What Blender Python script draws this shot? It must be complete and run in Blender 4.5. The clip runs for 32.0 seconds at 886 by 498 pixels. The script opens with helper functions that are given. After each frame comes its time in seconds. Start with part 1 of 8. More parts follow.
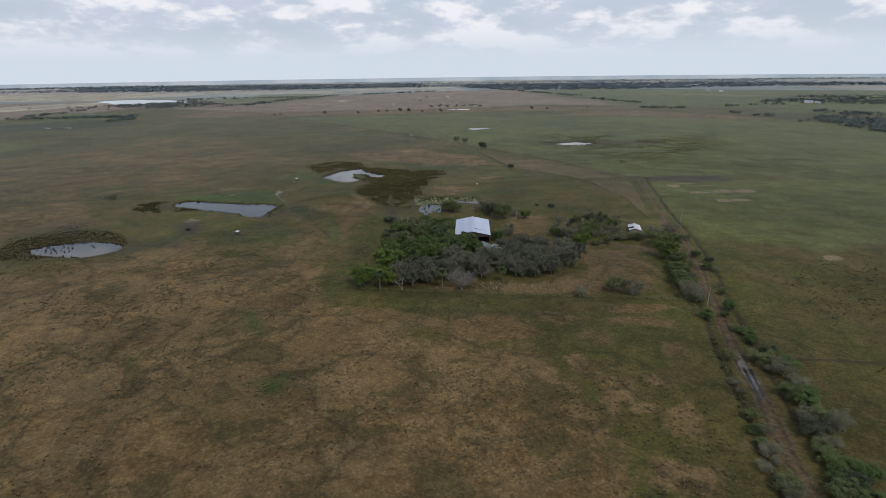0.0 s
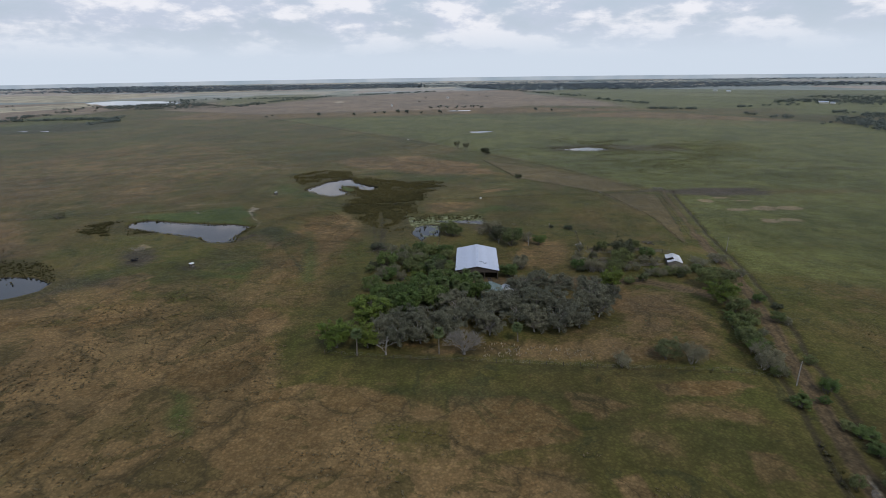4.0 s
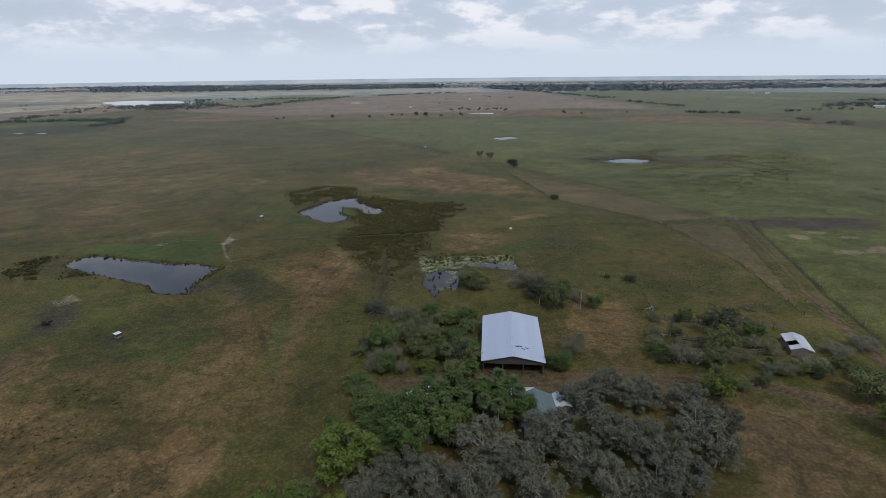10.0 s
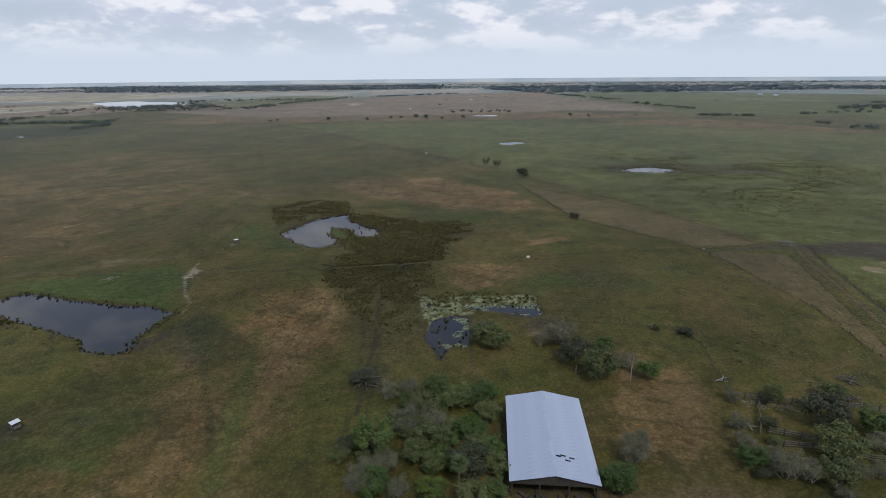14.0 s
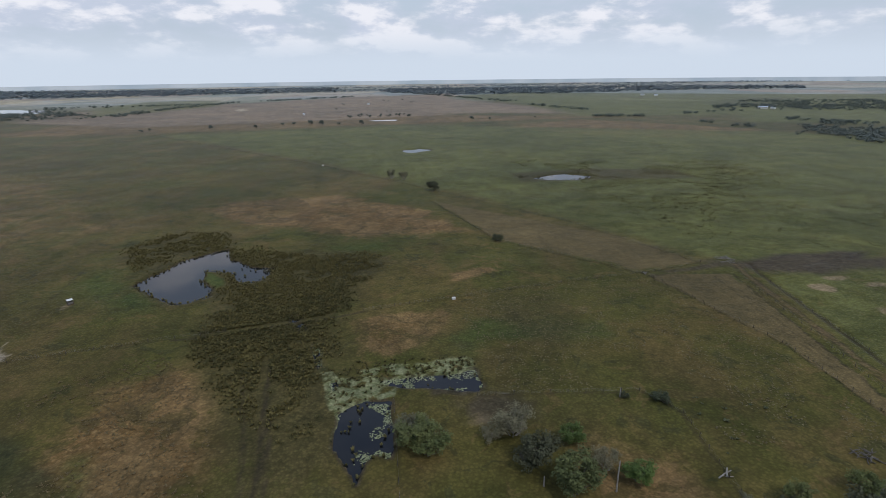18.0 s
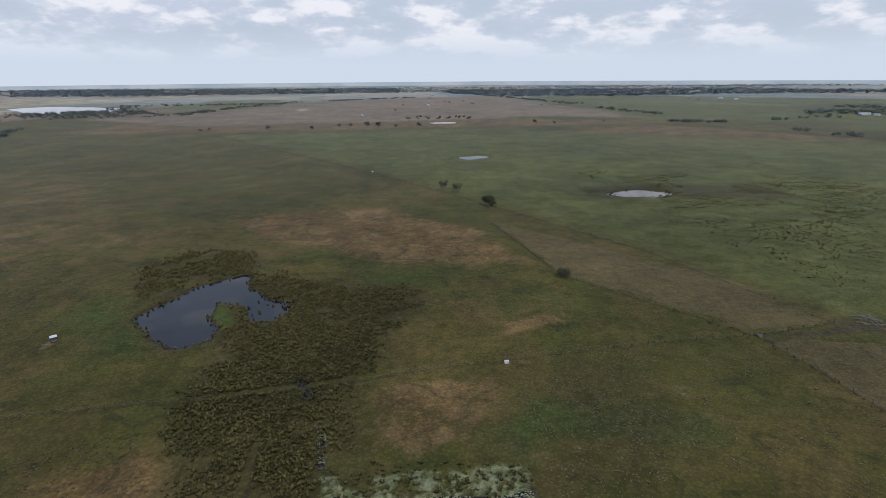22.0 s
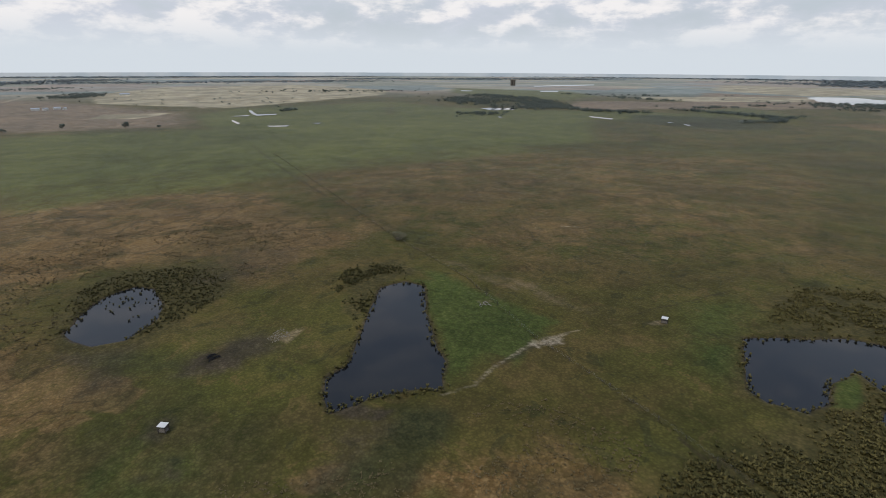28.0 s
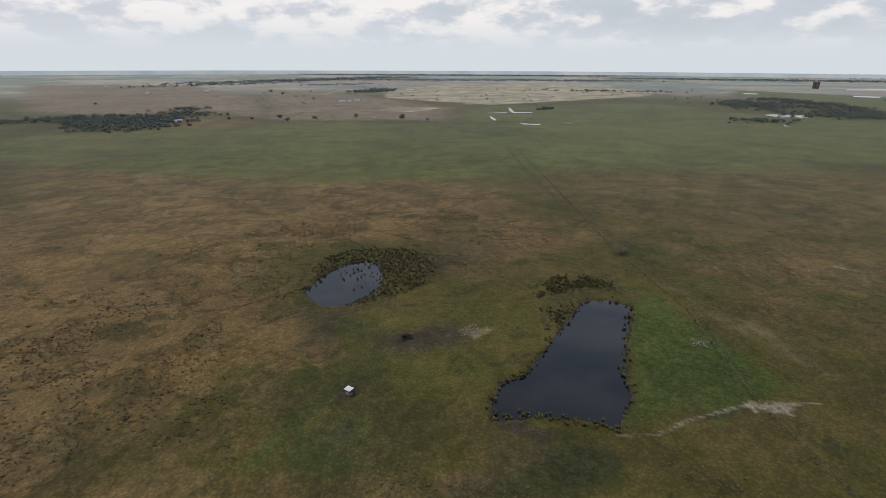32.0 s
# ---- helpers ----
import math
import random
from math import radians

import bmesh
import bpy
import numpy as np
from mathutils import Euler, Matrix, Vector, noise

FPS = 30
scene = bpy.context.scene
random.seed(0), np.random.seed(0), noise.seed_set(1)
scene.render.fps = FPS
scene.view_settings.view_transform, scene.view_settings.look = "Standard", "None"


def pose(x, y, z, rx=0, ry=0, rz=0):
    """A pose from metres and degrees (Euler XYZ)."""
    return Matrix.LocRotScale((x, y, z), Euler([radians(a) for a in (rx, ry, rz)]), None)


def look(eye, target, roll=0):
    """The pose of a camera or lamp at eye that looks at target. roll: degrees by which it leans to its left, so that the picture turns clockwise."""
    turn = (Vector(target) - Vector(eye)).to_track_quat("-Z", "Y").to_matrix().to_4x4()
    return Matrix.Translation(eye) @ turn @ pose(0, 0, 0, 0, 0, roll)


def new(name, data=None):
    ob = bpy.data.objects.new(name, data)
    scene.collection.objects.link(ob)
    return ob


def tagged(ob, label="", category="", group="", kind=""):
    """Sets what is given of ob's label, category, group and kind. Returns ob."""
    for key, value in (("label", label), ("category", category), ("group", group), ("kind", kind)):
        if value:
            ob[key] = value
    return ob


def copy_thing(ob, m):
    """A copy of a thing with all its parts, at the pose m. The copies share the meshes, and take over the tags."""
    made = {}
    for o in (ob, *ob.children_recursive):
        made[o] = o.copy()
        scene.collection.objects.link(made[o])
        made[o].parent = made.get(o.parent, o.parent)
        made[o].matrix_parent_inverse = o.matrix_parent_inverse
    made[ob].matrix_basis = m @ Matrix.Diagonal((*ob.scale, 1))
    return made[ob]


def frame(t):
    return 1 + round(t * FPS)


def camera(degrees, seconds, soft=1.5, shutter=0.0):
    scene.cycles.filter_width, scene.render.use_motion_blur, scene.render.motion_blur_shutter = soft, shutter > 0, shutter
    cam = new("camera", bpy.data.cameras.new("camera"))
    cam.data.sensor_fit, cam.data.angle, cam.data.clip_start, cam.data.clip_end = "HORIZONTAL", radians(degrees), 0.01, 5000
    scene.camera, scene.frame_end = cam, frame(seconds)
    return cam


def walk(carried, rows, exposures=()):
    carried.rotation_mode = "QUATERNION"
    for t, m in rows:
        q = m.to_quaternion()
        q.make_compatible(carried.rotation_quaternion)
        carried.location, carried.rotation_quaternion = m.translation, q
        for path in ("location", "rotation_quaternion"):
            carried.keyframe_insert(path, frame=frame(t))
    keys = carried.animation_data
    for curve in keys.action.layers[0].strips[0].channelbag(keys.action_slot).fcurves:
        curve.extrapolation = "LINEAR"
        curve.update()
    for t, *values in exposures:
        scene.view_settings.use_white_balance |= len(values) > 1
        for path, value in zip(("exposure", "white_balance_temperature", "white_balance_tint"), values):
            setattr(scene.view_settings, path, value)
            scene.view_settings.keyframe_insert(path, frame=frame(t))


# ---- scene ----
# ---- camera ----
# The plan is drawn in units of 1.4 m; everything is set out at true size by this factor.
UNIT = 1.4
cam = camera(79.19, 32.0, soft=0.7)
# seconds, eye x, y, z, heading to the left of +y, tilt up, roll (degrees)
PATH = [
    (0, -0.01, 0.01, 60.06, 0.001, -18.400, -0.729),
    (0.5, 0.08, 5.11, 60.09, -0.033, -18.439, -0.735),
    (1, 0.18, 10.28, 60.04, -0.093, -18.444, -0.733),
    (1.5, 0.26, 15.20, 59.86, -0.131, -18.412, -0.716),
    (2, 0.49, 20.04, 59.71, -0.149, -18.400, -0.716),
    (2.5, 0.72, 24.95, 59.67, -0.140, -18.408, -0.802),
    (3, 0.81, 29.83, 59.58, -0.167, -18.404, -0.825),
    (3.5, 0.83, 34.15, 59.43, -0.236, -18.391, -0.784),
    (5.5, 1.70, 52.36, 59.25, 1.831, -18.364, -0.754),
    (6, 1.79, 56.82, 59.12, 1.919, -18.367, -0.695),
    (6.5, 1.94, 61.25, 58.96, 1.977, -18.349, -0.683),
    (7, 2.11, 65.67, 58.92, 2.071, -18.347, -0.753),
    (7.5, 1.81, 70.04, 58.88, 2.070, -18.309, -0.829),
    (8, 1.65, 74.39, 58.83, 2.195, -18.323, -0.712),
    (8.5, 1.43, 78.70, 58.82, 2.253, -18.309, -0.672),
    (9, 1.08, 82.96, 58.82, 2.192, -18.319, -0.601),
    (9.5, 0.85, 87.11, 58.91, 2.186, -18.332, -0.601),
    (10, 0.57, 91.30, 58.99, 2.179, -18.337, -0.616),
    (10.5, 0.22, 95.51, 59.02, 2.200, -18.345, -0.603),
    (11, -0.13, 99.47, 59.16, 2.232, -18.344, -0.553),
    (11.5, -0.61, 103.47, 59.25, 2.201, -18.379, -0.545),
    (12, -0.97, 107.77, 59.20, 2.214, -18.353, -0.535),
    (12.5, -1.32, 112.20, 59.01, 2.184, -18.316, -0.537),
    (13, -1.69, 116.68, 58.85, 2.166, -18.312, -0.550),
    (13.5, -2.08, 120.99, 58.72, 2.121, -18.272, -0.519),
    (14, -2.47, 125.12, 58.76, 2.122, -18.273, -0.522),
    (14.5, -2.75, 129.31, 58.89, 1.467, -18.287, -0.479),
    (15, -3.12, 133.53, 59.00, -2.661, -18.252, -0.544),
    (15.5, -3.43, 138.11, 59.07, -3.630, -18.233, -0.548),
    (17.5, -3.57, 155.48, 59.29, -7.460, -18.163, -0.706),
    (18, -3.26, 159.82, 59.23, -8.455, -18.159, -0.690),
    (18.5, -2.76, 164.30, 59.30, -9.158, -18.173, -0.708),
    (19, -2.23, 168.72, 59.30, -9.547, -18.152, -0.706),
    (19.5, -1.54, 173.23, 59.25, -9.825, -18.144, -0.684),
    (20, -0.87, 177.70, 59.18, -10.069, -18.132, -0.694),
    (20.5, -0.12, 181.94, 59.20, -10.160, -18.112, -0.628),
    (21, 0.73, 185.71, 59.19, -9.230, -18.063, -0.619),
    (21.5, 1.53, 189.39, 59.09, -6.177, -18.010, -0.459),
    (22, 2.30, 192.66, 58.95, -2.096, -18.007, -0.408),
    (22.5, 2.91, 195.55, 58.78, 4.996, -18.069, -0.309),
    (23, 3.71, 198.36, 58.58, 12.841, -18.103, -0.147),
    (23.5, 4.31, 201.15, 58.54, 21.383, -18.232, 0.093),
    (24, 4.99, 203.76, 58.60, 30.077, -18.339, 0.238),
    (24.5, 5.75, 206.05, 58.62, 38.621, -18.477, 0.318),
    (25, 6.18, 208.34, 58.40, 46.905, -18.574, 0.498),
    (25.5, 6.22, 210.87, 58.11, 55.424, -18.708, 0.542),
    (26, 6.09, 213.03, 58.01, 61.878, -18.851, 0.528),
    (26.5, 5.92, 215.03, 57.92, 66.854, -18.888, 0.585),
    (28.5, 4.87, 221.41, 57.54, 71.776, -18.813, 0.282),
    (29, 4.63, 222.76, 57.69, 75.727, -18.817, 0.383),
    (29.5, 4.30, 224.08, 57.80, 80.087, -18.879, 0.274),
    (30, 3.98, 225.35, 57.88, 84.959, -18.944, 0.228),
    (30.5, 3.47, 226.41, 57.88, 90.181, -19.028, 0.241),
    (31, 2.98, 227.56, 57.90, 94.241, -19.022, 0.215),
    (31.5, 2.49, 228.55, 57.90, 95.928, -18.990, 0.176),
    (32, 1.79, 229.16, 57.92, 96.766, -19.008, 0.251),
]


def heading(x, y, z, yaw, pitch, roll):
    a, b = radians(yaw), radians(pitch)
    way = Vector((-math.sin(a) * math.cos(b), math.cos(a) * math.cos(b), math.sin(b)))
    eye = UNIT * Vector((x, y, z))
    return look(eye, eye + 50 * way, roll)


walk(cam, [(t, heading(*row)) for t, *row in PATH], exposures=[(0.0, 0.05, 6400, 11), (7.0, 0.03, 6250, 11), (22.0, 0.03, 6250, 11), (27.0, 0.05, 6650, 10), (32.0, 0.05, 6850, 10)])

# ---- light: a bright broken overcast, the sun behind thin cloud ----
SUN_EL, SUN_AZ = radians(52), radians(205)
world = bpy.data.worlds.new("sky")
scene.world = world
world.use_nodes = True
wt = world.node_tree
wt.nodes.clear()


def wmath(op, a, b=None, clamp=False):
    n = wt.nodes.new("ShaderNodeMath")
    n.operation, n.use_clamp = op, clamp
    for i, v in enumerate((a, b)):
        if v is None:
            continue
        if isinstance(v, (int, float)):
            n.inputs[i].default_value = v
        else:
            wt.links.new(v, n.inputs[i])
    return n.outputs[0]


def wmix(fac, a, b):
    n = wt.nodes.new("ShaderNodeMix")
    n.data_type = "RGBA"
    for sock, v in ((n.inputs[0], fac), (n.inputs[6], a), (n.inputs[7], b)):
        if isinstance(v, tuple):
            sock.default_value = (*v, 1)
        elif isinstance(v, float):
            sock.default_value = v
        else:
            wt.links.new(v, sock)
    return n.outputs[2]


sky = wt.nodes.new("ShaderNodeTexSky")
sky.sky_type, sky.sun_disc = "NISHITA", False
sky.sun_elevation, sky.sun_rotation = SUN_EL, SUN_AZ
sky.air_density, sky.dust_density = 1.2, 2.5
clear = wt.nodes.new("ShaderNodeVectorMath")
clear.operation = "SCALE"
clear.inputs[3].default_value = 0.075
wt.links.new(sky.outputs[0], clear.inputs[0])
spot = wt.nodes.new("ShaderNodeTexCoord")
parts_xyz = wt.nodes.new("ShaderNodeSeparateXYZ")
wt.links.new(spot.outputs["Generated"], parts_xyz.inputs[0])
dz = wmath("MAXIMUM", parts_xyz.outputs[2], 0.0)


def cloud_noise(scale, detail, rough, shift, tall=3.0):
    """Cloud density over the directions of the sky, flattened towards the horizon."""
    m = wt.nodes.new("ShaderNodeMapping")
    m.inputs["Location"].default_value = shift
    m.inputs["Scale"].default_value = (1, 1, tall)
    wt.links.new(spot.outputs["Generated"], m.inputs[0])
    n = wt.nodes.new("ShaderNodeTexNoise")
    n.inputs["Scale"].default_value, n.inputs["Detail"].default_value, n.inputs["Roughness"].default_value = scale, detail, rough
    wt.links.new(m.outputs[0], n.inputs["Vector"])
    return n.outputs["Fac"]


def wramp(value, lo, hi):
    n = wt.nodes.new("ShaderNodeMapRange")
    n.interpolation_type = "SMOOTHSTEP"
    n.inputs[1].default_value, n.inputs[2].default_value = lo, hi
    wt.links.new(value, n.inputs[0])
    return n.outputs[0]


puffs = cloud_noise(9.5, 9.0, 0.57, (3.1, 0.4, 0), 2.6)
above = cloud_noise(9.5, 9.0, 0.57, (3.1, 0.4, 0.07), 2.6)
sheets = cloud_noise(2.6, 5.0, 0.5, (0.7, 5.2, 2.0), 3.5)
body = wmath("ADD", puffs, wmath("MULTIPLY", wmath("SUBTRACT", sheets, 0.5), 0.9))
cover = wramp(body, 0.30, 0.60)
lit = wramp(wmath("ADD", wmath("SUBTRACT", puffs, above), wmath("MULTIPLY", wmath("SUBTRACT", body, 0.5), 0.5)), -0.09, 0.17)
bright = wmix(lit, (0.56, 0.61, 0.71), (0.84, 0.84, 0.87))
veil = wmix(0.75, clear.outputs[0], (0.58, 0.66, 0.77))
clouds = wmix(cover, veil, bright)
clouds = wmix(wmath("MULTIPLY", wramp(dz, 0.18, 0.55), 0.72), clouds, (0.28, 0.40, 0.63))
low = wramp(dz, 0.015, 0.085)
air = wmix(low, (0.62, 0.69, 0.77), clouds)
back = wt.nodes.new("ShaderNodeBackground")
back.inputs["Strength"].default_value = 1.0
wt.links.new(air, back.inputs["Color"])
out = wt.nodes.new("ShaderNodeOutputWorld")
wt.links.new(back.outputs[0], out.inputs["Surface"])

sun = new("sun", bpy.data.lights.new("sun", "SUN"))
sun.data.energy, sun.data.angle, sun.data.color = 1.5, radians(14), (1.0, 0.95, 0.87)
sun.matrix_world = look((0, 0, 200), (-math.sin(SUN_AZ) * math.cos(SUN_EL) * -50, math.cos(SUN_AZ) * math.cos(SUN_EL) * -50, 200 - 50 * math.sin(SUN_EL)))

# ---- materials ----


class Mat:
    """A node material under construction."""

    def __init__(self, name, rough=0.8, metal=0.0, spec=0.3):
        self.m = bpy.data.materials.new(name)
        self.m.use_nodes = True
        self.t = self.m.node_tree
        self.b = self.t.nodes["Principled BSDF"]
        self.b.inputs["Roughness"].default_value = rough
        self.b.inputs["Metallic"].default_value = metal
        self.b.inputs["Specular IOR Level"].default_value = spec
        self.spot = None

    def where(self):
        if self.spot is None:
            n = self.t.nodes.new("ShaderNodeVectorMath")
            n.operation = "SCALE"
            n.inputs[3].default_value = 1 / UNIT
            self.t.links.new(self.t.nodes.new("ShaderNodeNewGeometry").outputs["Position"], n.inputs[0])
            self.spot = n.outputs[0]
        return self.spot

    def local(self):
        return self.t.nodes.new("ShaderNodeTexCoord").outputs["Object"]

    def noise(self, scale, detail=3.0, rough=0.55, vec=None, stretch=None, warp=0.0):
        n = self.t.nodes.new("ShaderNodeTexNoise")
        n.inputs["Scale"].default_value, n.inputs["Detail"].default_value = scale, detail
        n.inputs["Roughness"].default_value, n.inputs["Distortion"].default_value = rough, warp
        v = vec or self.where()
        if stretch:
            mp = self.t.nodes.new("ShaderNodeMapping")
            mp.inputs["Rotation"].default_value = (0, 0, stretch[0])
            mp.inputs["Scale"].default_value = (stretch[1], stretch[2], 1)
            self.t.links.new(v, mp.inputs[0])
            v = mp.outputs[0]
        self.t.links.new(v, n.inputs["Vector"])
        return n.outputs["Fac"]

    def cells(self, scale, vec=None):
        n = self.t.nodes.new("ShaderNodeTexVoronoi")
        n.inputs["Scale"].default_value = scale
        self.t.links.new(vec or self.where(), n.inputs["Vector"])
        return n.outputs["Distance"]

    def ramp(self, v, lo, hi, a=0.0, b=1.0):
        n = self.t.nodes.new("ShaderNodeMapRange")
        n.interpolation_type = "SMOOTHSTEP"
        for i, x in enumerate((lo, hi, a, b)):
            n.inputs[i + 1].default_value = x
        self.t.links.new(v, n.inputs[0])
        return n.outputs[0]

    def op(self, kind, a, b=None, clamp=False):
        n = self.t.nodes.new("ShaderNodeMath")
        n.operation, n.use_clamp = kind, clamp
        for i, v in enumerate((a, b)):
            if isinstance(v, (int, float)):
                n.inputs[i].default_value = v
            elif v is not None:
                self.t.links.new(v, n.inputs[i])
        return n.outputs[0]

    def mix(self, fac, a, b, blend="MIX"):
        n = self.t.nodes.new("ShaderNodeMix")
        n.data_type, n.blend_type = "RGBA", blend
        for sock, v in ((n.inputs[0], fac), (n.inputs[6], a), (n.inputs[7], b)):
            if isinstance(v, tuple):
                sock.default_value = (*v, 1)
            elif isinstance(v, (int, float)):
                sock.default_value = v
            else:
                self.t.links.new(v, sock)
        return n.outputs[2]

    def attr(self, name):
        n = self.t.nodes.new("ShaderNodeAttribute")
        n.attribute_name = name
        s = self.t.nodes.new("ShaderNodeSeparateColor")
        self.t.links.new(n.outputs["Color"], s.inputs[0])
        return s.outputs[0], s.outputs[1], s.outputs[2], n.outputs["Alpha"]

    def each(self):
        return self.t.nodes.new("ShaderNodeObjectInfo").outputs["Random"]

    def island(self):
        return self.t.nodes.new("ShaderNodeNewGeometry").outputs["Random Per Island"]

    def colour(self, v):
        if isinstance(v, tuple):
            self.b.inputs["Base Color"].default_value = (*v, 1)
        else:
            self.t.links.new(v, self.b.inputs["Base Color"])
        return self

    def rough(self, v):
        self.t.links.new(v, self.b.inputs["Roughness"])
        return self

    def bump(self, v, strength=0.5, distance=0.1):
        n = self.t.nodes.new("ShaderNodeBump")
        n.inputs["Strength"].default_value, n.inputs["Distance"].default_value = strength, distance
        self.t.links.new(v, n.inputs["Height"])
        self.t.links.new(n.outputs[0], self.b.inputs["Normal"])
        return self


def ground_material():
    m = Mat("pasture", 0.95, 0, 0.12)
    # sheen also pales far grass at grazing view, standing in for haze
    m.b.inputs["Sheen Weight"].default_value, m.b.inputs["Sheen Roughness"].default_value = 0.2, 0.2
    m.b.inputs["Sheen Tint"].default_value = (0.95, 0.97, 1.0, 1)
    dry, lush, mud, sand = m.attr("cover_a")
    trail, reed, wet, rust = m.attr("cover_b")
    far_tan, far_green, algae, pale = m.attr("cover_c")
    road, burnt, paddock, dark = m.attr("cover_d")
    big, mid, small, tiny = m.noise(0.018, 4), m.noise(0.11, 5, 0.62), m.noise(0.7, 4, 0.62), m.noise(3.0, 3, 0.65)
    tuft = m.cells(1.5)
    drift = m.noise(0.045, 6, 0.64, None, (0.5, 1.0, 0.55))
    olive = m.mix(m.ramp(mid, 0.3, 0.7), (0.070, 0.064, 0.018), (0.095, 0.077, 0.026))
    olive = m.mix(m.ramp(big, 0.40, 0.62), olive, (0.067, 0.068, 0.018))
    olive = m.mix(m.op("MULTIPLY", m.ramp(drift, 0.46, 0.66), 0.7), olive, (0.106, 0.077, 0.030))
    tatter = m.noise(0.13, 8, 0.66, None, None, 0.8)
    olive = m.mix(m.op("MULTIPLY", m.ramp(tatter, 0.57, 0.60), 0.5), olive, (0.122, 0.086, 0.036))
    olive = m.mix(m.op("MULTIPLY", m.ramp(tatter, 0.39, 0.42, 1.0, 0.0), 0.6), olive, (0.040, 0.043, 0.018))
    # breaking up of the edges between covers
    jag = m.op("ADD", m.op("MULTIPLY", m.op("SUBTRACT", mid, 0.5), 1.4), m.op("MULTIPLY", m.op("SUBTRACT", small, 0.5), 0.9))
    jag = m.op("ADD", jag, m.op("MULTIPLY", m.op("SUBTRACT", drift, 0.5), 1.0))

    def cut(v, width=0.22):
        return m.ramp(m.op("ADD", v, m.op("MULTIPLY", jag, m.op("MULTIPLY", v, 1.0, True))), 0.5 - width, 0.5 + width)

    # trodden paths: a net of wandering lines between worn plots of dry grass
    def wander(base, scale, amount, detail):
        n = m.t.nodes.new("ShaderNodeVectorMath")
        n.operation = "MULTIPLY_ADD"
        swirl = m.t.nodes.new("ShaderNodeTexNoise")
        swirl.inputs["Scale"].default_value, swirl.inputs["Detail"].default_value = scale, detail
        m.t.links.new(m.where(), swirl.inputs["Vector"])
        n.inputs[1].default_value = (amount, amount, 0)
        m.t.links.new(swirl.outputs["Color"], n.inputs[0])
        m.t.links.new(base, n.inputs[2])
        return n.outputs[0]

    def plots_of(vec, scale):
        edge, cell = m.t.nodes.new("ShaderNodeTexVoronoi"), m.t.nodes.new("ShaderNodeTexVoronoi")
        edge.feature = "DISTANCE_TO_EDGE"
        for n in (edge, cell):
            n.inputs["Scale"].default_value = scale
            m.t.links.new(vec, n.inputs["Vector"])
        tone = m.t.nodes.new("ShaderNodeSeparateColor")
        m.t.links.new(cell.outputs["Color"], tone.inputs[0])
        return edge.outputs["Distance"], tone.outputs[0]

    flow = wander(wander(m.where(), 0.06, 26, 4), 0.6, 1.6, 3)
    gap, plot = plots_of(flow, 0.050)
    gap2, plot2 = plots_of(wander(m.where(), 0.16, 13, 4), 0.11)
    drytone = m.mix(m.ramp(plot, 0.15, 0.85), (0.118, 0.075, 0.030), (0.162, 0.106, 0.047))
    drytone = m.mix(m.op("MULTIPLY", m.ramp(plot2, 0.55, 0.75), 0.4), drytone, (0.186, 0.126, 0.060))
    drytone = m.mix(m.ramp(small, 0.45, 0.75), drytone, (0.182, 0.124, 0.058))
    scrap = m.noise(0.085, 8, 0.64, None, None, 0.6)
    drytone = m.mix(m.op("MULTIPLY", m.ramp(scrap, 0.415, 0.445, 1.0, 0.0), 0.75), drytone, (0.078, 0.062, 0.024))
    drytone = m.mix(m.op("MULTIPLY", m.ramp(scrap, 0.545, 0.570), 0.5), drytone, (0.192, 0.130, 0.060))
    drytone = m.mix(m.op("MULTIPLY", m.ramp(m.noise(0.03, 5, 0.62), 0.5, 0.70), 0.6), drytone, (0.080, 0.064, 0.025))
    worn = m.op("MULTIPLY", m.ramp(gap, 0.0, 0.075, 1.0, 0.0), m.ramp(drift, 0.36, 0.56))
    drytone = m.mix(m.op("MULTIPLY", worn, 0.55), drytone, (0.066, 0.052, 0.023))
    lines = m.op("MULTIPLY", m.ramp(gap2, 0.004, 0.03, 1.0, 0.0), m.ramp(mid, 0.44, 0.58))
    lines = m.op("MAXIMUM", lines, m.op("MULTIPLY", m.ramp(gap, 0.002, 0.016, 1.0, 0.0), 0.9))
    drytone = m.mix(m.op("MULTIPLY", lines, 0.42), drytone, (0.044, 0.035, 0.020))
    c = m.mix(cut(dry, 0.20), olive, drytone)
    # the patchwork of far farmland, paled and partly blued to stand in for haze
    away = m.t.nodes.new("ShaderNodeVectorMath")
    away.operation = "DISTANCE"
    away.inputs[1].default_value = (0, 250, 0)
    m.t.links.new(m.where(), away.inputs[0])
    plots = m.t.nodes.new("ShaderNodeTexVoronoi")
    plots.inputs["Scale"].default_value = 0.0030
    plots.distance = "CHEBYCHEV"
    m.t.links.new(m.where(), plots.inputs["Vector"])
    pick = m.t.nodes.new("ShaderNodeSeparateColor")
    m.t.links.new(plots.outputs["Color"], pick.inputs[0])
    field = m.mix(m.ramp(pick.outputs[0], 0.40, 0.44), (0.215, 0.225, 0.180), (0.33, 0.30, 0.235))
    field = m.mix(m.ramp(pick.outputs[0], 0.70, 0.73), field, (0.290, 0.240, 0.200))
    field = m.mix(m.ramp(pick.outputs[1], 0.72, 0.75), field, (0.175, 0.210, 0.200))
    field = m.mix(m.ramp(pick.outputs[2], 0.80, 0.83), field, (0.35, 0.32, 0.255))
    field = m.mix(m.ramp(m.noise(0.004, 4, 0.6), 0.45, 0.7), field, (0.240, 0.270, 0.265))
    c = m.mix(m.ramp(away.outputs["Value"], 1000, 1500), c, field)
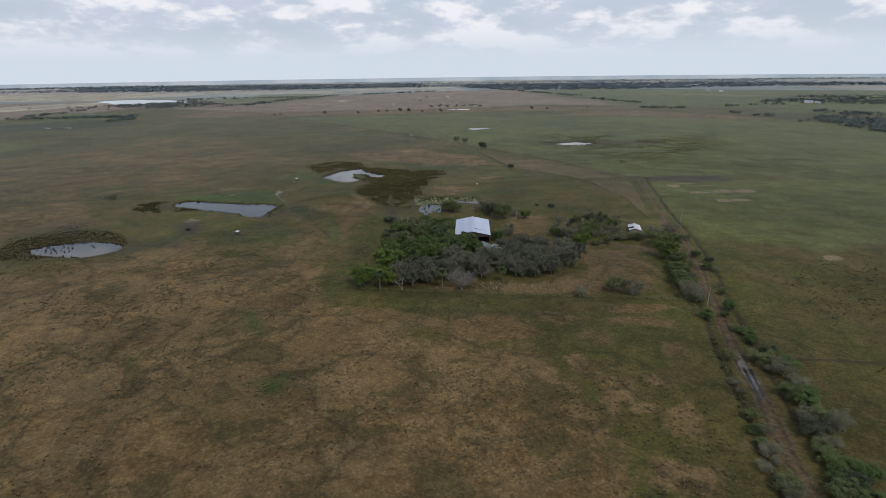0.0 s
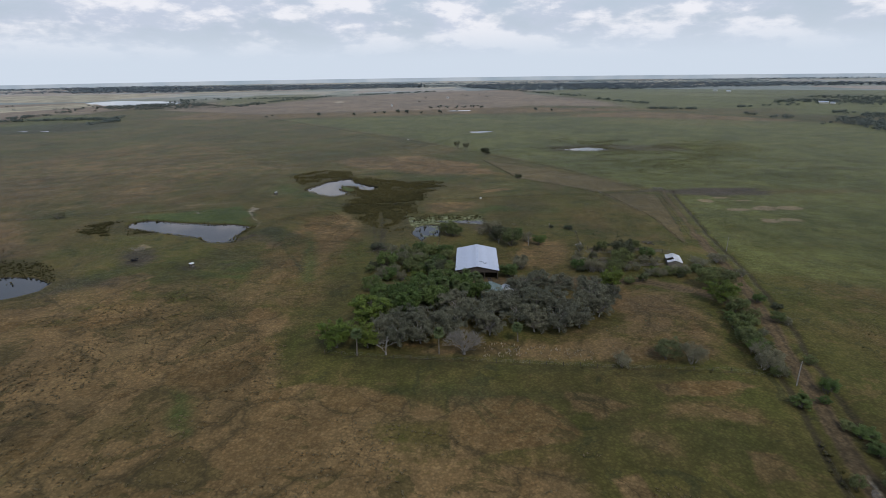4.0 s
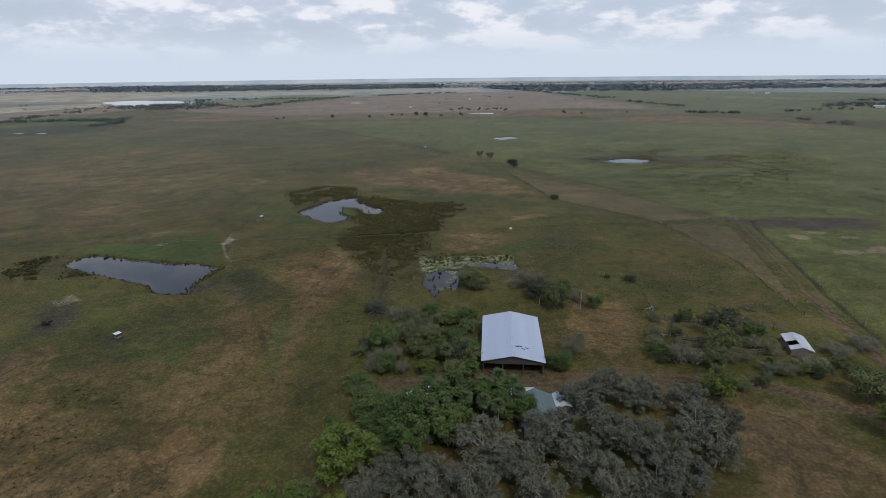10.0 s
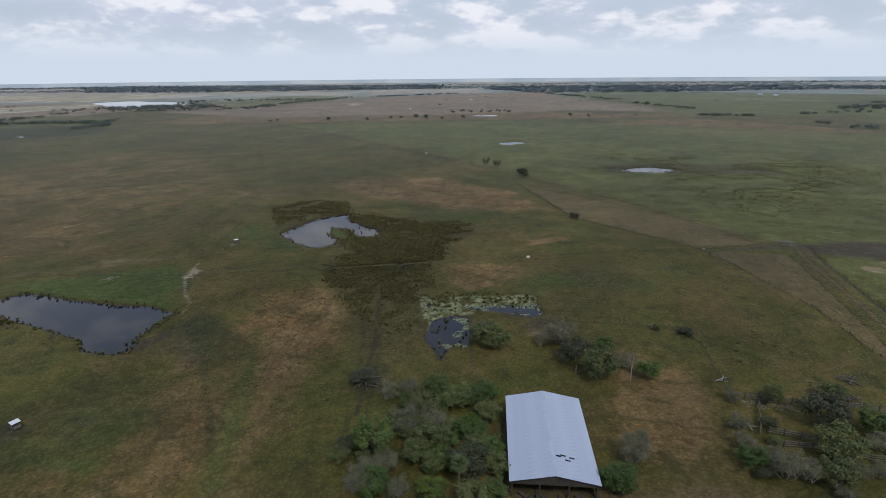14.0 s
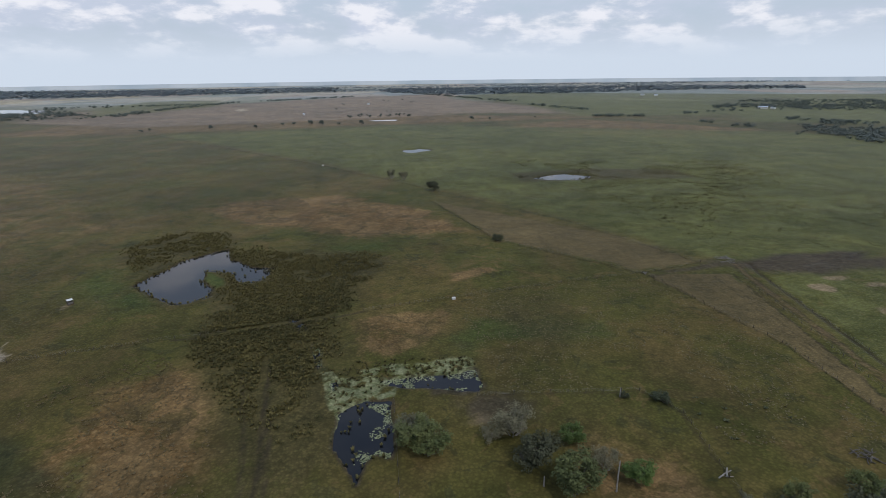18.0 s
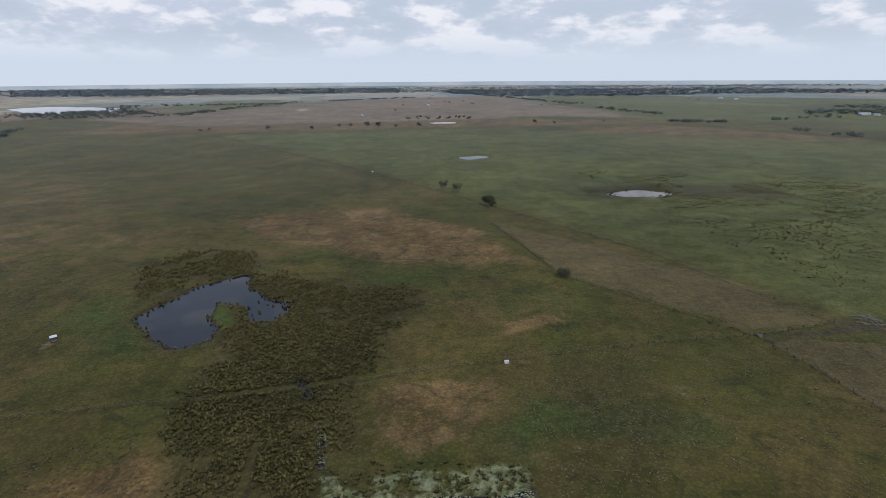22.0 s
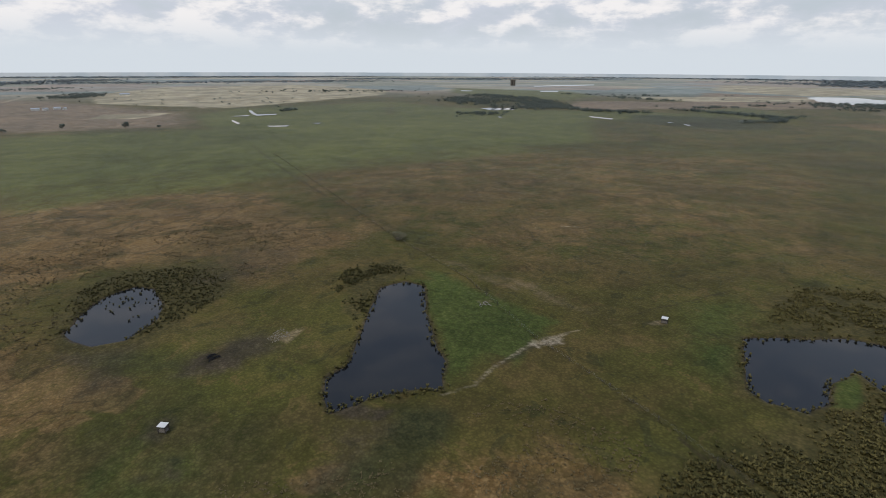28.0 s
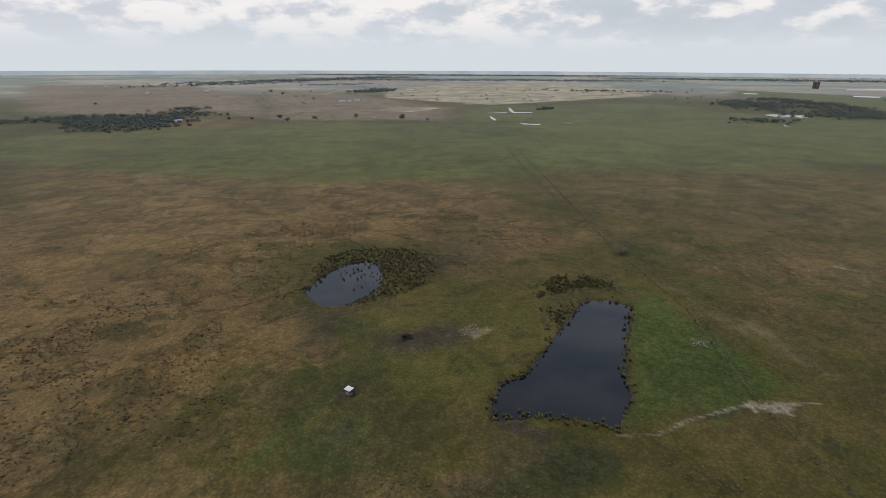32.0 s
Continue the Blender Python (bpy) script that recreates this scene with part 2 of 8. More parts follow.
    c = m.mix(m.ramp(m.op("ADD", paddock, m.op("MULTIPLY", m.op("SUBTRACT", small, 0.5), 0.25)), 0.35, 0.65), c, m.mix(m.ramp(m.noise(0.5, 4, 0.6, None, (0.35, 1.0, 0.5)), 0.25, 0.75), (0.100, 0.079, 0.036), (0.120, 0.093, 0.044)))
    # rust and far tan are lightened in place of haze and distant sunlight
    c = m.mix(cut(rust, 0.3), c, m.mix(m.ramp(mid, 0.3, 0.7), (0.165, 0.120, 0.080), (0.215, 0.166, 0.115)))
    c = m.mix(cut(far_tan, 0.15), c, m.mix(m.ramp(big, 0.4, 0.6), (0.26, 0.225, 0.150), (0.40, 0.350, 0.245)))
    c = m.mix(cut(far_green, 0.3), c, m.mix(m.ramp(mid, 0.3, 0.7), (0.082, 0.092, 0.026), (0.110, 0.116, 0.039)))
    c = m.mix(m.op("MULTIPLY", cut(lush, 0.35), 0.85), c, m.mix(m.ramp(small, 0.35, 0.65), (0.044, 0.068, 0.016), (0.070, 0.092, 0.026)))
    c = m.mix(cut(reed, 0.35), c, m.mix(m.ramp(small, 0.35, 0.65), (0.050, 0.046, 0.018), (0.082, 0.068, 0.027)))
    c = m.mix(cut(pale, 0.25), c, m.mix(m.ramp(small, 0.35, 0.65), (0.165, 0.128, 0.074), (0.225, 0.178, 0.108)))
    c = m.mix(cut(mud, 0.35), c, m.mix(m.ramp(small, 0.35, 0.65), (0.046, 0.038, 0.025), (0.072, 0.058, 0.038)))
    c = m.mix(cut(road, 0.25), c, m.mix(m.ramp(small, 0.3, 0.7), (0.090, 0.064, 0.035), (0.124, 0.090, 0.050)))
    c = m.mix(cut(burnt, 0.4), c, (0.022, 0.019, 0.017))
    c = m.mix(m.op("MULTIPLY", cut(dark, 0.4), 0.85), c, m.mix(m.ramp(small, 0.35, 0.65), (0.026, 0.031, 0.015), (0.046, 0.050, 0.021)))
    c = m.mix(m.op("MULTIPLY", m.ramp(m.op("ADD", trail, m.op("MULTIPLY", m.op("SUBTRACT", small, 0.5), 0.45)), 0.14, 0.66), 0.8), c, (0.040, 0.033, 0.021))
    c = m.mix(cut(sand, 0.3), c, m.mix(m.ramp(small, 0.35, 0.65), (0.25, 0.205, 0.145), (0.36, 0.31, 0.235)))
    c = m.mix(m.op("MULTIPLY", cut(algae, 0.18), m.ramp(m.noise(0.30, 5, 0.68, None, None, 0.7), 0.40, 0.52)), c, m.mix(m.ramp(small, 0.35, 0.65), (0.120, 0.138, 0.062), (0.215, 0.225, 0.130)))
    broad = m.op("ADD", m.op("MULTIPLY", m.noise(0.016, 6, 0.66, None, None, 0.5), 0.7), m.op("MULTIPLY", m.noise(0.005, 4, 0.6), 0.4))
    c = m.mix(1.0, c, m.mix(m.ramp(broad, 0.38, 0.72), (0.76, 0.78, 0.78), (1.26, 1.22, 1.18)), "MULTIPLY")
    # tussocks: pale tips, dark gaps
    speck = m.op("ADD", m.op("MULTIPLY", m.ramp(tuft, 0.1, 0.7, 1.0, 0.0), 0.3), m.op("MULTIPLY", tiny, 0.8))
    speck = m.op("ADD", speck, m.op("MULTIPLY", m.op("SUBTRACT", small, 0.5), 0.2))
    c = m.mix(1.0, c, m.mix(m.ramp(speck, 0.2, 0.9), (0.70, 0.70, 0.68), (1.26, 1.24, 1.20)), "MULTIPLY")
    blot = m.op("ADD", m.op("MULTIPLY", m.noise(0.32, 4, 0.65), 0.6), m.op("MULTIPLY", m.noise(0.06, 5, 0.65), 0.6))
    c = m.mix(1.0, c, m.mix(m.ramp(blot, 0.46, 0.74), (0.80, 0.81, 0.80), (1.22, 1.19, 1.16)), "MULTIPLY")
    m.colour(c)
    m.rough(m.mix(cut(wet, 0.2), (0.95, 0.95, 0.95), (0.06, 0.06, 0.06)))
    spec = m.t.nodes.new("ShaderNodeMapRange")
    spec.inputs[3].default_value, spec.inputs[4].default_value = 0.1, 0.6
    m.t.links.new(cut(wet, 0.2), spec.inputs[0])
    m.t.links.new(spec.outputs[0], m.b.inputs["Specular IOR Level"])
    m.bump(m.op("SUBTRACT", speck, m.op("MULTIPLY", wet, 0.9)), 0.5, 0.3)
    return m.m


def leaf_material(name, dark, light, vary=0.35, tint=(0.09, 0.08, 0.05), flick=0.4):
    m = Mat(name, 0.7, 0, 0.2)
    c = m.mix(m.ramp(m.noise(0.9, 2), 0.3, 0.7), dark, light)
    c = m.mix(m.op("MULTIPLY", m.island(), flick), c, tuple(v * 1.5 for v in light))
    c = m.mix(m.op("MULTIPLY", m.each(), vary), c, tint)
    own = m.op("FRACT", m.op("MULTIPLY", m.each(), 7.31))
    c = m.mix(1.0, c, m.mix(own, (0.78, 0.80, 0.80), (1.18, 1.14, 1.10)), "MULTIPLY")
    m.colour(c)
    m.b.inputs["Transmission Weight"].default_value = 0.0
    return m.m


def bark_material(name, dark, light):
    m = Mat(name, 0.9, 0, 0.2)
    n = m.noise(5, 4, 0.6, m.local(), (0, 1, 1))
    m.colour(m.mix(m.ramp(n, 0.3, 0.7), dark, light))
    m.bump(n, 0.6, 0.03)
    return m.m


def metal_roof(name, base, streak, rust, amount):
    m = Mat(name, 0.42, 0.15, 0.5)
    n = m.noise(0.5, 4, 0.6, m.local())
    s = m.noise(3.0, 3, 0.6, m.local(), (0, 1.0, 0.12))
    c = m.mix(m.ramp(n, 0.35, 0.7), base, streak)
    c = m.mix(m.op("MULTIPLY", m.ramp(s, 0.5, 0.75), 0.35), c, streak)
    c = m.mix(m.op("MULTIPLY", m.ramp(m.noise(0.9, 5, 0.7, m.local()), 0.58, 0.7), amount), c, rust)
    c = m.mix(m.op("MULTIPLY", m.each(), 0.05), c, streak)
    m.colour(c)
    m.rough(m.ramp(n, 0.3, 0.7, 0.35, 0.6))
    return m.m


def wood_material(name, dark, light):
    m = Mat(name, 0.85, 0, 0.2)
    n = m.noise(6, 4, 0.6, m.local(), (0, 1, 0.15))
    c = m.mix(m.ramp(n, 0.3, 0.7), dark, light)
    c = m.mix(m.op("MULTIPLY", m.each(), 0.4), c, tuple(v * 0.6 for v in dark))
    m.colour(c)
    m.bump(n, 0.4, 0.01)
    return m.m


def water_material():
    m = Mat("pond_water", 0.03, 0, 0.5)
    m.b.inputs["IOR"].default_value = 1.33
    m.colour(m.mix(m.ramp(m.noise(0.05, 3), 0.35, 0.65), (0.006, 0.007, 0.009), (0.014, 0.014, 0.014)))
    m.bump(m.noise(1.6, 3, 0.5), 0.05, 0.03)
    return m.m


GROUND = ground_material()
WATER = water_material()
BARK = bark_material("grey_bark", (0.06, 0.05, 0.04), (0.15, 0.135, 0.115))
PALEBARK = bark_material("bleached_wood", (0.17, 0.155, 0.135), (0.30, 0.28, 0.25))
TWIGS = bark_material("grey_twigs_bark", (0.135, 0.121, 0.102), (0.235, 0.215, 0.186))
PALMBARK = bark_material("palm_trunk", (0.10, 0.085, 0.065), (0.20, 0.175, 0.14))
LEAF = {
    "oak": leaf_material("mossy_oak_leaf", (0.036, 0.039, 0.022), (0.116, 0.117, 0.078), 0.3, (0.114, 0.107, 0.076), 0.5),
    "lime": leaf_material("fresh_green_leaf", (0.036, 0.066, 0.010), (0.094, 0.130, 0.022), 0.35, (0.100, 0.104, 0.022), 0.35),
    "olive": leaf_material("olive_leaf", (0.050, 0.070, 0.020), (0.108, 0.126, 0.041)),
    "green": leaf_material("deep_green_leaf", (0.034, 0.062, 0.014), (0.074, 0.112, 0.028), 0.3, (0.082, 0.086, 0.028), 0.4),
    "dark": leaf_material("dark_leaf", (0.034, 0.043, 0.021), (0.062, 0.070, 0.037)),
    "greybush": leaf_material("grey_twigs", (0.094, 0.092, 0.054), (0.160, 0.152, 0.094)),
    "palm": leaf_material("palm_frond", (0.030, 0.052, 0.018), (0.065, 0.092, 0.032), 0.3, (0.12, 0.10, 0.05)),
    "reed": leaf_material("sawgrass", (0.038, 0.039, 0.013), (0.102, 0.088, 0.030), 0.2),
    "stalk": leaf_material("dead_stalks", (0.21, 0.175, 0.115), (0.32, 0.27, 0.19), 0.2),
    "tuft": leaf_material("dry_tussock", (0.070, 0.056, 0.025), (0.122, 0.092, 0.045), 0.2),
    "pale_tuft": leaf_material("bleached_tussock", (0.110, 0.094, 0.050), (0.180, 0.155, 0.090), 0.2),
    # woodland leaves paled and blued: the haze of distance is put into their colour
    "woods": leaf_material("woods_leaf_with_haze", (0.076, 0.094, 0.086), (0.122, 0.142, 0.126), 0.15, (0.09, 0.105, 0.095), 0.25),
    "hazed_woods": leaf_material("far_leaf_with_haze", (0.135, 0.164, 0.182), (0.165, 0.195, 0.212), 0.2, (0.15, 0.175, 0.19), 0.12),
}
TIN = metal_roof("galvanised_roofing", (0.43, 0.47, 0.55), (0.38, 0.41, 0.48), (0.18, 0.10, 0.06), 0.10)
OLDTIN = metal_roof("weathered_tin", (0.55, 0.56, 0.58), (0.36, 0.36, 0.36), (0.20, 0.09, 0.05), 0.7)
GREENTIN = metal_roof("green_roofing", (0.13, 0.175, 0.165), (0.10, 0.14, 0.135), (0.10, 0.07, 0.05), 0.2)
TIMBER = wood_material("weathered_timber", (0.050, 0.042, 0.034), (0.10, 0.085, 0.07))
BOARD = wood_material("old_boards", (0.11, 0.095, 0.078), (0.21, 0.19, 0.165))
WHITE = metal_roof("white_paint", (0.70, 0.70, 0.68), (0.55, 0.54, 0.50), (0.3, 0.24, 0.17), 0.3)

# ---- ground ----
WATER_Z = -0.35


def lattice(ix, iy, seed):
    h = np.sin(ix * 127.1 + iy * 311.7 + seed * 74.7) * 43758.5453
    return h - np.floor(h)


def soft_noise(x, y, size, seed):
    """Smooth value noise, about -1 to 1, with features of the given size in metres."""
    u, v = x / size, y / size
    iu, iv = np.floor(u), np.floor(v)
    fu, fv = u - iu, v - iv
    fu, fv = fu * fu * (3 - 2 * fu), fv * fv * (3 - 2 * fv)
    a, b = lattice(iu, iv, seed), lattice(iu + 1, iv, seed)
    c, d = lattice(iu, iv + 1, seed), lattice(iu + 1, iv + 1, seed)
    return ((a * (1 - fu) + b * fu) * (1 - fv) + (c * (1 - fu) + d * fu) * fv) * 2 - 1


def shore(x, y, outline):
    """Signed distance to a closed outline, negative inside."""
    near = np.full(x.shape, 1e9)
    inside = np.zeros(x.shape, bool)
    n = len(outline)
    for i in range(n):
        (ax, ay), (bx, by) = outline[i], outline[(i + 1) % n]
        ex, ey = bx - ax, by - ay
        k = np.clip(((x - ax) * ex + (y - ay) * ey) / (ex * ex + ey * ey + 1e-9), 0, 1)
        near = np.minimum(near, np.hypot(x - ax - k * ex, y - ay - k * ey))
        if ay != by:
            inside ^= ((ay > y) != (by > y)) & (x < (bx - ax) * (y - ay) / (by - ay) + ax)
    return np.where(inside, -near, near)


def along(x, y, line):
    """Distance to an open line."""
    near = np.full(x.shape, 1e9)
    for (ax, ay), (bx, by) in zip(line, line[1:]):
        ex, ey = bx - ax, by - ay
        k = np.clip(((x - ax) * ex + (y - ay) * ey) / (ex * ex + ey * ey + 1e-9), 0, 1)
        near = np.minimum(near, np.hypot(x - ax - k * ex, y - ay - k * ey))
    return near


# outlines of the water, in metres
POND_WEST = [(-87.9, 230), (-91.1, 234.9), (-101.2, 238.9), (-115, 244.3), (-129, 250.7), (-130.6, 258.3), (-125.6, 261.8), (-108.6, 257.1),
             (-92.5, 253.8), (-85.4, 253.6), (-77.1, 249.8), (-78.9, 244.9), (-79.4, 236.9), (-77.9, 234), (-76.7, 229), (-83.3, 228.3)]
POND_NORTH = [(-72.6, 320.5), (-71.3, 327.4), (-67.7, 334.5), (-64.7, 344.1), (-57.5, 349.9), (-53.3, 353), (-48.1, 340.3), (-40.2, 330.9), (-32.5, 329.7),
              (-34.8, 321.2), (-37.4, 317.4), (-41.9, 317.1), (-46.0, 328.0), (-54.8, 330.4), (-53.8, 321.9), (-48.9, 313.9), (-48.1, 308.1), (-53.1, 304.5), (-57.6, 304.8), (-63.8, 310.6)]
POND_SOUTH = [(-126.4, 176.8), (-135.2, 176.9), (-142.2, 178.5), (-148.9, 182.9), (-152.3, 187.4), (-147.5, 192.3), (-136.9, 195.7), (-128.9, 195.5), (-123.0, 192.6), (-118.8, 190.0), (-118.1, 183.3), (-121.4, 179.4)]
MARSH_POOL = [(-10.4, 246.1), (-6.0, 249.3), (-0.7, 247.9), (-1.0, 239.8), (-1.8, 232.3), (-4.1, 234.1), (-6.0, 232.6), (-7.2, 227.4), (-9.2, 232.2), (-10.8, 236.6)]
MARSH_ARM = [(-2.3, 256.3), (4.4, 256.5), (12.7, 256.3), (17.4, 257.4), (18.2, 251.2), (16.5, 249.1), (9.5, 251.0), (2.1, 252.5), (-1.4, 254.6)]
MARSH_SHALLOW = [(5.3, 250.9), (11.8, 250.8), (19.1, 252.4), (18.8, 249.0), (14.3, 248.0), (6.3, 248.6)]
MARSH_DITCH = [(-17.2, 273.8), (-15.9, 274.0), (-14.5, 266.6), (-13.9, 263.1), (-15.3, 263.8), (-16.5, 269.0)]
MARSH_GAP = [(-21.7, 286.0), (-19.5, 285.2), (-19.3, 281.6), (-21.0, 282.2)]
MARSH_HOLE = [(-12.4, 257.1), (-10.9, 256.7), (-10.9, 253.8), (-11.8, 254.0)]
MARSH_SLOT = [(-23.9, 289.8), (-21.4, 290.4), (-21.6, 287.2), (-23.1, 286.8)]
POND_FAR = [(27, 594), (31, 601), (37, 600), (44, 607), (54, 599), (50, 593), (43, 590), (40, 586), (33, 588)]
POND_EAST = [(95.7, 461.9), (108, 468), (118.7, 470.3), (133.8, 459.2), (118.4, 451.6), (104, 455)]
LAKE = [(-830, 1330), (-791, 1410), (-584, 1320), (-560, 1206), (-660, 1160)]
WATERS = [POND_WEST, POND_NORTH, POND_SOUTH, MARSH_POOL, MARSH_ARM, MARSH_DITCH, MARSH_GAP, MARSH_HOLE, MARSH_SLOT, POND_FAR, POND_EAST, LAKE]


def boxed(x, y, shape, margin):
    xs, ys = [p[0] for p in shape], [p[1] for p in shape]
    return (x > min(xs) - margin) & (x < max(xs) + margin) & (y > min(ys) - margin) & (y < max(ys) + margin)


def warped(x, y):
    """Places shifted a little, so that edges wander as they do in nature."""
    d = np.hypot(x, y - 250)
    k = 1 + np.clip(d - 300, 0, 2000) / 250
    wx = 0.7 * soft_noise(x, y, 2.7, 1) + 1.1 * soft_noise(x, y, 7.0, 2) + k * soft_noise(x, y, 29.0, 3)
    wy = 0.7 * soft_noise(x, y, 2.7, 4) + 1.1 * soft_noise(x, y, 7.0, 5) + k * soft_noise(x, y, 29.0, 6)
    return x + 0.8 * wx, y + 0.8 * wy


def relief(x, y):
    """Height of the ground."""
    x, y = np.atleast_1d(np.asarray(x, float)), np.atleast_1d(np.asarray(y, float))
    z = 0.10 * soft_noise(x, y, 9.0, 11) + 0.12 * soft_noise(x, y, 31.0, 12)
    wx, wy = warped(x, y)
    wx, wy = 0.5 * (x + wx), 0.5 * (y + wy)
    for shape in WATERS:
        bank = (0.8 if -24 < shape[0][0] < 20 else 1.6) if shape[0][1] < 400 else 8.0
        if shape is LAKE:
            bank = 30.0
        m = boxed(x, y, shape, 3 * bank)
        if not m.any():
            continue
        d = shore(wx[m], wy[m], shape)
        k = np.clip((d + bank) / (2 * bank), 0, 1)
        low = -0.9 + 1.1 * k * k * (3 - 2 * k)
        z[m] = np.where(d < bank, np.minimum(np.clip(z[m], -0.15, 0.2), low), z[m])
    for line, wide, deep in DITCHES:
        m = boxed(x, y, line, 3)
        if m.any():
            d = along(x[m], y[m], line)
            z[m] -= deep * np.exp(-((d / wide) ** 2))
    return z


DITCHES = []
# lines: roads, drives, tracks
ROAD = [(113.5, 305), (110.8, 298), (104.5, 268), (95.2, 229.5), (89.3, 191.4), (79, 151.6), (66.3, 111.6), (58.3, 80.2), (50.5, 50), (38, 5), (20, -60)]
DRIVE = [(80, 165), (74, 174.9), (67.2, 179.8), (58.6, 185.2), (47.2, 186.1), (35.4, 186.6), (23.3, 185.9), (11, 183.5), (-1.1, 183.1), (-15.6, 183.8)]
FORD = [(-75.2, 250.3), (-81, 262.8), (-84.8, 273.4), (-85.8, 279.2), (-87.3, 285.5), (-87.5, 297)]
FENCE_FRONT = [(-25.7, 144.4), (-10.2, 141.8), (8.5, 140), (32.9, 137.1), (48.8, 135.8), (59.6, 134.7), (67.5, 132)]
FENCE_EAST = [(80.9, 303.4), (88.7, 256), (86.5, 217)]
FENCE_NORTH = [(-5.2, 290.5), (19.5, 294.6), (53, 300.4), (80.7, 303.6)]
FENCE_DIAGONAL = [(28.2, 415), (44.7, 345.4), (79.8, 303), (103, 309)]
FENCE_FAR = [(-225, 782), (-34.7, 539.6), (31.7, 442.2), (79.5, 367.3), (103.2, 309.1)]
FENCE_MID = [(0.1, 248.4), (-0.9, 216)]
FENCE_YARD = [(16.2, 247.4), (47.6, 243.8), (51.8, 235.6), (48.5, 213)]
FENCE_WEST = [(-381, 237.5), (-165.7, 267), (-126.5, 275.4), (-88.5, 276.3), (-55.3, 281.6), (-38.4, 284)]
FENCE_ROAD = [(108.0, 297), (101.5, 268), (93.5, 236), (91.5, 225)]
FENCE_ROADSIDE = [(62.5, 112), (54.5, 80.2), (46.5, 50)]
DITCHES += [([(x + 4.5, y) for x, y in ROAD[:8]], 0.8, 0.35), ([(x - 4.0, y) for x, y in ROAD[5:9]], 0.8, 0.35)]

# kinds of ground cover: name, edge softness, strength, outline
COVER = []


def zone(kind, soft, strength, outline):
    COVER.append((kind, soft, strength, outline, 0.0))


def streak(kind, width, soft, strength, line):
    COVER.append((kind, soft, strength, line, width))


# broad brown pastures
zone("dry", 9, 0.96, [(-190, 60), (-150, 120), (-112, 150), (-88, 164), (-50, 170), (-36, 150), (-33, 128), (-12, 127), (-6, 112), (20, 108), (30, 80), (25, 20), (-190, 20)])
zone("dry", 10, 0.7, [(-40, 60), (20, 62), (24, 96), (0, 100), (-30, 120)])
zone("dry", 9, 0.9, [(-81, 420), (-16, 438), (29, 382), (36.6, 358), (-5, 358), (-57, 389)])
zone("paddock", 1.2, 1.0, [(30, 412), (94, 338), (103, 310), (81, 306), (45.5, 347)])
zone("paddock", 0.9, 1.0, [(81.5, 302), (106.5, 298), (99, 262), (92, 232), (87, 219), (89, 256)])
zone("dry", 12, 0.8, [(-150, 160), (-165, 120), (-260, 140), (-250, 200), (-222, 225), (-174, 259), (-140, 216), (-168, 205), (-168, 176)])
zone("dry", 8, 0.9, [(-56, 262), (-43.7, 271), (-32, 255), (-30, 232), (-42, 215), (-60, 236)])
zone("dry", 5, 0.6, [(-9.8, 278), (8.6, 285), (15.6, 274), (1.5, 264), (-8, 268)])
zone("dry", 7, 0.5, [(20, 180), (46, 180), (56, 150), (62, 140), (18, 143), (20, 150), (42, 160)])
zone("dry", 7, 0.42, [(22, 240), (46, 240), (46, 205), (40, 190), (22, 195)])
zone("dry", 16, 0.5, [(-170, 250), (-200, 330), (-260, 420), (-420, 430), (-460, 330), (-360, 240), (-230, 230)])
zone("dry", 16, 0.6, [(-80, 230), (-60, 190), (-40, 180), (-36, 210), (-50, 225)])
zone("dry", 3, 0.8, [(33, 112), (39, 110), (40, 116), (34, 117)])
zone("dry", 2.5, 0.9, [(38, 77), (44, 75), (47, 83), (40, 85)])
zone("dry", 2.5, 0.9, [(30, 88), (37, 86), (38, 96), (31, 97)])
zone("dry", 2.5, 0.9, [(42, 92), (47, 91), (47, 97), (41, 97)])
zone("dry", 2.5, 0.8, [(24, 121), (31, 120), (30, 126), (24, 126)])
zone("dry", 2.5, 0.8, [(40, 120), (58, 117), (58, 123), (42, 126)])
zone("dry", 2.5, 0.8, [(30, 66), (40, 60), (44, 68), (33, 73)])
# greener ground
zone("lush", 4, 0.9, [(-122, 264), (-106, 268), (-93.5, 273), (-88, 274), (-83, 262), (-77.5, 251), (-88, 253.5), (-108, 257)])
zone("lush", 4, 0.7, [(-74, 195), (-70, 203), (-62, 210), (-56, 204), (-60, 195)])
zone("lush", 8, 0.55, [(-95, 320), (-75, 300), (-62, 298), (-72, 320), (-76, 334), (-95, 345)])
zone("lush", 5, 0.6, [(-18, 352), (5, 352), (8, 340), (-20, 342)])
zone("far_green", 10, 0.62, [(104, 312), (60, 400), (-30, 540), (-220, 780), (60, 830), (420, 650), (520, 480), (300, 300), (115, 300)])
zone("far_green", 6, 0.6, [(114, 300), (97, 230), (90, 190), (130, 170), (300, 220), (300, 300)])
zone("far_green", 12, 0.6, [(-250, 130), (-300, -160), (-430, -170), (-560, 60), (-560, 250), (-430, 430), (-330, 420), (-300, 260)])
zone("dark", 6, 0.3, [(-18, 150), (10, 137), (60, 128), (52, 92), (40, 100), (15, 113), (-20, 127)])
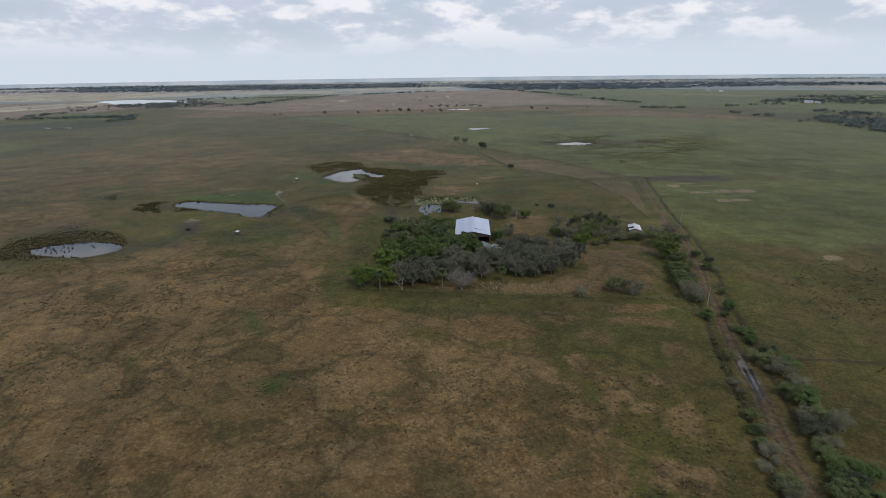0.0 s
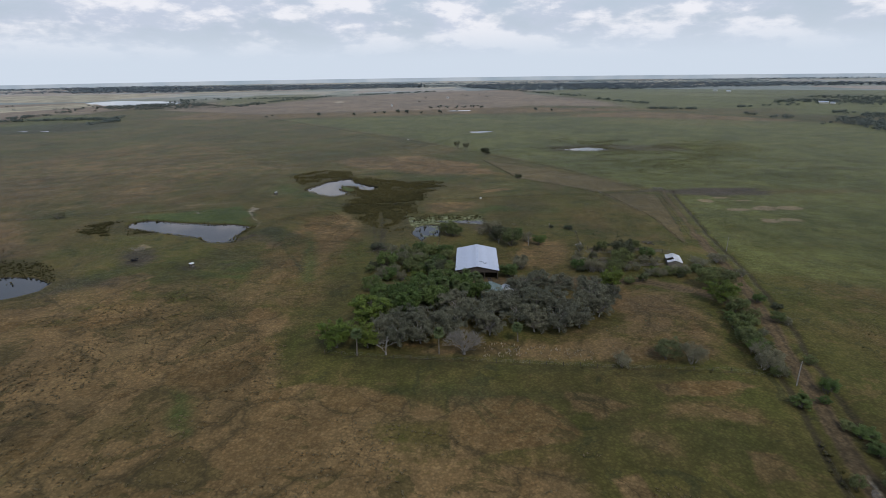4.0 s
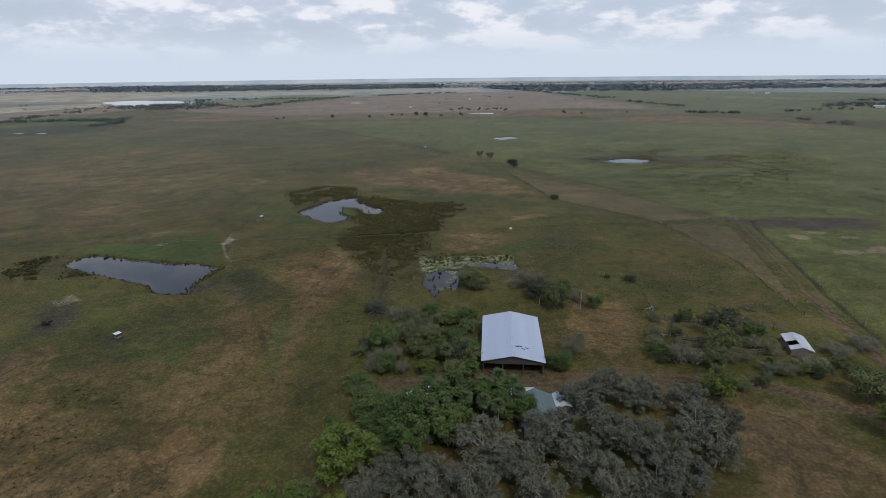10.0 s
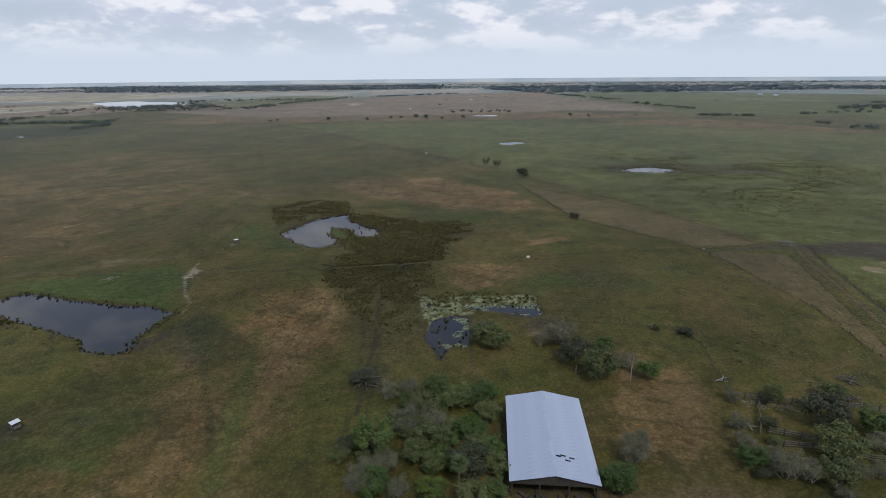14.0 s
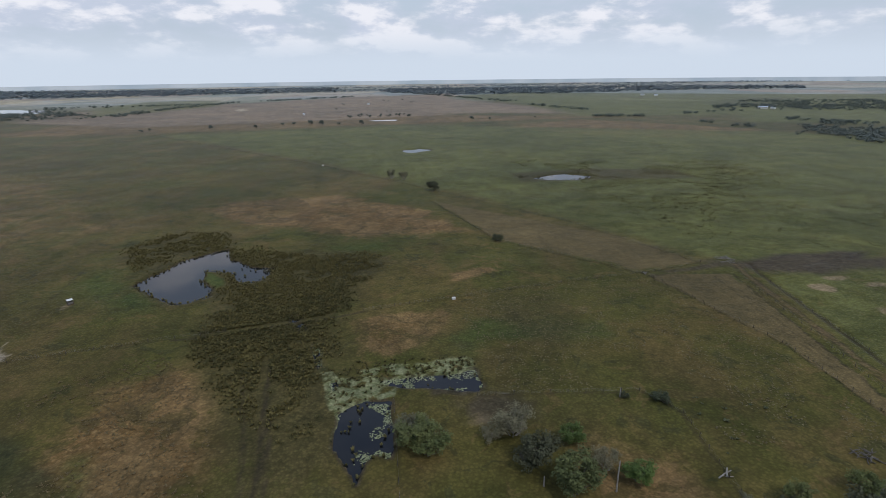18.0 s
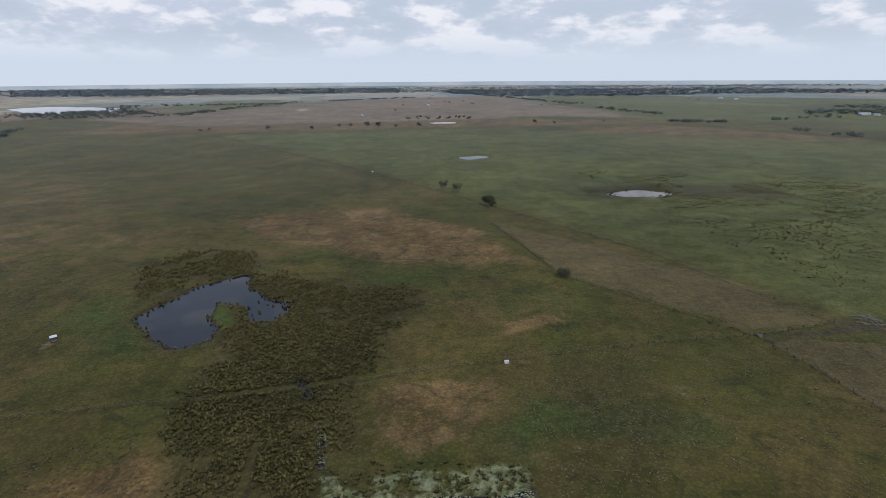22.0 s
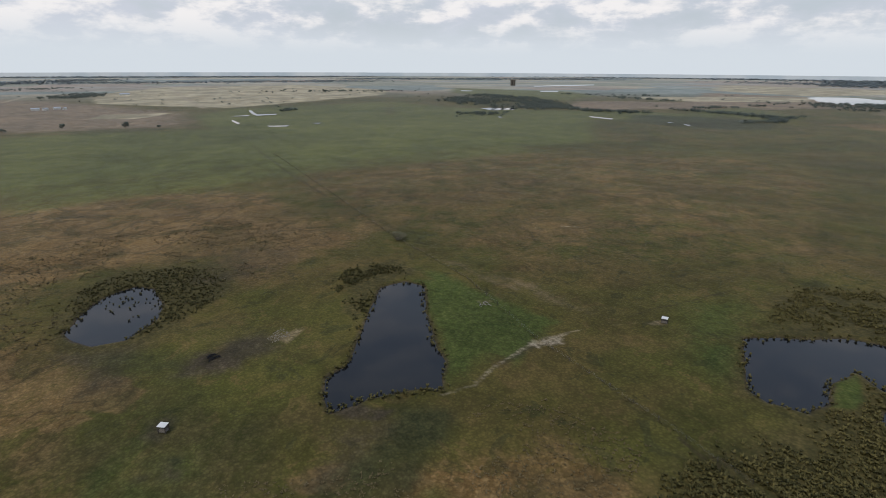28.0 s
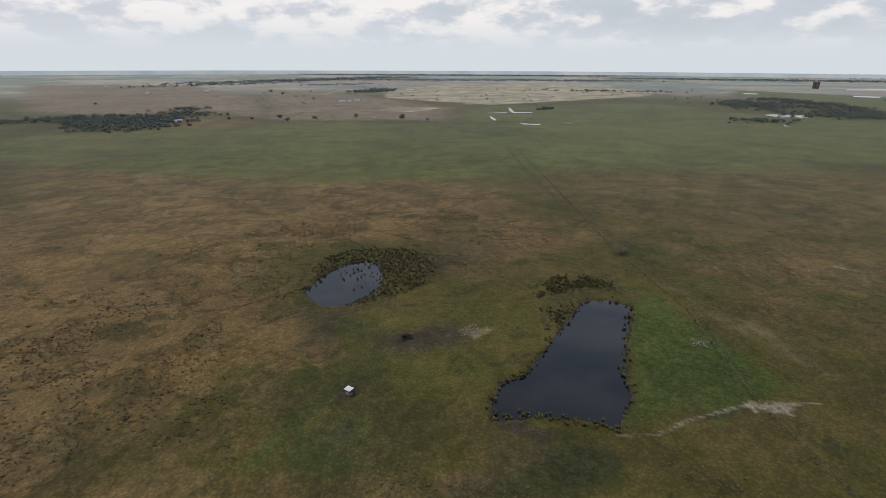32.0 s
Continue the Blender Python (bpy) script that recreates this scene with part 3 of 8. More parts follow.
# bare earth, mud and sand
streak("road", 1.7, 1.0, 0.95, ROAD[3:])
streak("road", 1.0, 1.2, 0.75, ROAD[:4])
streak("trail", 0.3, 0.4, 0.7, [(x - 1.0, y) for x, y in ROAD])
streak("trail", 0.3, 0.4, 0.7, [(x + 0.9, y) for x, y in ROAD])
streak("road", 3.0, 2.4, 0.95, DRIVE)
streak("trail", 0.3, 0.4, 0.7, [(x, y + 0.8) for x, y in DRIVE])
zone("mud", 5, 0.8, [(2, 184), (20, 185), (30, 181), (24, 176), (2, 179)])
zone("mud", 5, 0.75, [(4, 206), (19, 206), (17, 187), (4, 186)])
zone("mud", 4, 0.8, [(104, 311), (126, 307), (166, 303), (160, 294), (134, 292), (110, 300)])
zone("mud", 3, 0.9, [(-100, 203), (-108, 210), (-112, 220), (-106, 221), (-98, 211)])
zone("pale", 1.5, 0.8, [(-108, 221), (-113, 226), (-111, 228), (-105, 224)])
zone("mud", 4, 0.5, [(-75, 228), (-72, 246), (-60, 234), (-54, 222), (-60, 220), (-68, 225)])
zone("mud", 2, 0.8, [(-72, 203), (-70, 206), (-67, 205), (-69, 202)])
zone("mud", 1.5, 0.8, [(-83, 201), (-79, 204), (-77, 202), (-80, 199)])
zone("mud", 2.5, 0.7, [(-27, 214), (-22, 221), (-16, 219), (-18, 213)])
zone("mud", 3, 0.7, [(10, 246), (20, 250), (28, 243), (24, 238), (12, 241)])
streak("sand", 0.1, 0.6, 0.35, FORD)
streak("sand", 0.1, 0.5, 0.3, [(x - 1.1, y + 0.8) for x, y in FORD])
streak("mud", 0.9, 1.2, 0.6, FORD[1:4])
zone("sand", 1.4, 0.6, [(-86.8, 274), (-84.6, 274), (-84.6, 279), (-86, 283), (-87.4, 279)])
zone("mud", 0.7, 0.45, [(-87.6, 276), (-84.4, 277), (-84.2, 279.5), (-87.8, 279)])
streak("pale", 0.5, 0.9, 0.6, [(-87.5, 297), (-87, 303), (-85, 306)])
for cx, cy, rx, ry in ((134, 247, 4.0, 3.6), (142.6, 249, 4.6, 3.4), (131, 266, 5, 3), (143, 268, 6, 4), (154, 268, 6, 3.4), (124.5, 284, 3, 3), (133.6, 290, 4, 2.4), (127.6, 166, 3.2, 3), (140, 283, 4, 2), (125, 283, 3, 3)):
    zone("pale", 1.6, 0.9, [(cx + rx * math.cos(a), cy + ry * math.sin(a)) for a in np.linspace(0, 6.0, 9)])
streak("sand", 0.0 + 0.5, 0.6, 0.7, [(-165.0, 330), (-161, 336)])
# rush beds
zone("reed", 6, 0.9, [(-77, 331.5), (-92, 358), (-79, 382), (-56.6, 376), (-49, 353), (-34, 346), (0, 340), (5, 326), (-6, 308), (-11.6, 288), (-8.5, 276), (-9, 250), (-12, 226), (-26, 224), (-34.8, 254), (-47, 280), (-46, 302), (-61.7, 301.4), (-71.7, 316)])
zone("reed", 4, 0.85, [(-131, 171.4), (-152, 170.6), (-165, 182), (-165, 205), (-141, 214), (-129, 204), (-113, 197), (-112, 186), (-116, 178)])
zone("reed", 2, 0.9, [(-118, 237), (-142.6, 244), (-148, 262), (-135, 264.5), (-131, 252), (-109, 240)])
zone("reed", 4, 0.7, [(85, 450), (85, 480), (140, 486), (190, 470), (190, 440), (140, 446)])
zone("algae", 1.2, 0.68, [(-16.5, 274.2), (-14.1, 271.0), (-13.3, 265.3), (-10.3, 258.8), (-7.1, 256.9), (-6.3, 260.6), (-0.6, 261.8), (5.7, 262.0), (10.9, 262.2), (17.9, 262.0), (18.1, 255.4), (16.9, 252.2), (11.9, 251.4), (4.6, 251.9), (-2.0, 253.1), (-3.5, 249.2), (-9.3, 248.1), (-11.8, 246.6), (-13.2, 251.1), (-12.8, 258.9), (-15.2, 264.7)])
zone("algae", 0.8, 0.85, [(-12.8, 257.0), (-11.4, 258.6), (-9.6, 249.5), (-4.0, 249.9), (0.3, 252.0), (-0.1, 248.9), (-6.1, 247.9), (-9.4, 244.4), (-10.6, 240.4), (-10.7, 236.5), (-8.7, 231.6), (-7.7, 228.7), (-8.9, 230.5), (-11.4, 236.6), (-10.8, 244.5)])
zone("mud", 1.0, 0.8, MARSH_SHALLOW)
# cattle trails
for line in ([(-110.5, 100.4), (-109.5, 132.8), (-103.0, 154.9), (-96.0, 173.7), (-104.3, 198.0)], [(-135.2, 79.7), (-108.8, 127.2), (-108.6, 133.5)], [(-86.1, 124.7), (-85.9, 150.6), (-85.5, 172.9)], [(-156.1, 91.4), (-142.6, 117.3), (-131.3, 139.2)], [(-227.0, 203.4), (-178.4, 211.0), (-160.3, 211.0), (-141.8, 219.7)], [(-173.4, 221.3), (-162.2, 225.5), (-152.5, 231.0)], [(-150.6, 137.2), (-137.4, 151.5), (-134.4, 163.3)],
             [(-58.4, 64.6), (-57.8, 74.9), (-54.3, 91.3), (-53.4, 114.8)], [(-85.3, 88.2), (-79.6, 104.9), (-71.8, 127.7)], [(-107.2, 116.2), (-112.5, 144.0), (-97.4, 162.0)], [(-20.5, 83.4), (-17.1, 70.1), (-15.4, 63.9)], [(-26.1, 94.7), (-20.5, 83.4)], [(-59.3, 142.3), (-52.4, 127.1), (-40.5, 104.0)], [(-30.1, 126.5), (-26.8, 103.6), (-23.9, 92.6)],
             [(-56.4, 134.4), (-71.7, 166.3), (-96.2, 191.8)], [(-201.1, 205.5), (-173.0, 208.9), (-150.6, 213.2), (-131.9, 219.6)], [(-210.8, 198.6), (-179.2, 208.6)], [(-167.9, 230.8), (-151.2, 231.4), (-138.6, 225.8)], [(-155.9, 152.4), (-138.1, 162.7), (-124.3, 166.8)],
             [(-66, 66), (-58, 92), (-50, 118), (-47, 150), (-45, 168)], [(-96, 80), (-75, 106), (-60, 128), (-52, 150)], [(-20, 64), (-16, 82), (-19, 96), (-14, 112), (-20, 126)],
             [(-48, 62), (-40, 84), (-30, 100), (-26, 124)], [(-130, 100), (-100, 128), (-78, 152), (-66, 170)], [(-36, 62), (-33, 90), (-38, 104)], [(-5, 66), (-9, 88), (-6, 100)],
             [(-160, 150), (-186, 190), (-200, 215), (-215, 260)], [(-170, 195), (-190, 200), (-210, 190)], [(-168, 215), (-186, 216), (-214, 232)], [(-140, 140), (-170, 165), (-190, 160)],
             [(-120, 150), (-150, 165), (-175, 150), (-205, 150)], [(-150, 220), (-182, 228), (-204, 240)], [(-62, 160), (-90, 172), (-112, 172)], [(-80, 100), (-110, 140), (-140, 160)],
             [(-52, 240), (-46, 225), (-44, 205)], [(-50, 244), (-44, 226), (-42, 206)], [(-60, 70), (-70, 96), (-90, 120)], [(-15, 66), (-22, 82), (-30, 88)]):
    streak("trail", 0.15, 0.6, 0.42, line)
for line in (FENCE_FRONT, FENCE_EAST, FENCE_NORTH, FENCE_DIAGONAL, FENCE_FAR, FENCE_MID, FENCE_YARD, FENCE_WEST, FENCE_ROADSIDE):
    streak("trail", 0.3, 0.7, 0.58 if line in (FENCE_NORTH, FENCE_WEST, FENCE_MID) else 0.72, line)
streak("trail", 0.5, 0.6, 0.85, [(68, 103), (100, 99), (160, 92), (240, 84)])
streak("trail", 0.8, 0.8, 0.7, [(x + 4.5, y) for x, y in ROAD[:8]])
streak("trail", 0.7, 0.7, 0.7, [(x - 4.0, y) for x, y in ROAD[5:9]])
streak("trail", 0.35, 0.4, 0.7, [(107, 298), (100, 268), (92, 234)])
streak("trail", 0.6, 0.7, 0.6, [(-30, 262), (-26, 240), (-24, 225)])
# sand-coloured streaks paint the sky's glint on water in the ruts
streak("sand", 0.2, 0.5, 0.9, [(64.9, 105), (63.2, 96.5), (61.9, 91)])
streak("sand", 0.2, 0.5, 0.85, [(62.2, 98), (60.4, 90)])
streak("wet", 0.6, 0.3, 1.0, [(63.6, 101.5), (62.2, 96.5), (60.9, 91)])
streak("wet", 0.35, 0.3, 0.9, [(65.0, 101), (64.2, 98)])
zone("wet", 2.5, 0.5, [(128, 303), (140, 303), (146, 299), (134, 299)])
# far fields
zone("rust", 25, 0.8, [(-144, 860), (-60, 1150), (88, 1560), (222, 1500), (390, 900), (200, 990), (-20, 1000)])
zone("dry", 25, 0.75, [(-260, 790), (-420, 800), (-330, 1150), (-60, 1200), (60, 1000), (390, 870), (170, 840), (-60, 820)])
zone("far_green", 20, 0.7, [(-524, 715), (-396, 720), (-474, 870), (-646, 969), (-626, 836)])
zone("dark", 8, 0.8, [(-508, 654), (-470, 652), (-405, 659), (-381, 701), (-420, 747), (-514, 753), (-565, 717)])
zone("far_tan", 8, 0.8, [(-529, 821), (-522, 874), (-501, 836), (-513, 804)])
zone("rust", 12, 0.9, [(-764, 956), (-629, 922), (-581, 1012), (-520, 1139), (-811, 1333), (-1049, 1277)])
zone("far_tan", 20, 0.75, [(-1138, 1378), (-828, 1359), (-834, 1770), (-909, 1920), (-1530, 1819)])
zone("far_tan", 15, 0.95, [(-815, 1766), (-642, 1962), (-717, 2121), (-872, 1962)])
zone("far_green", 20, 0.6, [(-430, 1081), (-348, 1171), (-278, 1352), (-350, 1674), (-529, 1634), (-531, 1341)])
zone("far_green", 30, 0.7, [(215, 1638), (301, 1265), (295, 886), (543, 844), (1002, 1475), (486, 1848)])
zone("far_tan", 10, 0.9, [(474, 1361), (554, 1272), (700, 1184), (724, 1293), (624, 1420)])
zone("dry", 15, 0.7, [(152, 767), (284, 857), (420, 675), (337, 607), (226, 634)])
zone("rust", 12, 0.9, [(-751, 704), (-841, 785), (-818, 858), (-678, 1063), (-657, 1128), (-574, 946), (-648, 771), (-656, 690)])
zone("far_tan", 15, 0.8, [(-925, 943), (-896, 1171), (-792, 1318), (-692, 1157), (-772, 975)])
zone("far_green", 15, 0.7, [(-622, 548), (-668, 648), (-614, 741), (-488, 823), (-444, 722), (-517, 631), (-563, 514), (-657, 455), (-782, 505)])
zone("dark", 8, 0.75, [(-501, 617), (-581, 693), (-483, 768), (-424, 754), (-393, 663), (-429, 640)])
zone("far_green", 20, 0.8, [(-1190, 668), (-864, 770), (-961, 918), (-1189, 999), (-1489, 787)])
zone("sand", 5, 0.9, [(-224, 1199), (-220, 1262), (-202, 1195), (-209, 1155)])
streak("pale", 2.5, 3, 0.8, [(-233, 1296), (-180, 1065), (-146, 914)])
streak("pale", 2, 3, 0.8, [(-101, 1064), (-74, 1057), (-52, 974)])
zone("rust", 35, 0.78, [(-582, -49), (-1309, -371), (-1156, -169), (-1049, -38), (-778, 151), (-586, 175), (-566, -16)])
zone("far_tan", 8, 0.9, [(-707, 53), (-765, 56), (-775, 109), (-770, 138), (-698, 107)])
zone("far_tan", 20, 0.85, [(-996, 0), (-879, 143), (-844, 209), (-1160, 517), (-1385, 574), (-1837, 413), (-1705, 12), (-1300, -65)])
zone("far_green", 15, 0.85, [(-738, 165), (-821, 209), (-931, 459), (-593, 374), (-586, 235), (-573, 184)])
zone("far_green", 15, 0.8, [(-656, 390), (-931, 459), (-761, 516), (-655, 654), (-550, 609), (-592, 452)])
streak("sand", 4, 4, 0.9, [(-1063, -138), (-1216, -159), (-1364, -168)])
streak("sand", 4, 4, 0.8, [(-2250, -57), (-1616, 51), (-1061, 132), (-839, 169)])
streak("dark", 2, 2.5, 0.8, [(-562, -41), (-563, 21), (-568, 96), (-581, 173), (-592, 235)])
streak("dark", 1.5, 2, 0.7, [(-575, -15), (-715, -36), (-874, -55)])
streak("dark", 1, 2, 0.7, [(-1119, 128), (-690, 197), (-602, 214)])
streak("trail", 0.6, 1.2, 0.7, [(-429, 224), (-314, 240), (-244, 252)])

zone("far_green", 30, 0.75, [(878, 1544), (1378, 1272), (622, 659), (443, 745)])
zone("rust", 20, 0.8, [(-482, 1001), (-571, 1161), (-447, 1320), (-267, 1455), (-25, 1711), (289, 1864), (135, 970), (-156, 900), (-280, 878)])
zone("rust", 35, 0.78, [(-590, -350), (-1386, -1101), (-1468, -634), (-866, -162), (-573, -27), (-631, -128), (-618, -176), (-593, -262)])
zone("dry", 15, 0.7, [(-279, -55), (-414, -183), (-459, -86), (-498, -56), (-406, -19), (-295, -14)])
zone("dry", 20, 0.65, [(-240, -19), (-282, -58), (-292, 47), (-282, 118), (-261, 208), (-226, 210), (-226, 85)])
zone("mud", 5, 0.45, [(-143.4, 197.8), (-171.1, 203.9), (-183.4, 222.8), (-169.1, 234.7), (-147.3, 227.7)])
zone("mud", 4, 0.6, [(-115.3, 177.6), (-117.4, 194.5), (-96.2, 195.2), (-95.0, 185.6)])
zone("mud", 14, 0.25, [(-308.7, 266.3), (-319.1, 310.6), (-190.9, 324.5), (-155.0, 342.3), (-146.4, 323.3), (-184.3, 278.8)])
zone("mud", 14, 0.2, [(-346.1, 410.2), (-301.7, 444.1), (-270.1, 445.5), (-298.2, 408.9)])
zone("rust", 4, 0.6, [(-144.6, 273.9), (-137.3, 279.4), (-112.8, 285.4), (-118.9, 279.0)])
zone("lush", 5, 0.75, [(-22.7, 310.1), (-11.7, 319.0), (-8.0, 294.4), (-12.7, 284.7)])
zone("lush", 2, 0.8, [(-73.2, 312.3), (-70.6, 315.3), (-58.9, 305.2), (-62.0, 302.7), (-69.7, 306.6)])
zone("lush", 1.5, 0.7, [(-56.2, 328.3), (-50.4, 324.9), (-45.6, 315.7), (-47.2, 313.2), (-53.3, 321.3)])
zone("mud", 3, 0.45, [(11.0, 266.5), (15.7, 272.4), (20.2, 269.1), (19.3, 262.8), (10.4, 263.0)])
zone("reed", 6, 0.6, [(25.2, 296.8), (51.3, 294.8), (54.4, 271.1), (36.1, 258.0), (27.1, 276.6)])
zone("pale", 2, 0.5, [(49.6, 283.5), (53.8, 285.9), (56.6, 280.6), (52.9, 276.2)])
zone("mud", 2, 0.7, [(81.1, 302.1), (103.2, 307.9), (115.3, 310.4), (113.6, 303.3), (95.4, 302.4), (81.2, 297.8)])
zone("rust", 5, 0.5, [(-135.2, 278.6), (-114.1, 294.8), (-90.5, 296.1), (-101.2, 289.2)])
zone("far_green", 18, 0.75, [(-288.5, 80.1), (-534.0, -28.5), (-563.2, 97.5), (-565.0, 256.8), (-589.2, 357.3), (-459.8, 348.5), (-336.8, 228.0)])
zone("reed", 25, 0.8, [(-491, 716), (-388, 711), (-432, 786), (-532, 789)])
zone("pale", 1.2, 0.6, [(-109.3, 219.0), (-113.3, 223.1), (-107.6, 225.4), (-105.4, 220.5)])
zone("pale", 2.0, 0.5, [(-111.7, 271.0), (-111.2, 276.8), (-106.2, 276.2), (-107.3, 270.9)])

zone("dry", 14, 0.66, [(-271.2, -59.4), (-50.2, 160.4), (-52.6, 180.1), (-78.2, 184.7), (-110.7, 179.4), (-148.4, 160.8), (-173.2, 171.3), (-171.1, 203.9), (-195.3, 230.8), (-172.6, 261.0), (-265.9, 230.5), (-311.8, 92.6)])
zone("dry", 20, 0.50, [(-330.9, 255.4), (-332.5, 353.4), (-300.6, 504.7), (-205.5, 514.5), (-112.9, 394.9), (-123.6, 328.2), (-110.6, 278.5), (-164.3, 273.0)])
zone("dry", 14, 0.46, [(-196.8, 345.4), (-300.7, 429.6), (-281.5, 540.8), (-181.9, 511.5), (-93.1, 391.6), (-107.4, 358.1), (-117.9, 313.7)])
zone("burnt", 1.6, 0.9, [(-104.4, 206.8), (-105.9, 208.1), (-104.6, 210.3), (-101.4, 210.1), (-101.4, 207.8)])
zone("burnt", 1.4, 0.6, [(-72.3, 203.2), (-73.4, 204.7), (-71.8, 206.0), (-70.3, 205.0)])
zone("lush", 5, 0.5, [(-117.3, 262.9), (-106.1, 269.2), (-90.1, 276.2), (-77.4, 254.8), (-82.8, 253.6), (-102.7, 261.3)])
zone("road", 5, 0.7, [(7.3, 189.1), (18.3, 189.3), (31.0, 185.7), (24.1, 181.3), (6.7, 182.2)])

streak("trail", 0.4, 0.8, 0.8, [(-50, 281), (-30, 284), (-12, 288), (-5, 290)])
streak("trail", 0.2, 0.5, 0.7, [(103, 309), (98, 284), (90, 240)])
streak("trail", 0.2, 0.5, 0.7, [(104.8, 309), (99.8, 284), (91.8, 240)])
zone("lush", 3, 0.7, [(11.4, 269.7), (17.4, 274.5), (24.3, 281.1), (38.3, 279.7), (48.0, 274.9), (44.7, 267.8), (31.1, 266.9), (21.1, 267.8), (18.7, 262.9)])
zone("lush", 3, 0.6, [(36.7, 278.8), (45.8, 279.8), (55.9, 273.5), (54.1, 265.0), (41.7, 264.0), (33.0, 268.0)])
streak("lush", 1.5, 2.0, 0.5, [(x, y + 1.5) for x, y in FENCE_FRONT])
streak("lush", 3.0, 2.5, 0.55, [(-52, 240), (-45, 215), (-40, 190)])

zone("dry", 2, 0.6, [(-9.5, 285.1), (-1.8, 288.4), (14.4, 288.5), (18.3, 283.7), (13.9, 274.8), (9.3, 268.7), (0.7, 264.2), (-4.9, 266.5), (-8.4, 274.2)])
zone("lush", 3.5, 0.55, [(11.3, 270.1), (19.4, 277.1), (28.2, 278.5), (38.1, 276.2), (47.6, 277.5), (44.3, 270.1), (31.4, 268.4), (21.1, 265.3), (18.2, 260.2), (13.3, 263.0)])
zone("dry", 3, 0.7, [(20.2, 314.0), (35.5, 318.2), (38.1, 311.5), (21.6, 304.9)])
zone("dry", 4, 0.8, [(-59.0, 149.7), (-55.2, 161.7), (-46.3, 166.3), (-38.6, 161.9), (-37.6, 150.0), (-49.1, 143.2)])
zone("dry", 3, 0.85, [(-57.3, 137.2), (-43.9, 138.8), (-33.7, 134.9), (-30.7, 127.6), (-50.8, 127.2)])

zone("road", 7, 0.45, [(40, 140), (62, 137), (70, 160), (66, 176), (52, 183), (34, 184), (30, 178), (44, 168)])
zone("dry", 5, 0.66, [(40, 140), (62, 137), (70, 160), (66, 176), (52, 183), (34, 184), (30, 178), (44, 168)])
streak("trail", 0.3, 0.4, 0.7, [(x, y - 0.9) for x, y in DRIVE])

# tan patches with plain edges in the grazed grass
for patch in (
    [(-223.1, 187.8), (-237.5, 191.7), (-233.5, 200.2), (-222.0, 203.1), (-213.6, 196.5)],
    [(-234.2, 202.1), (-239.4, 213.9), (-224.7, 220.3), (-212.1, 216.8), (-215.7, 207.4)],
    [(-184.8, 146.4), (-205.1, 147.4), (-212.4, 155.4), (-188.8, 165.5), (-168.5, 168.2), (-160.4, 160.9), (-169.6, 153.5)],
    [(-161.2, 134.3), (-163.0, 142.2), (-153.3, 150.4), (-148.9, 145.9)],
    [(-98.2, 148.4), (-99.7, 154.8), (-97.0, 163.3), (-87.3, 169.1), (-84.2, 163.5), (-86.1, 157.0)],
    [(-90.1, 180.7), (-91.1, 188.0), (-87.7, 191.6), (-85.2, 185.8)],
    [(-63.0, 219.9), (-64.3, 225.4), (-62.9, 229.8), (-58.7, 229.2), (-58.7, 222.0)],
    [(-110.0, 147.2), (-104.7, 163.1), (-102.9, 173.1), (-119.6, 170.1), (-125.7, 158.6), (-135.4, 142.8), (-139.4, 130.3), (-127.8, 131.6)],
    [(-121.9, 157.0), (-121.1, 166.9), (-114.8, 170.4), (-111.8, 164.6)],
    [(-185.9, 167.8), (-196.2, 183.3), (-181.6, 189.2), (-172.6, 175.8)],
    [(-101.2, 182.1), (-102.3, 193.0), (-94.5, 198.5), (-88.2, 194.8), (-92.1, 186.0)],
    [(-61.3, 165.3), (-52.9, 170.7), (-45.4, 170.8), (-40.9, 159.0), (-47.1, 155.2), (-55.8, 153.0)],
    [(-58.8, 141.5), (-51.3, 149.2), (-42.1, 152.5), (-39.1, 143.1), (-45.6, 138.0), (-53.2, 133.3)],
    [(-80.6, 148.9), (-75.6, 153.1), (-67.3, 153.4), (-58.7, 152.6), (-63.2, 143.8), (-76.5, 143.2)],
    [(-37.2, 128.3), (-25.8, 132.6), (-12.9, 128.9), (-11.3, 123.0), (-23.8, 122.1), (-34.0, 117.0)],
    [(-93.2, 162.1), (-82.6, 167.5), (-77.5, 161.6), (-87.9, 156.6)],
    [(-118.5, 155.0), (-108.7, 156.0), (-100.2, 149.6), (-108.8, 147.5)],
    [(27.3, 104.9), (31.6, 106.4), (33.0, 98.7), (29.6, 95.3), (26.5, 98.7)],
    [(49.7, 110.5), (54.9, 111.0), (55.6, 104.5), (48.4, 102.5)],
    [(31.1, 90.4), (34.1, 89.0), (33.8, 82.8), (28.5, 82.3)],
    [(40.4, 85.7), (47.2, 86.6), (47.3, 81.9), (39.2, 82.1)],
    [(24.9, 127.6), (32.0, 126.1), (36.6, 122.7), (28.5, 119.5), (24.8, 122.7)],
    [(2.1, 108.1), (11.6, 108.6), (19.9, 106.4), (19.7, 101.4), (24.4, 98.9), (20.7, 82.4), (1.5, 82.8)],
    [(2.5, 126.9), (14.6, 126.9), (23.7, 121.6), (24.9, 114.8), (12.8, 111.8), (2.1, 109.2)],
    [(42.8, 131.0), (56.9, 132.6), (63.1, 129.4), (54.0, 125.8), (43.2, 126.5)],
    [(35.5, 86.7), (39.7, 87.1), (38.0, 83.3), (34.7, 83.3)],
):
    zone("dry", 1.3, 0.98, patch)
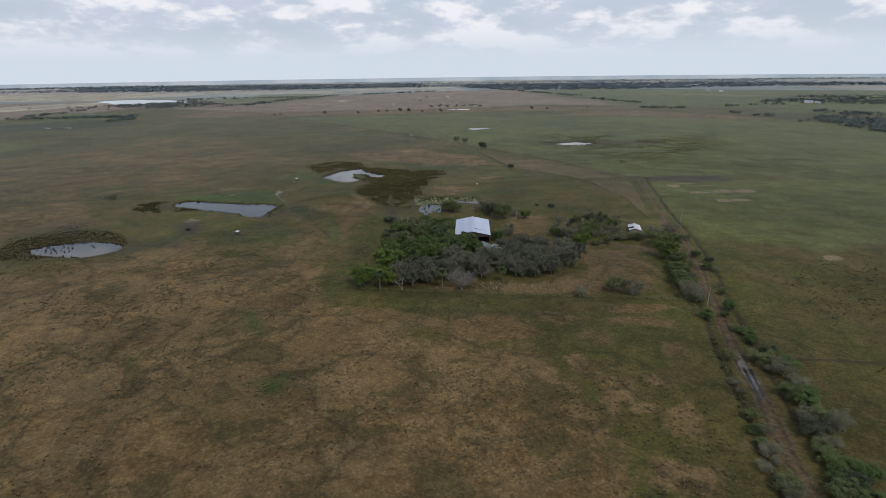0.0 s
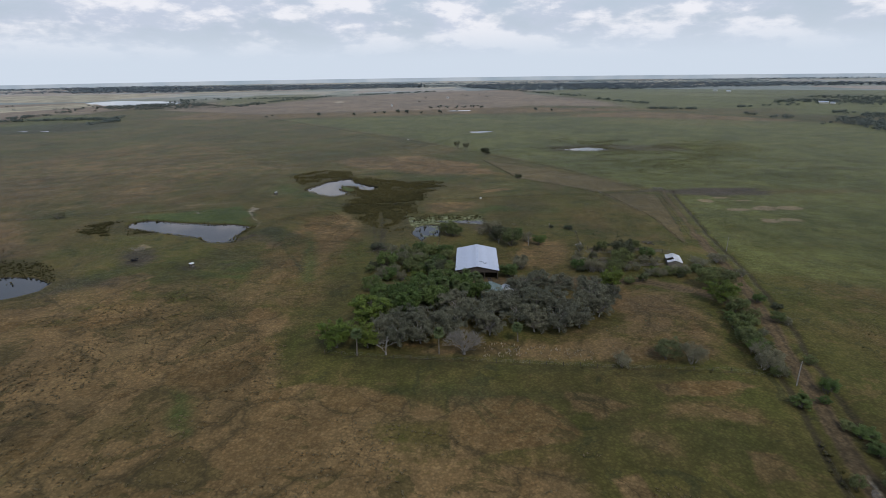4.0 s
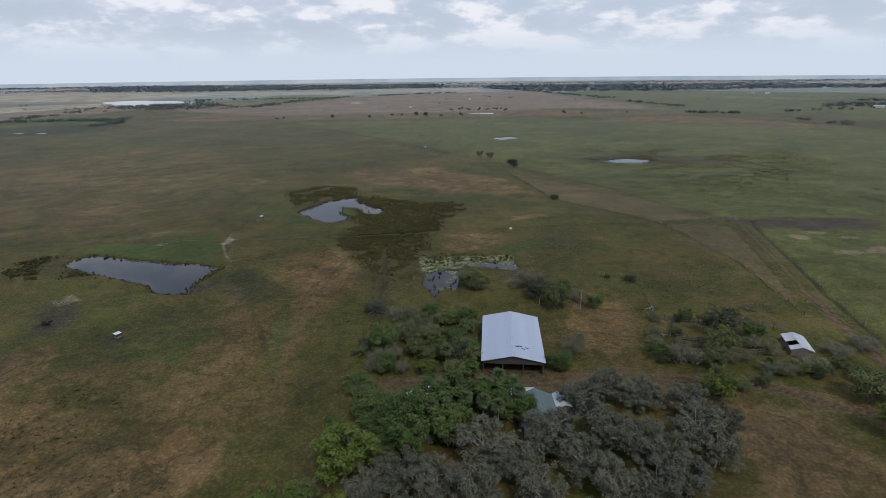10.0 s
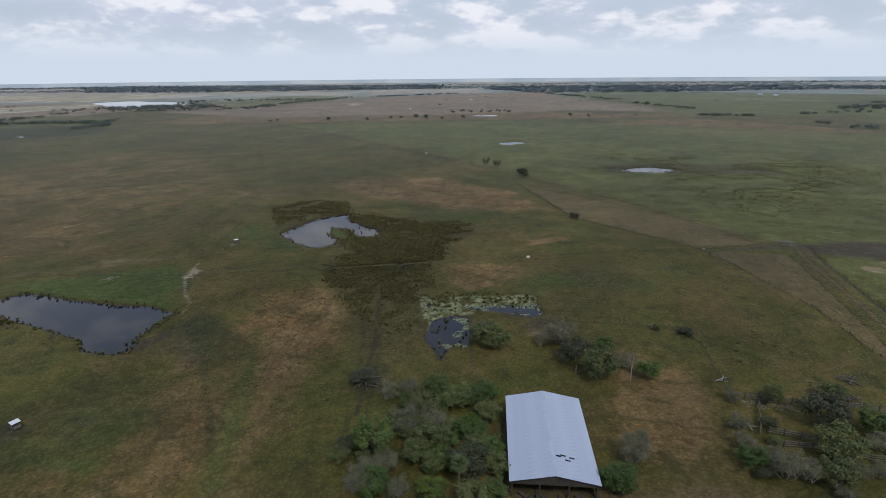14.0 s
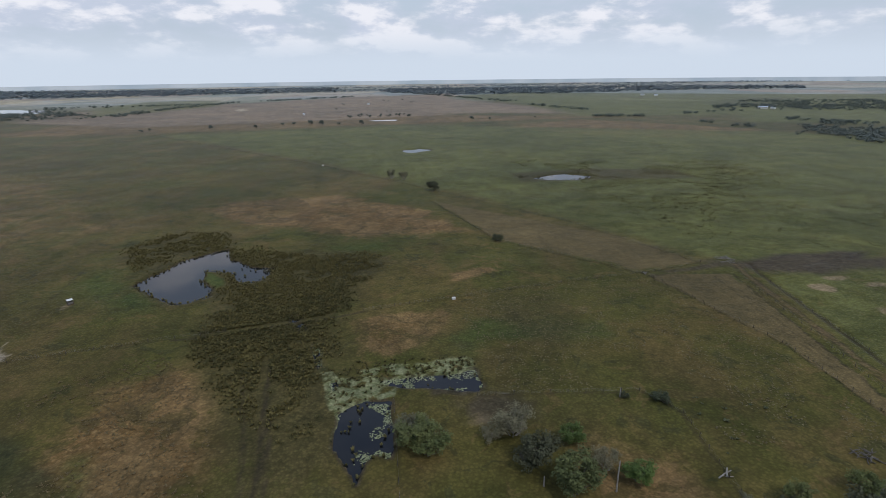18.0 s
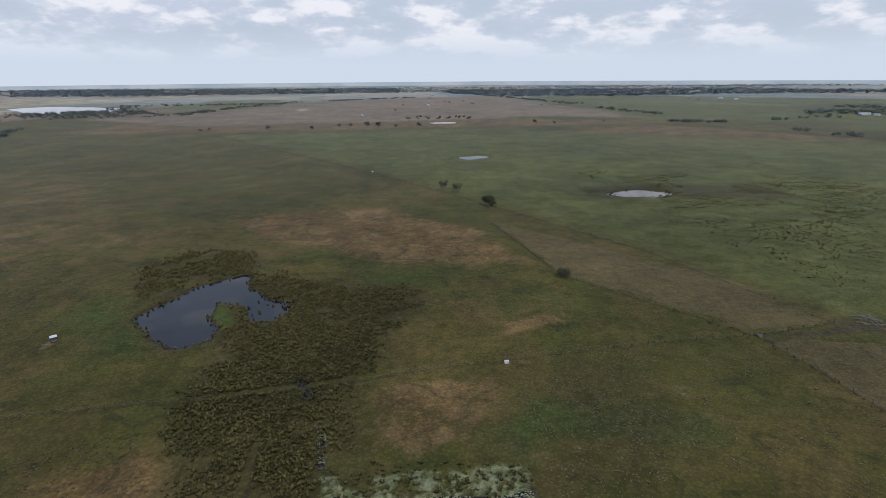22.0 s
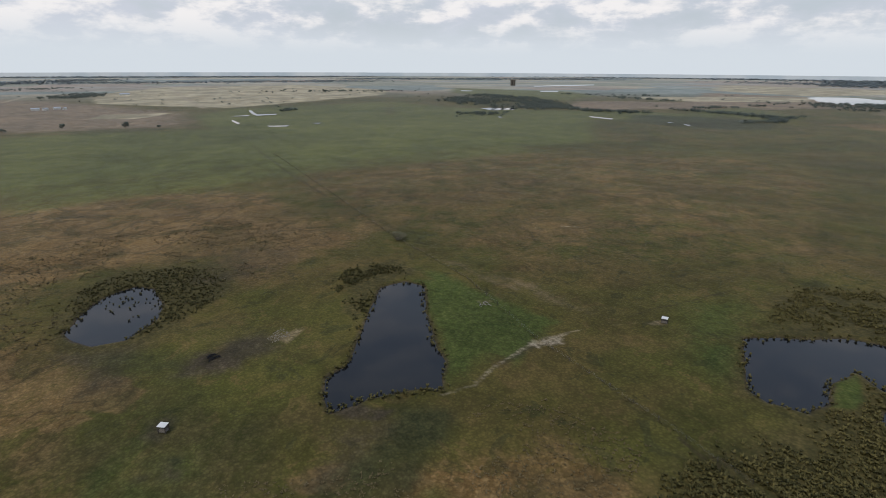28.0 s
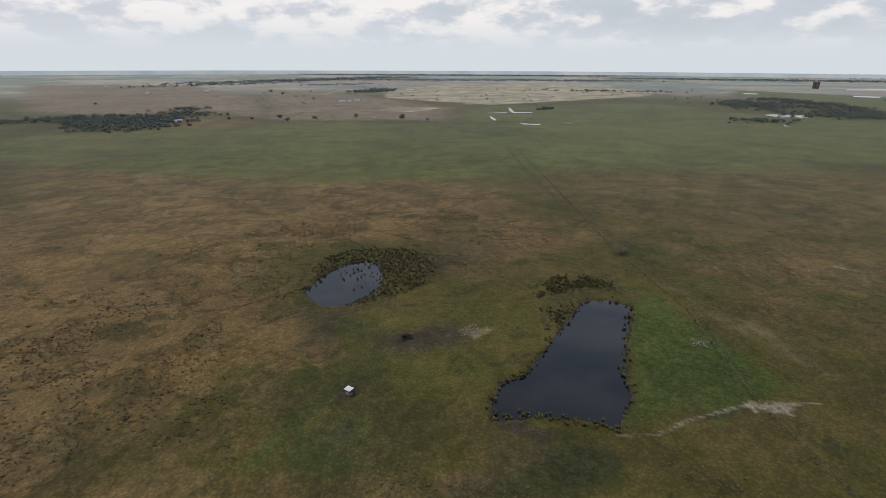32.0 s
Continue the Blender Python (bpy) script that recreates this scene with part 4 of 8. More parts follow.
for patch in (
    [(-53.3, 131.5), (-48.5, 130.4), (-43.5, 118.0), (-45.4, 115.8), (-50.0, 122.8)],
    [(-39.4, 98.6), (-31.8, 100.0), (-30.9, 92.1), (-36.3, 90.9), (-38.9, 94.1)],
    [(-71.3, 104.3), (-69.7, 107.2), (-67.4, 106.5), (-66.2, 101.3)],
    [(-84.7, 200.6), (-81.4, 198.1), (-73.7, 192.0), (-62.6, 190.5), (-59.4, 189.9), (-59.0, 194.9), (-67.9, 195.9), (-77.8, 202.1), (-82.9, 205.0)],
):
    zone("lush", 2.5, 0.75, patch)
for line in (
    [(-142.1, 115.9), (-137.3, 125.8), (-131.7, 134.7), (-125.0, 150.2), (-115.4, 163.1)],
    [(-154.7, 131.7), (-144.0, 145.7), (-132.6, 158.9)],
    [(-180.0, 141.5), (-165.2, 153.0), (-154.5, 159.0)],
    [(-192.5, 192.3), (-177.2, 199.9), (-174.8, 204.3)],
    [(-211.0, 203.1), (-182.8, 208.8), (-158.5, 212.7), (-132.4, 219.8)],
    [(-181.2, 159.9), (-157.8, 167.9)],
    [(-197.2, 169.8), (-175.1, 174.5)],
    [(-139.3, 131.5), (-121.8, 142.5)],
    [(-105.6, 139.7), (-103.9, 148.8), (-101.3, 158.4)],
    [(-113.0, 164.1), (-133.7, 164.2), (-143.5, 161.1)],
    [(-171.0, 228.0), (-149.0, 230.9), (-138.2, 229.8)],
    [(-77.0, 166.1), (-69.8, 173.5), (-63.7, 177.4)],
):
    streak("trail", 0.15, 0.6, 0.45, line)
zone("burnt", 1.0, 0.6, [(-73.4, 203.0), (-72.8, 205.3), (-71.2, 205.8), (-71.0, 203.9)])
zone("burnt", 1.0, 0.6, [(-70.9, 198.5), (-70.1, 200.9), (-68.5, 201.0), (-69.2, 199.1)])

zone("road", 4, 0.45, [(-14, 143), (40, 138), (60, 139), (46, 154), (34, 152), (24, 149), (0, 148)])
zone("dry", 4, 0.66, [(-14, 142), (40, 137), (60, 138), (46, 154), (34, 152), (24, 149), (0, 148)])
zone("dry", 20, 0.62, [(-282.8, -49.0), (-533.3, -277.0), (-614.8, -139.9), (-526.7, 16.4), (-371.8, 0.8), (-287.6, 2.1)])

zone("far_green", 18, 0.8, [(-308.2, 219.5), (-653.0, 189.2), (-684.4, 326.8), (-640.5, 510.0), (-572.4, 626.9), (-363.1, 487.1), (-350.1, 352.2)])
zone("dry", 12, 0.5, [(-80, 150), (-30, 150), (-26, 215), (-50, 235), (-90, 210)])

zone("algae", 1.0, 0.68, [(-17.9, 275.3), (-14.9, 274.7), (-12.7, 264.4), (-9.9, 257.6), (-7.1, 249.4), (-11.4, 248.5), (-14.0, 259.3)])
zone("dry", 8, 0.45, [(-76.8, 138.5), (-91.2, 163.2), (-73.5, 204.0), (-56.7, 221.3), (-52.0, 161.1)])

zone("reed", 7, 0.5, [(-62.8, 200.5), (-74.8, 203.1), (-82.0, 212.3), (-80.6, 229.2), (-73.8, 232.4), (-65.1, 220.7), (-59.4, 214.3)])
zone("dry", 8, 0.6, [(-68.5, 177.5), (-121.9, 153.9), (-129.9, 169.1), (-102.2, 194.5), (-80.1, 193.5), (-64.7, 192.8)])
zone("reed", 10, 0.5, [(-68.5, 177.5), (-84.5, 175.3), (-91.7, 186.9), (-97.3, 196.5), (-86.8, 207.0), (-81.4, 229.3), (-70.7, 232.0), (-57.9, 220.5)])
zone("mud", 3, 0.75, [(-98, 201), (-106, 206), (-113, 216), (-110, 224), (-102, 222), (-95, 210)])


zone("mud", 2.5, 0.8, [(-101.2, 203.4), (-106.4, 205.1), (-106.6, 212.1), (-101.6, 217.0), (-96.2, 214.8), (-96.9, 207.1)])
zone("dark", 4, 0.6, [(-114.9, 182.9), (-114.6, 193.4), (-109.7, 204.7), (-99.8, 204.6), (-99.1, 196.2), (-103.6, 186.8)])
zone("dark", 3, 0.85, [(-71.7, 239.5), (-74.1, 243.6), (-69.3, 249.4), (-62.9, 246.3), (-59.8, 237.3), (-56.7, 230.8), (-56.0, 225.1), (-58.2, 223.7), (-64.8, 232.9)])
zone("lush", 4, 0.8, [(-73.9, 198.2), (-75.6, 203.0), (-74.0, 209.2), (-66.5, 209.9), (-64.6, 202.4)])
zone("dark", 0.8, 0.9, [(-73.4, 203.3), (-72.7, 205.9), (-70.9, 206.3), (-71.1, 203.8)])
zone("mud", 1.4, 0.7, [(-84.0, 199.2), (-85.7, 202.8), (-82.1, 204.9), (-79.1, 202.6), (-81.0, 199.9)])
zone("lush", 3, 1, [(-130.6, 259.9), (-126.0, 268.4), (-101.1, 274.2), (-91.5, 276.0), (-85.9, 262.4), (-77.7, 251.1), (-97.5, 255.5)])
zone("pale", 1, 0.8, [(-85.8, 304.2), (-85.6, 308.5), (-83.5, 307.3), (-83.8, 303.6)])
zone("mud", 0.8, 0.9, [(-86.8, 276.5), (-86.5, 279.8), (-84.7, 279.9), (-85.0, 276.6)])
streak("sand", 0.2, 1.0, 0.88, [(-75.2, 249.2), (-75.9, 255.5), (-80.0, 261.2), (-83.0, 266.7), (-85.6, 273.1)])
streak("sand", 0.1, 0.9, 0.75, [(-75.8, 245.1), (-75.3, 252.5), (-76.6, 256.9)])
streak("sand", 0.1, 0.9, 0.72, [(-87.1, 281.2), (-88.9, 287.9), (-88.9, 295.0), (-89.0, 308.5)])
streak("pale", 0.2, 0.5, 0.8, [(-88.4, 284.7), (-89.1, 290.8)])
streak("trail", 0.2, 0.7, 0.5, [(-126.5, 269.9), (-117.6, 271.9), (-101.6, 274.5), (-91.1, 276.5)])
streak("trail", 0.2, 0.6, 0.45, [(-82.0, 278.3), (-67.3, 280.3), (-59.4, 281.5), (-51.7, 283.9)])
streak("dark", 0.5, 0.8, 0.6, [(-63.1, 279.7), (-57.5, 280.1), (-53.4, 282.2)])
streak("dark", 0.4, 0.8, 0.6, [(-65.6, 262.6), (-60.2, 266.0), (-55.6, 269.3), (-48.8, 272.5)])
streak("trail", 0.3, 0.6, 0.7, [(-89.6, 299.9), (-92.1, 314.2), (-94.3, 339.6)])
zone("lush", 3, 0.9, [(-72.7, 307.6), (-70.0, 314.0), (-60.3, 305.3), (-60.4, 299.9), (-65.7, 302.4)])
zone("dry", 4, 0.5, [(-143.9, 273.5), (-129.8, 281.8), (-120.9, 283.1), (-128.1, 274.2)])
zone("dark", 2, 0.7, [(-78.1, 240.7), (-68.8, 246.2), (-56.2, 239.4), (-47.0, 229.6), (-54.9, 222.6), (-62.1, 234.4)])
streak("dark", 0.6, 1, 0.85, [(-68.4, 244.4), (-59.0, 227.1), (-49.0, 208.2), (-43.9, 197.3)])
streak("trail", 0.4, 0.7, 0.9, [(-21.3, 206.8), (-22.1, 227.8), (-23.6, 246.8), (-25.3, 267.5)])
streak("trail", 0.3, 0.6, 0.85, [(-19.6, 206.8), (-20.8, 227.8), (-22.1, 246.9)])
zone("lush", 3, 0.95, [(-140.0, 265.3), (-129.4, 270.3), (-93.2, 285.2), (-80.4, 266.9), (-88.2, 260.8), (-125.2, 264.5)])
zone("dark", 1.5, 0.8, [(-25.1, 219.9), (-23.1, 224.0), (-18.1, 225.1), (-16.1, 221.3), (-21.9, 217.3)])
zone("dark", 1.2, 0.7, [(-73.2, 205.7), (-72.2, 207.7), (-69.9, 206.2), (-70.6, 204.4)])
zone("dark", 6, 0.55, [(19.9, 272.3), (25.7, 276.4), (44.5, 278.2), (54.4, 271.1), (50.2, 265.5), (33.7, 266.7), (24.2, 266.1)])
zone("dry", 3, 0.66, [(-7.8, 282.5), (7.2, 285.8), (12.9, 277.1), (8.2, 267.7), (-0.2, 262.6), (-5.9, 267.8)])
zone("mud", 3, 0.9, [(131.9, 312.2), (165.6, 310.3), (149.9, 296.4), (123.3, 295.6), (116.7, 304.8)])
streak("pale", 0.3, 0.6, 0.9, [(133.1, 306.0), (142.8, 305.9), (150.1, 303.4)])
zone("dark", 3, 0.55, [(-26.0, 145.3), (-10.3, 142.7), (35.3, 138.2), (57.8, 134.7), (56.1, 131.8), (29.2, 134.2), (-15.8, 137.5)])
zone("dark", 4, 0.55, [(-14.6, 130.7), (-1.6, 133.8), (18.8, 129.8), (40.0, 126.2), (34.7, 123.7), (9.1, 123.3), (-8.4, 125.4)])
zone("dry", 3, 0.95, [(-35.1, 118.9), (-33.5, 127.6), (-24.7, 132.7), (-14.6, 130.7), (0.5, 123.1), (5.5, 119.6)])
zone("dry", 2, 0.95, [(-55.3, 134.5), (-57.9, 146.8), (-44.2, 152.2), (-39.2, 145.1), (-45.5, 133.1)])
zone("dry", 2, 0.95, [(-57.6, 157.7), (-43.0, 169.5), (-40.3, 157.9), (-47.0, 153.2)])
streak("trail", 0.1, 0.55, 0.52, [(-113.2, 123.9), (-112.0, 134.2), (-104.1, 143.7), (-95.6, 152.2), (-88.1, 161.6)])
streak("trail", 0.1, 0.55, 0.52, [(-89.9, 94.1), (-88.8, 100.5), (-86.0, 105.1), (-85.4, 118.5), (-86.3, 135.3), (-83.3, 151.8)])
streak("trail", 0.1, 0.55, 0.52, [(-78.0, 78.9), (-76.8, 85.4), (-71.2, 91.7), (-70.1, 97.4)])
streak("trail", 0.1, 0.55, 0.52, [(-76.8, 85.4), (-74.8, 93.8), (-71.8, 102.4)])
streak("trail", 0.1, 0.55, 0.52, [(-57.7, 64.8), (-57.2, 70.8), (-56.7, 76.3), (-55.9, 85.8)])
streak("trail", 0.1, 0.55, 0.52, [(-55.7, 67.1), (-55.3, 70.8), (-55.3, 75.5)])
streak("trail", 0.1, 0.55, 0.52, [(-49.8, 70.7), (-48.2, 74.7), (-46.1, 80.6), (-45.3, 91.1), (-45.5, 104.1)])
streak("trail", 0.1, 0.55, 0.52, [(-56.8, 104.4), (-57.5, 114.9), (-57.7, 125.6)])
streak("trail", 0.1, 0.55, 0.52, [(-74.1, 118.2), (-74.1, 129.5), (-76.1, 147.1), (-75.5, 166.5)])
streak("trail", 0.1, 0.55, 0.52, [(-86.8, 128.1), (-88.0, 147.5), (-86.9, 159.1)])
streak("trail", 0.1, 0.55, 0.52, [(-16.2, 65.3), (-16.8, 74.1), (-18.3, 80.1), (-21.3, 90.6), (-26.8, 103.6), (-27.7, 114.1)])
streak("trail", 0.1, 0.55, 0.52, [(-16.8, 74.1), (-14.8, 80.0)])
streak("trail", 0.1, 0.55, 0.52, [(-31.9, 90.8), (-34.2, 101.4), (-37.7, 111.6)])
streak("trail", 0.1, 0.55, 0.52, [(-39.5, 87.3), (-43.8, 93.1), (-48.7, 104.2)])
streak("trail", 0.1, 0.55, 0.52, [(-64.2, 151.1), (-55.7, 134.3), (-53.9, 127.2)])
streak("trail", 0.1, 0.55, 0.52, [(-98.7, 105.4), (-96.7, 113.1), (-93.9, 118.8)])
streak("trail", 0.1, 0.6, 0.42, [(-209.5, 242.7), (-183.2, 234.9), (-160.5, 237.6), (-142.2, 239.0)])
streak("trail", 0.1, 0.6, 0.42, [(-183.2, 234.9), (-175.7, 223.7), (-153.9, 219.7)])
streak("trail", 0.1, 0.6, 0.42, [(-160.5, 237.6), (-137.9, 228.9)])
streak("trail", 0.1, 0.6, 0.42, [(-190.1, 253.5), (-158.4, 246.5), (-132.8, 250.5)])
streak("trail", 0.1, 0.6, 0.42, [(-142.3, 144.8), (-136.6, 154.6), (-121.4, 167.3), (-129.2, 171.8)])
streak("trail", 0.1, 0.6, 0.42, [(-108.1, 169.9), (-129.9, 169.1), (-152.3, 167.6), (-187.7, 145.7)])
streak("trail", 0.1, 0.6, 0.42, [(-108.3, 159.9), (-119.0, 165.9), (-110.5, 179.6), (-91.5, 187.9)])
streak("trail", 0.1, 0.6, 0.42, [(-68.1, 179.7), (-76.6, 184.6), (-84.1, 189.9), (-91.7, 194.5)])
streak("trail", 0.1, 0.6, 0.42, [(-187.7, 145.7), (-213.9, 149.8), (-211.9, 175.8)])
zone("burnt", 3, 0.35, [(-37.0, 92.9), (-35.7, 100.3), (-31.8, 99.1), (-30.8, 90.8), (-33.0, 87.1)])
zone("burnt", 2, 0.4, [(-15.9, 74.1), (-14.3, 76.2), (-12.1, 74.0), (-14.6, 72.0)])
zone("burnt", 2, 0.4, [(-19.9, 66.5), (-17.5, 67.6), (-16.1, 64.7), (-18.5, 64.2)])


# ground under the woods darkened to paint the shade between trees
for outline in ([(-673, 1123), (-672, 1211), (-607, 1242), (-612, 1377), (-500, 1228), (-420, 1080), (-481, 1003), (-593, 1054)],
                [(-902, 553), (-1059, 639), (-1110, 722), (-978, 750), (-779, 713), (-681, 673), (-703, 594), (-832, 563)],
                [(-388, -176), (-516, -303), (-553, -270), (-582, -224), (-592, -161), (-571, -120), (-484, -92), (-411, -146)],
                [(-626, -186), (-703, -215), (-673, -165), (-613, -125), (-593, -154)],
                [(-1168, -112), (-1380, -86), (-1238, -34), (-1128, -77)],
                [(643, 1136), (814, 1306), (970, 1239), (658, 879), (636, 944), (626, 1033)]):
    zone("dark", 30, 0.5, outline)


zone("dark", 8, 0.45, [(-61.1, 168.6), (-77.1, 158.2), (-79.3, 167.8), (-73.7, 182.3), (-66.4, 189.6), (-58.6, 188.8)])
zone("dark", 5, 0.5, [(-76.9, 197.8), (-79.6, 204.0), (-66.7, 217.0), (-56.5, 224.1), (-57.4, 213.0), (-67.4, 208.1)])
zone("dry", 4, 0.8, [(-74.0, 429.4), (-41.0, 437.5), (3.7, 417.2), (29.2, 393.0), (20.1, 377.2), (-10.7, 380.9), (-51.5, 392.3)])
zone("dark", 5, 0.4, [(-71.0, 216.6), (-51.5, 214.6), (-47.7, 200.6), (-54.7, 193.8), (-69.0, 200.2)])
zone("dry", 5, 0.5, [(-59.1, 239.3), (-33.1, 272.3), (-24.3, 239.9), (-25.6, 217.5), (-38.4, 204.5), (-50.6, 212.4)])


streak("sand", 0.3, 0.6, 0.85, [(-85.3, 272.3), (-86.4, 278.1), (-88.2, 285.3)])
streak("sand", 0.3, 0.6, 0.85, [(-87.6, 275.0), (-85.9, 277.9), (-84.2, 280.9)])
streak("sand", 0.3, 0.6, 0.85, [(-87.9, 278.2), (-87.9, 282.5), (-88.5, 287.6)])
streak("sand", 0.3, 0.6, 0.85, [(-86.9, 273.8), (-84.2, 275.0)])
zone("dark", 8, 0.4, [(-106.8, 175.5), (-96.1, 206.1), (-79.9, 221.1), (-56.3, 223.5), (-63.8, 193.1), (-80.5, 191.6)])
zone("mud", 1.5, 0.8, [(-81.1, 229.3), (-76.6, 236.9), (-73.6, 241.4), (-71.0, 235.9), (-76.0, 228.7)])
zone("road", 4, 0.75, [(4.1, 189.4), (24.6, 191.2), (42.4, 190.3), (64.7, 188.2), (58.7, 179.9), (13.3, 179.6), (3.7, 183.0)])
zone("dry", 5, 0.6, [(27.3, 228.6), (48.0, 229.0), (44.7, 206.3), (36.6, 191.5), (20.9, 191.1), (20.1, 205.7)])
zone("rust", 2, 0.55, [(12.3, 245.9), (16.7, 249.0), (19.2, 244.5), (16.5, 237.9), (11.7, 238.8)])


zone("dark", 10, 0.45, [(-52.0, 161.1), (-75.1, 140.1), (-78.2, 155.4), (-68.5, 179.3), (-53.8, 194.7)])
zone("dark", 4, 0.5, [(-57.3, 230.1), (-65.6, 239.5), (-64.4, 245.2), (-59.4, 242.3), (-52.9, 234.8)])


streak("algae", 0.7, 0.8, 0.95, [(-16.5, 273.9), (-15.0, 266.6), (-13.3, 260.1), (-12.0, 252.0), (-10.2, 246.8)])


zone("road", 6, 0.46, [(54.9, 186.4), (74.3, 176.6), (67.4, 153.9), (54.6, 147.9), (27.4, 147.4), (19.1, 151.5), (40.4, 163.5)])
zone("dry", 4, 0.7, [(-22.6, 147.8), (-9.7, 150.2), (18.9, 150.7), (55.0, 148.6), (52.3, 144.0), (8.8, 143.1)])
zone("dark", 8, 0.3, [(-8.0, 297.6), (34.8, 289.2), (57.1, 272.3), (33.1, 225.7), (0.9, 231.7), (-3.2, 260.3)])


zone("dark", 6, 0.42, [(-98.3, 182.6), (-100.9, 192.1), (-105.3, 205.0), (-91.0, 211.4), (-76.4, 218.3), (-61.1, 213.1), (-74.8, 186.7)])
zone("dark", 5, 0.35, [(-123.0, 196.3), (-126.9, 213.7), (-104.9, 231.9), (-83.8, 225.3), (-100.9, 209.0)])
zone("burnt", 2.5, 0.5, [(-103.2, 199.2), (-107.7, 205.0), (-111.2, 212.7), (-111.1, 219.6), (-100.6, 214.1), (-98.3, 206.9)])
zone("burnt", 0.9, 0.75, [(-73.3, 203.5), (-73.3, 205.0), (-71.5, 205.9), (-71.1, 204.7)])
zone("dark", 6, 0.4, [(-40.0, 190.9), (-24.5, 206.0), (-15.8, 144.2), (-31.4, 143.8)])


SPIT = [(-56.2, 330.3), (-50.0, 326.0), (-44.8, 316.0), (-47.4, 312.0), (-53.9, 321.0)]
zone("reed", 1.5, -1.0, SPIT)
zone("lush", 1.5, 1.0, SPIT)


streak("pale", 0.15, 0.8, 0.62, [(35.8, 185.2), (39.6, 186.0), (43.3, 186.6)])
streak("pale", 0.15, 0.8, 0.6, [(5.5, 184.5), (10.8, 184.8), (15.0, 184.2)])
zone("road", 3, 0.8, [(4.0, 187.3), (16.6, 188.0), (15.8, 183.9), (5.4, 183.0)])


CHANNELS = ["dry", "lush", "mud", "sand", "trail", "reed", "wet", "rust", "far_tan", "far_green", "algae", "pale", "road", "burnt", "paddock", "dark"]


def axis(lo, hi, step, end_lo, end_hi, grow):
    mid = list(np.arange(lo, hi + 0.01, step))
    left, right, s = [], [], step
    p = lo
    while p > end_lo:
        s *= grow
        p -= s
        left.append(max(p, end_lo))
    p, s = hi, step
    while p < end_hi:
        s *= grow
        p += s
        right.append(min(p, end_hi))
    return np.array(left[::-1] + mid + right)


def build_ground():
    xs = axis(-200, 120, 0.85, -3735, 3735, 1.036)
    ys = axis(58, 370, 0.85, -3735, 3735, 1.036)
    nx, ny = len(xs), len(ys)
    gx, gy = np.meshgrid(xs, ys)
    x, y = gx.ravel(), gy.ravel()
    z = relief(x, y)
    wx, wy = warped(x, y)
    layer = {k: np.zeros(len(x)) for k in CHANNELS}
    for kind, soft, strength, shape, width in COVER:
        m = boxed(x, y, shape, width + 3 * soft + 6)
        if not m.any():
            continue
        if width:
            sx, sy = (0.6 * x[m] + 0.4 * wx[m], 0.6 * y[m] + 0.4 * wy[m])
            d = along(sx, sy, shape) - width
        else:
            d = shore(wx[m], wy[m], shape)
        k = np.clip(0.5 - d / (2 * soft), 0, 1) * strength
        if strength > 0:
            layer[kind][m] = np.maximum(layer[kind][m], k)
        else:
            layer[kind][m] = np.clip(layer[kind][m] + k, 0, 1)
    # wet dark margins round the ponds
    for shape in WATERS[:11]:
        m = boxed(x, y, shape, 12)
        if m.any():
            d = shore(0.5 * (x[m] + wx[m]), 0.5 * (y[m] + wy[m]), shape)
            layer["reed"][m] = np.maximum(layer["reed"][m], np.clip(0.75 - d / 5, 0, 1) * 0.6)
            layer["mud"][m] = np.maximum(layer["mud"][m], np.clip(0.9 - d / 1.2, 0, 1))
    me = bpy.data.meshes.new("ground")
    me.vertices.add(nx * ny)
    me.vertices.foreach_set("co", np.stack([x, y, z], 1).ravel())
    i = np.arange(nx * ny).reshape(ny, nx)
    quads = np.stack([i[:-1, :-1], i[:-1, 1:], i[1:, 1:], i[1:, :-1]], -1).reshape(-1, 4)
    me.loops.add(quads.size)
    me.loops.foreach_set("vertex_index", quads.ravel())
    me.polygons.add(len(quads))
    me.polygons.foreach_set("loop_start", np.arange(0, quads.size, 4))
    me.polygons.foreach_set("use_smooth", np.ones(len(quads), bool))
    me.update(calc_edges=True)
    for n, name in enumerate(("cover_a", "cover_b", "cover_c", "cover_d")):
        a = me.attributes.new(name, "FLOAT_COLOR", "POINT")
        a.data.foreach_set("color", np.stack([layer[k] for k in CHANNELS[4 * n:4 * n + 4]], 1).ravel().astype(np.float32))
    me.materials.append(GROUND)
    return tagged(new("ground", me), "flat cattle pasture of olive grass, dry tussocks and mud", "ground", kind="structure")


def gz(x, y):
    return float(relief(x, y)[0])


ground = build_ground()


def mesh_object(name, verts, faces, material, smooth=False):
    me = bpy.data.meshes.new(name)
    me.from_pydata(verts, [], faces)
    if smooth:
        me.polygons.foreach_set("use_smooth", np.ones(len(me.polygons), bool))
    me.materials.append(material)
    me.update()
    return new(name, me)


def water_sheet(name, shape, label, pad=2.0):
    xs, ys = [p[0] for p in shape], [p[1] for p in shape]
    a, b, c, d = min(xs) - pad, max(xs) + pad, min(ys) - pad, max(ys) + pad
    ob = mesh_object(name, [(a, c, WATER_Z), (b, c, WATER_Z), (b, d, WATER_Z), (a, d, WATER_Z)], [(0, 1, 2, 3)], WATER)
    return tagged(ob, label, "pond", kind="structure")


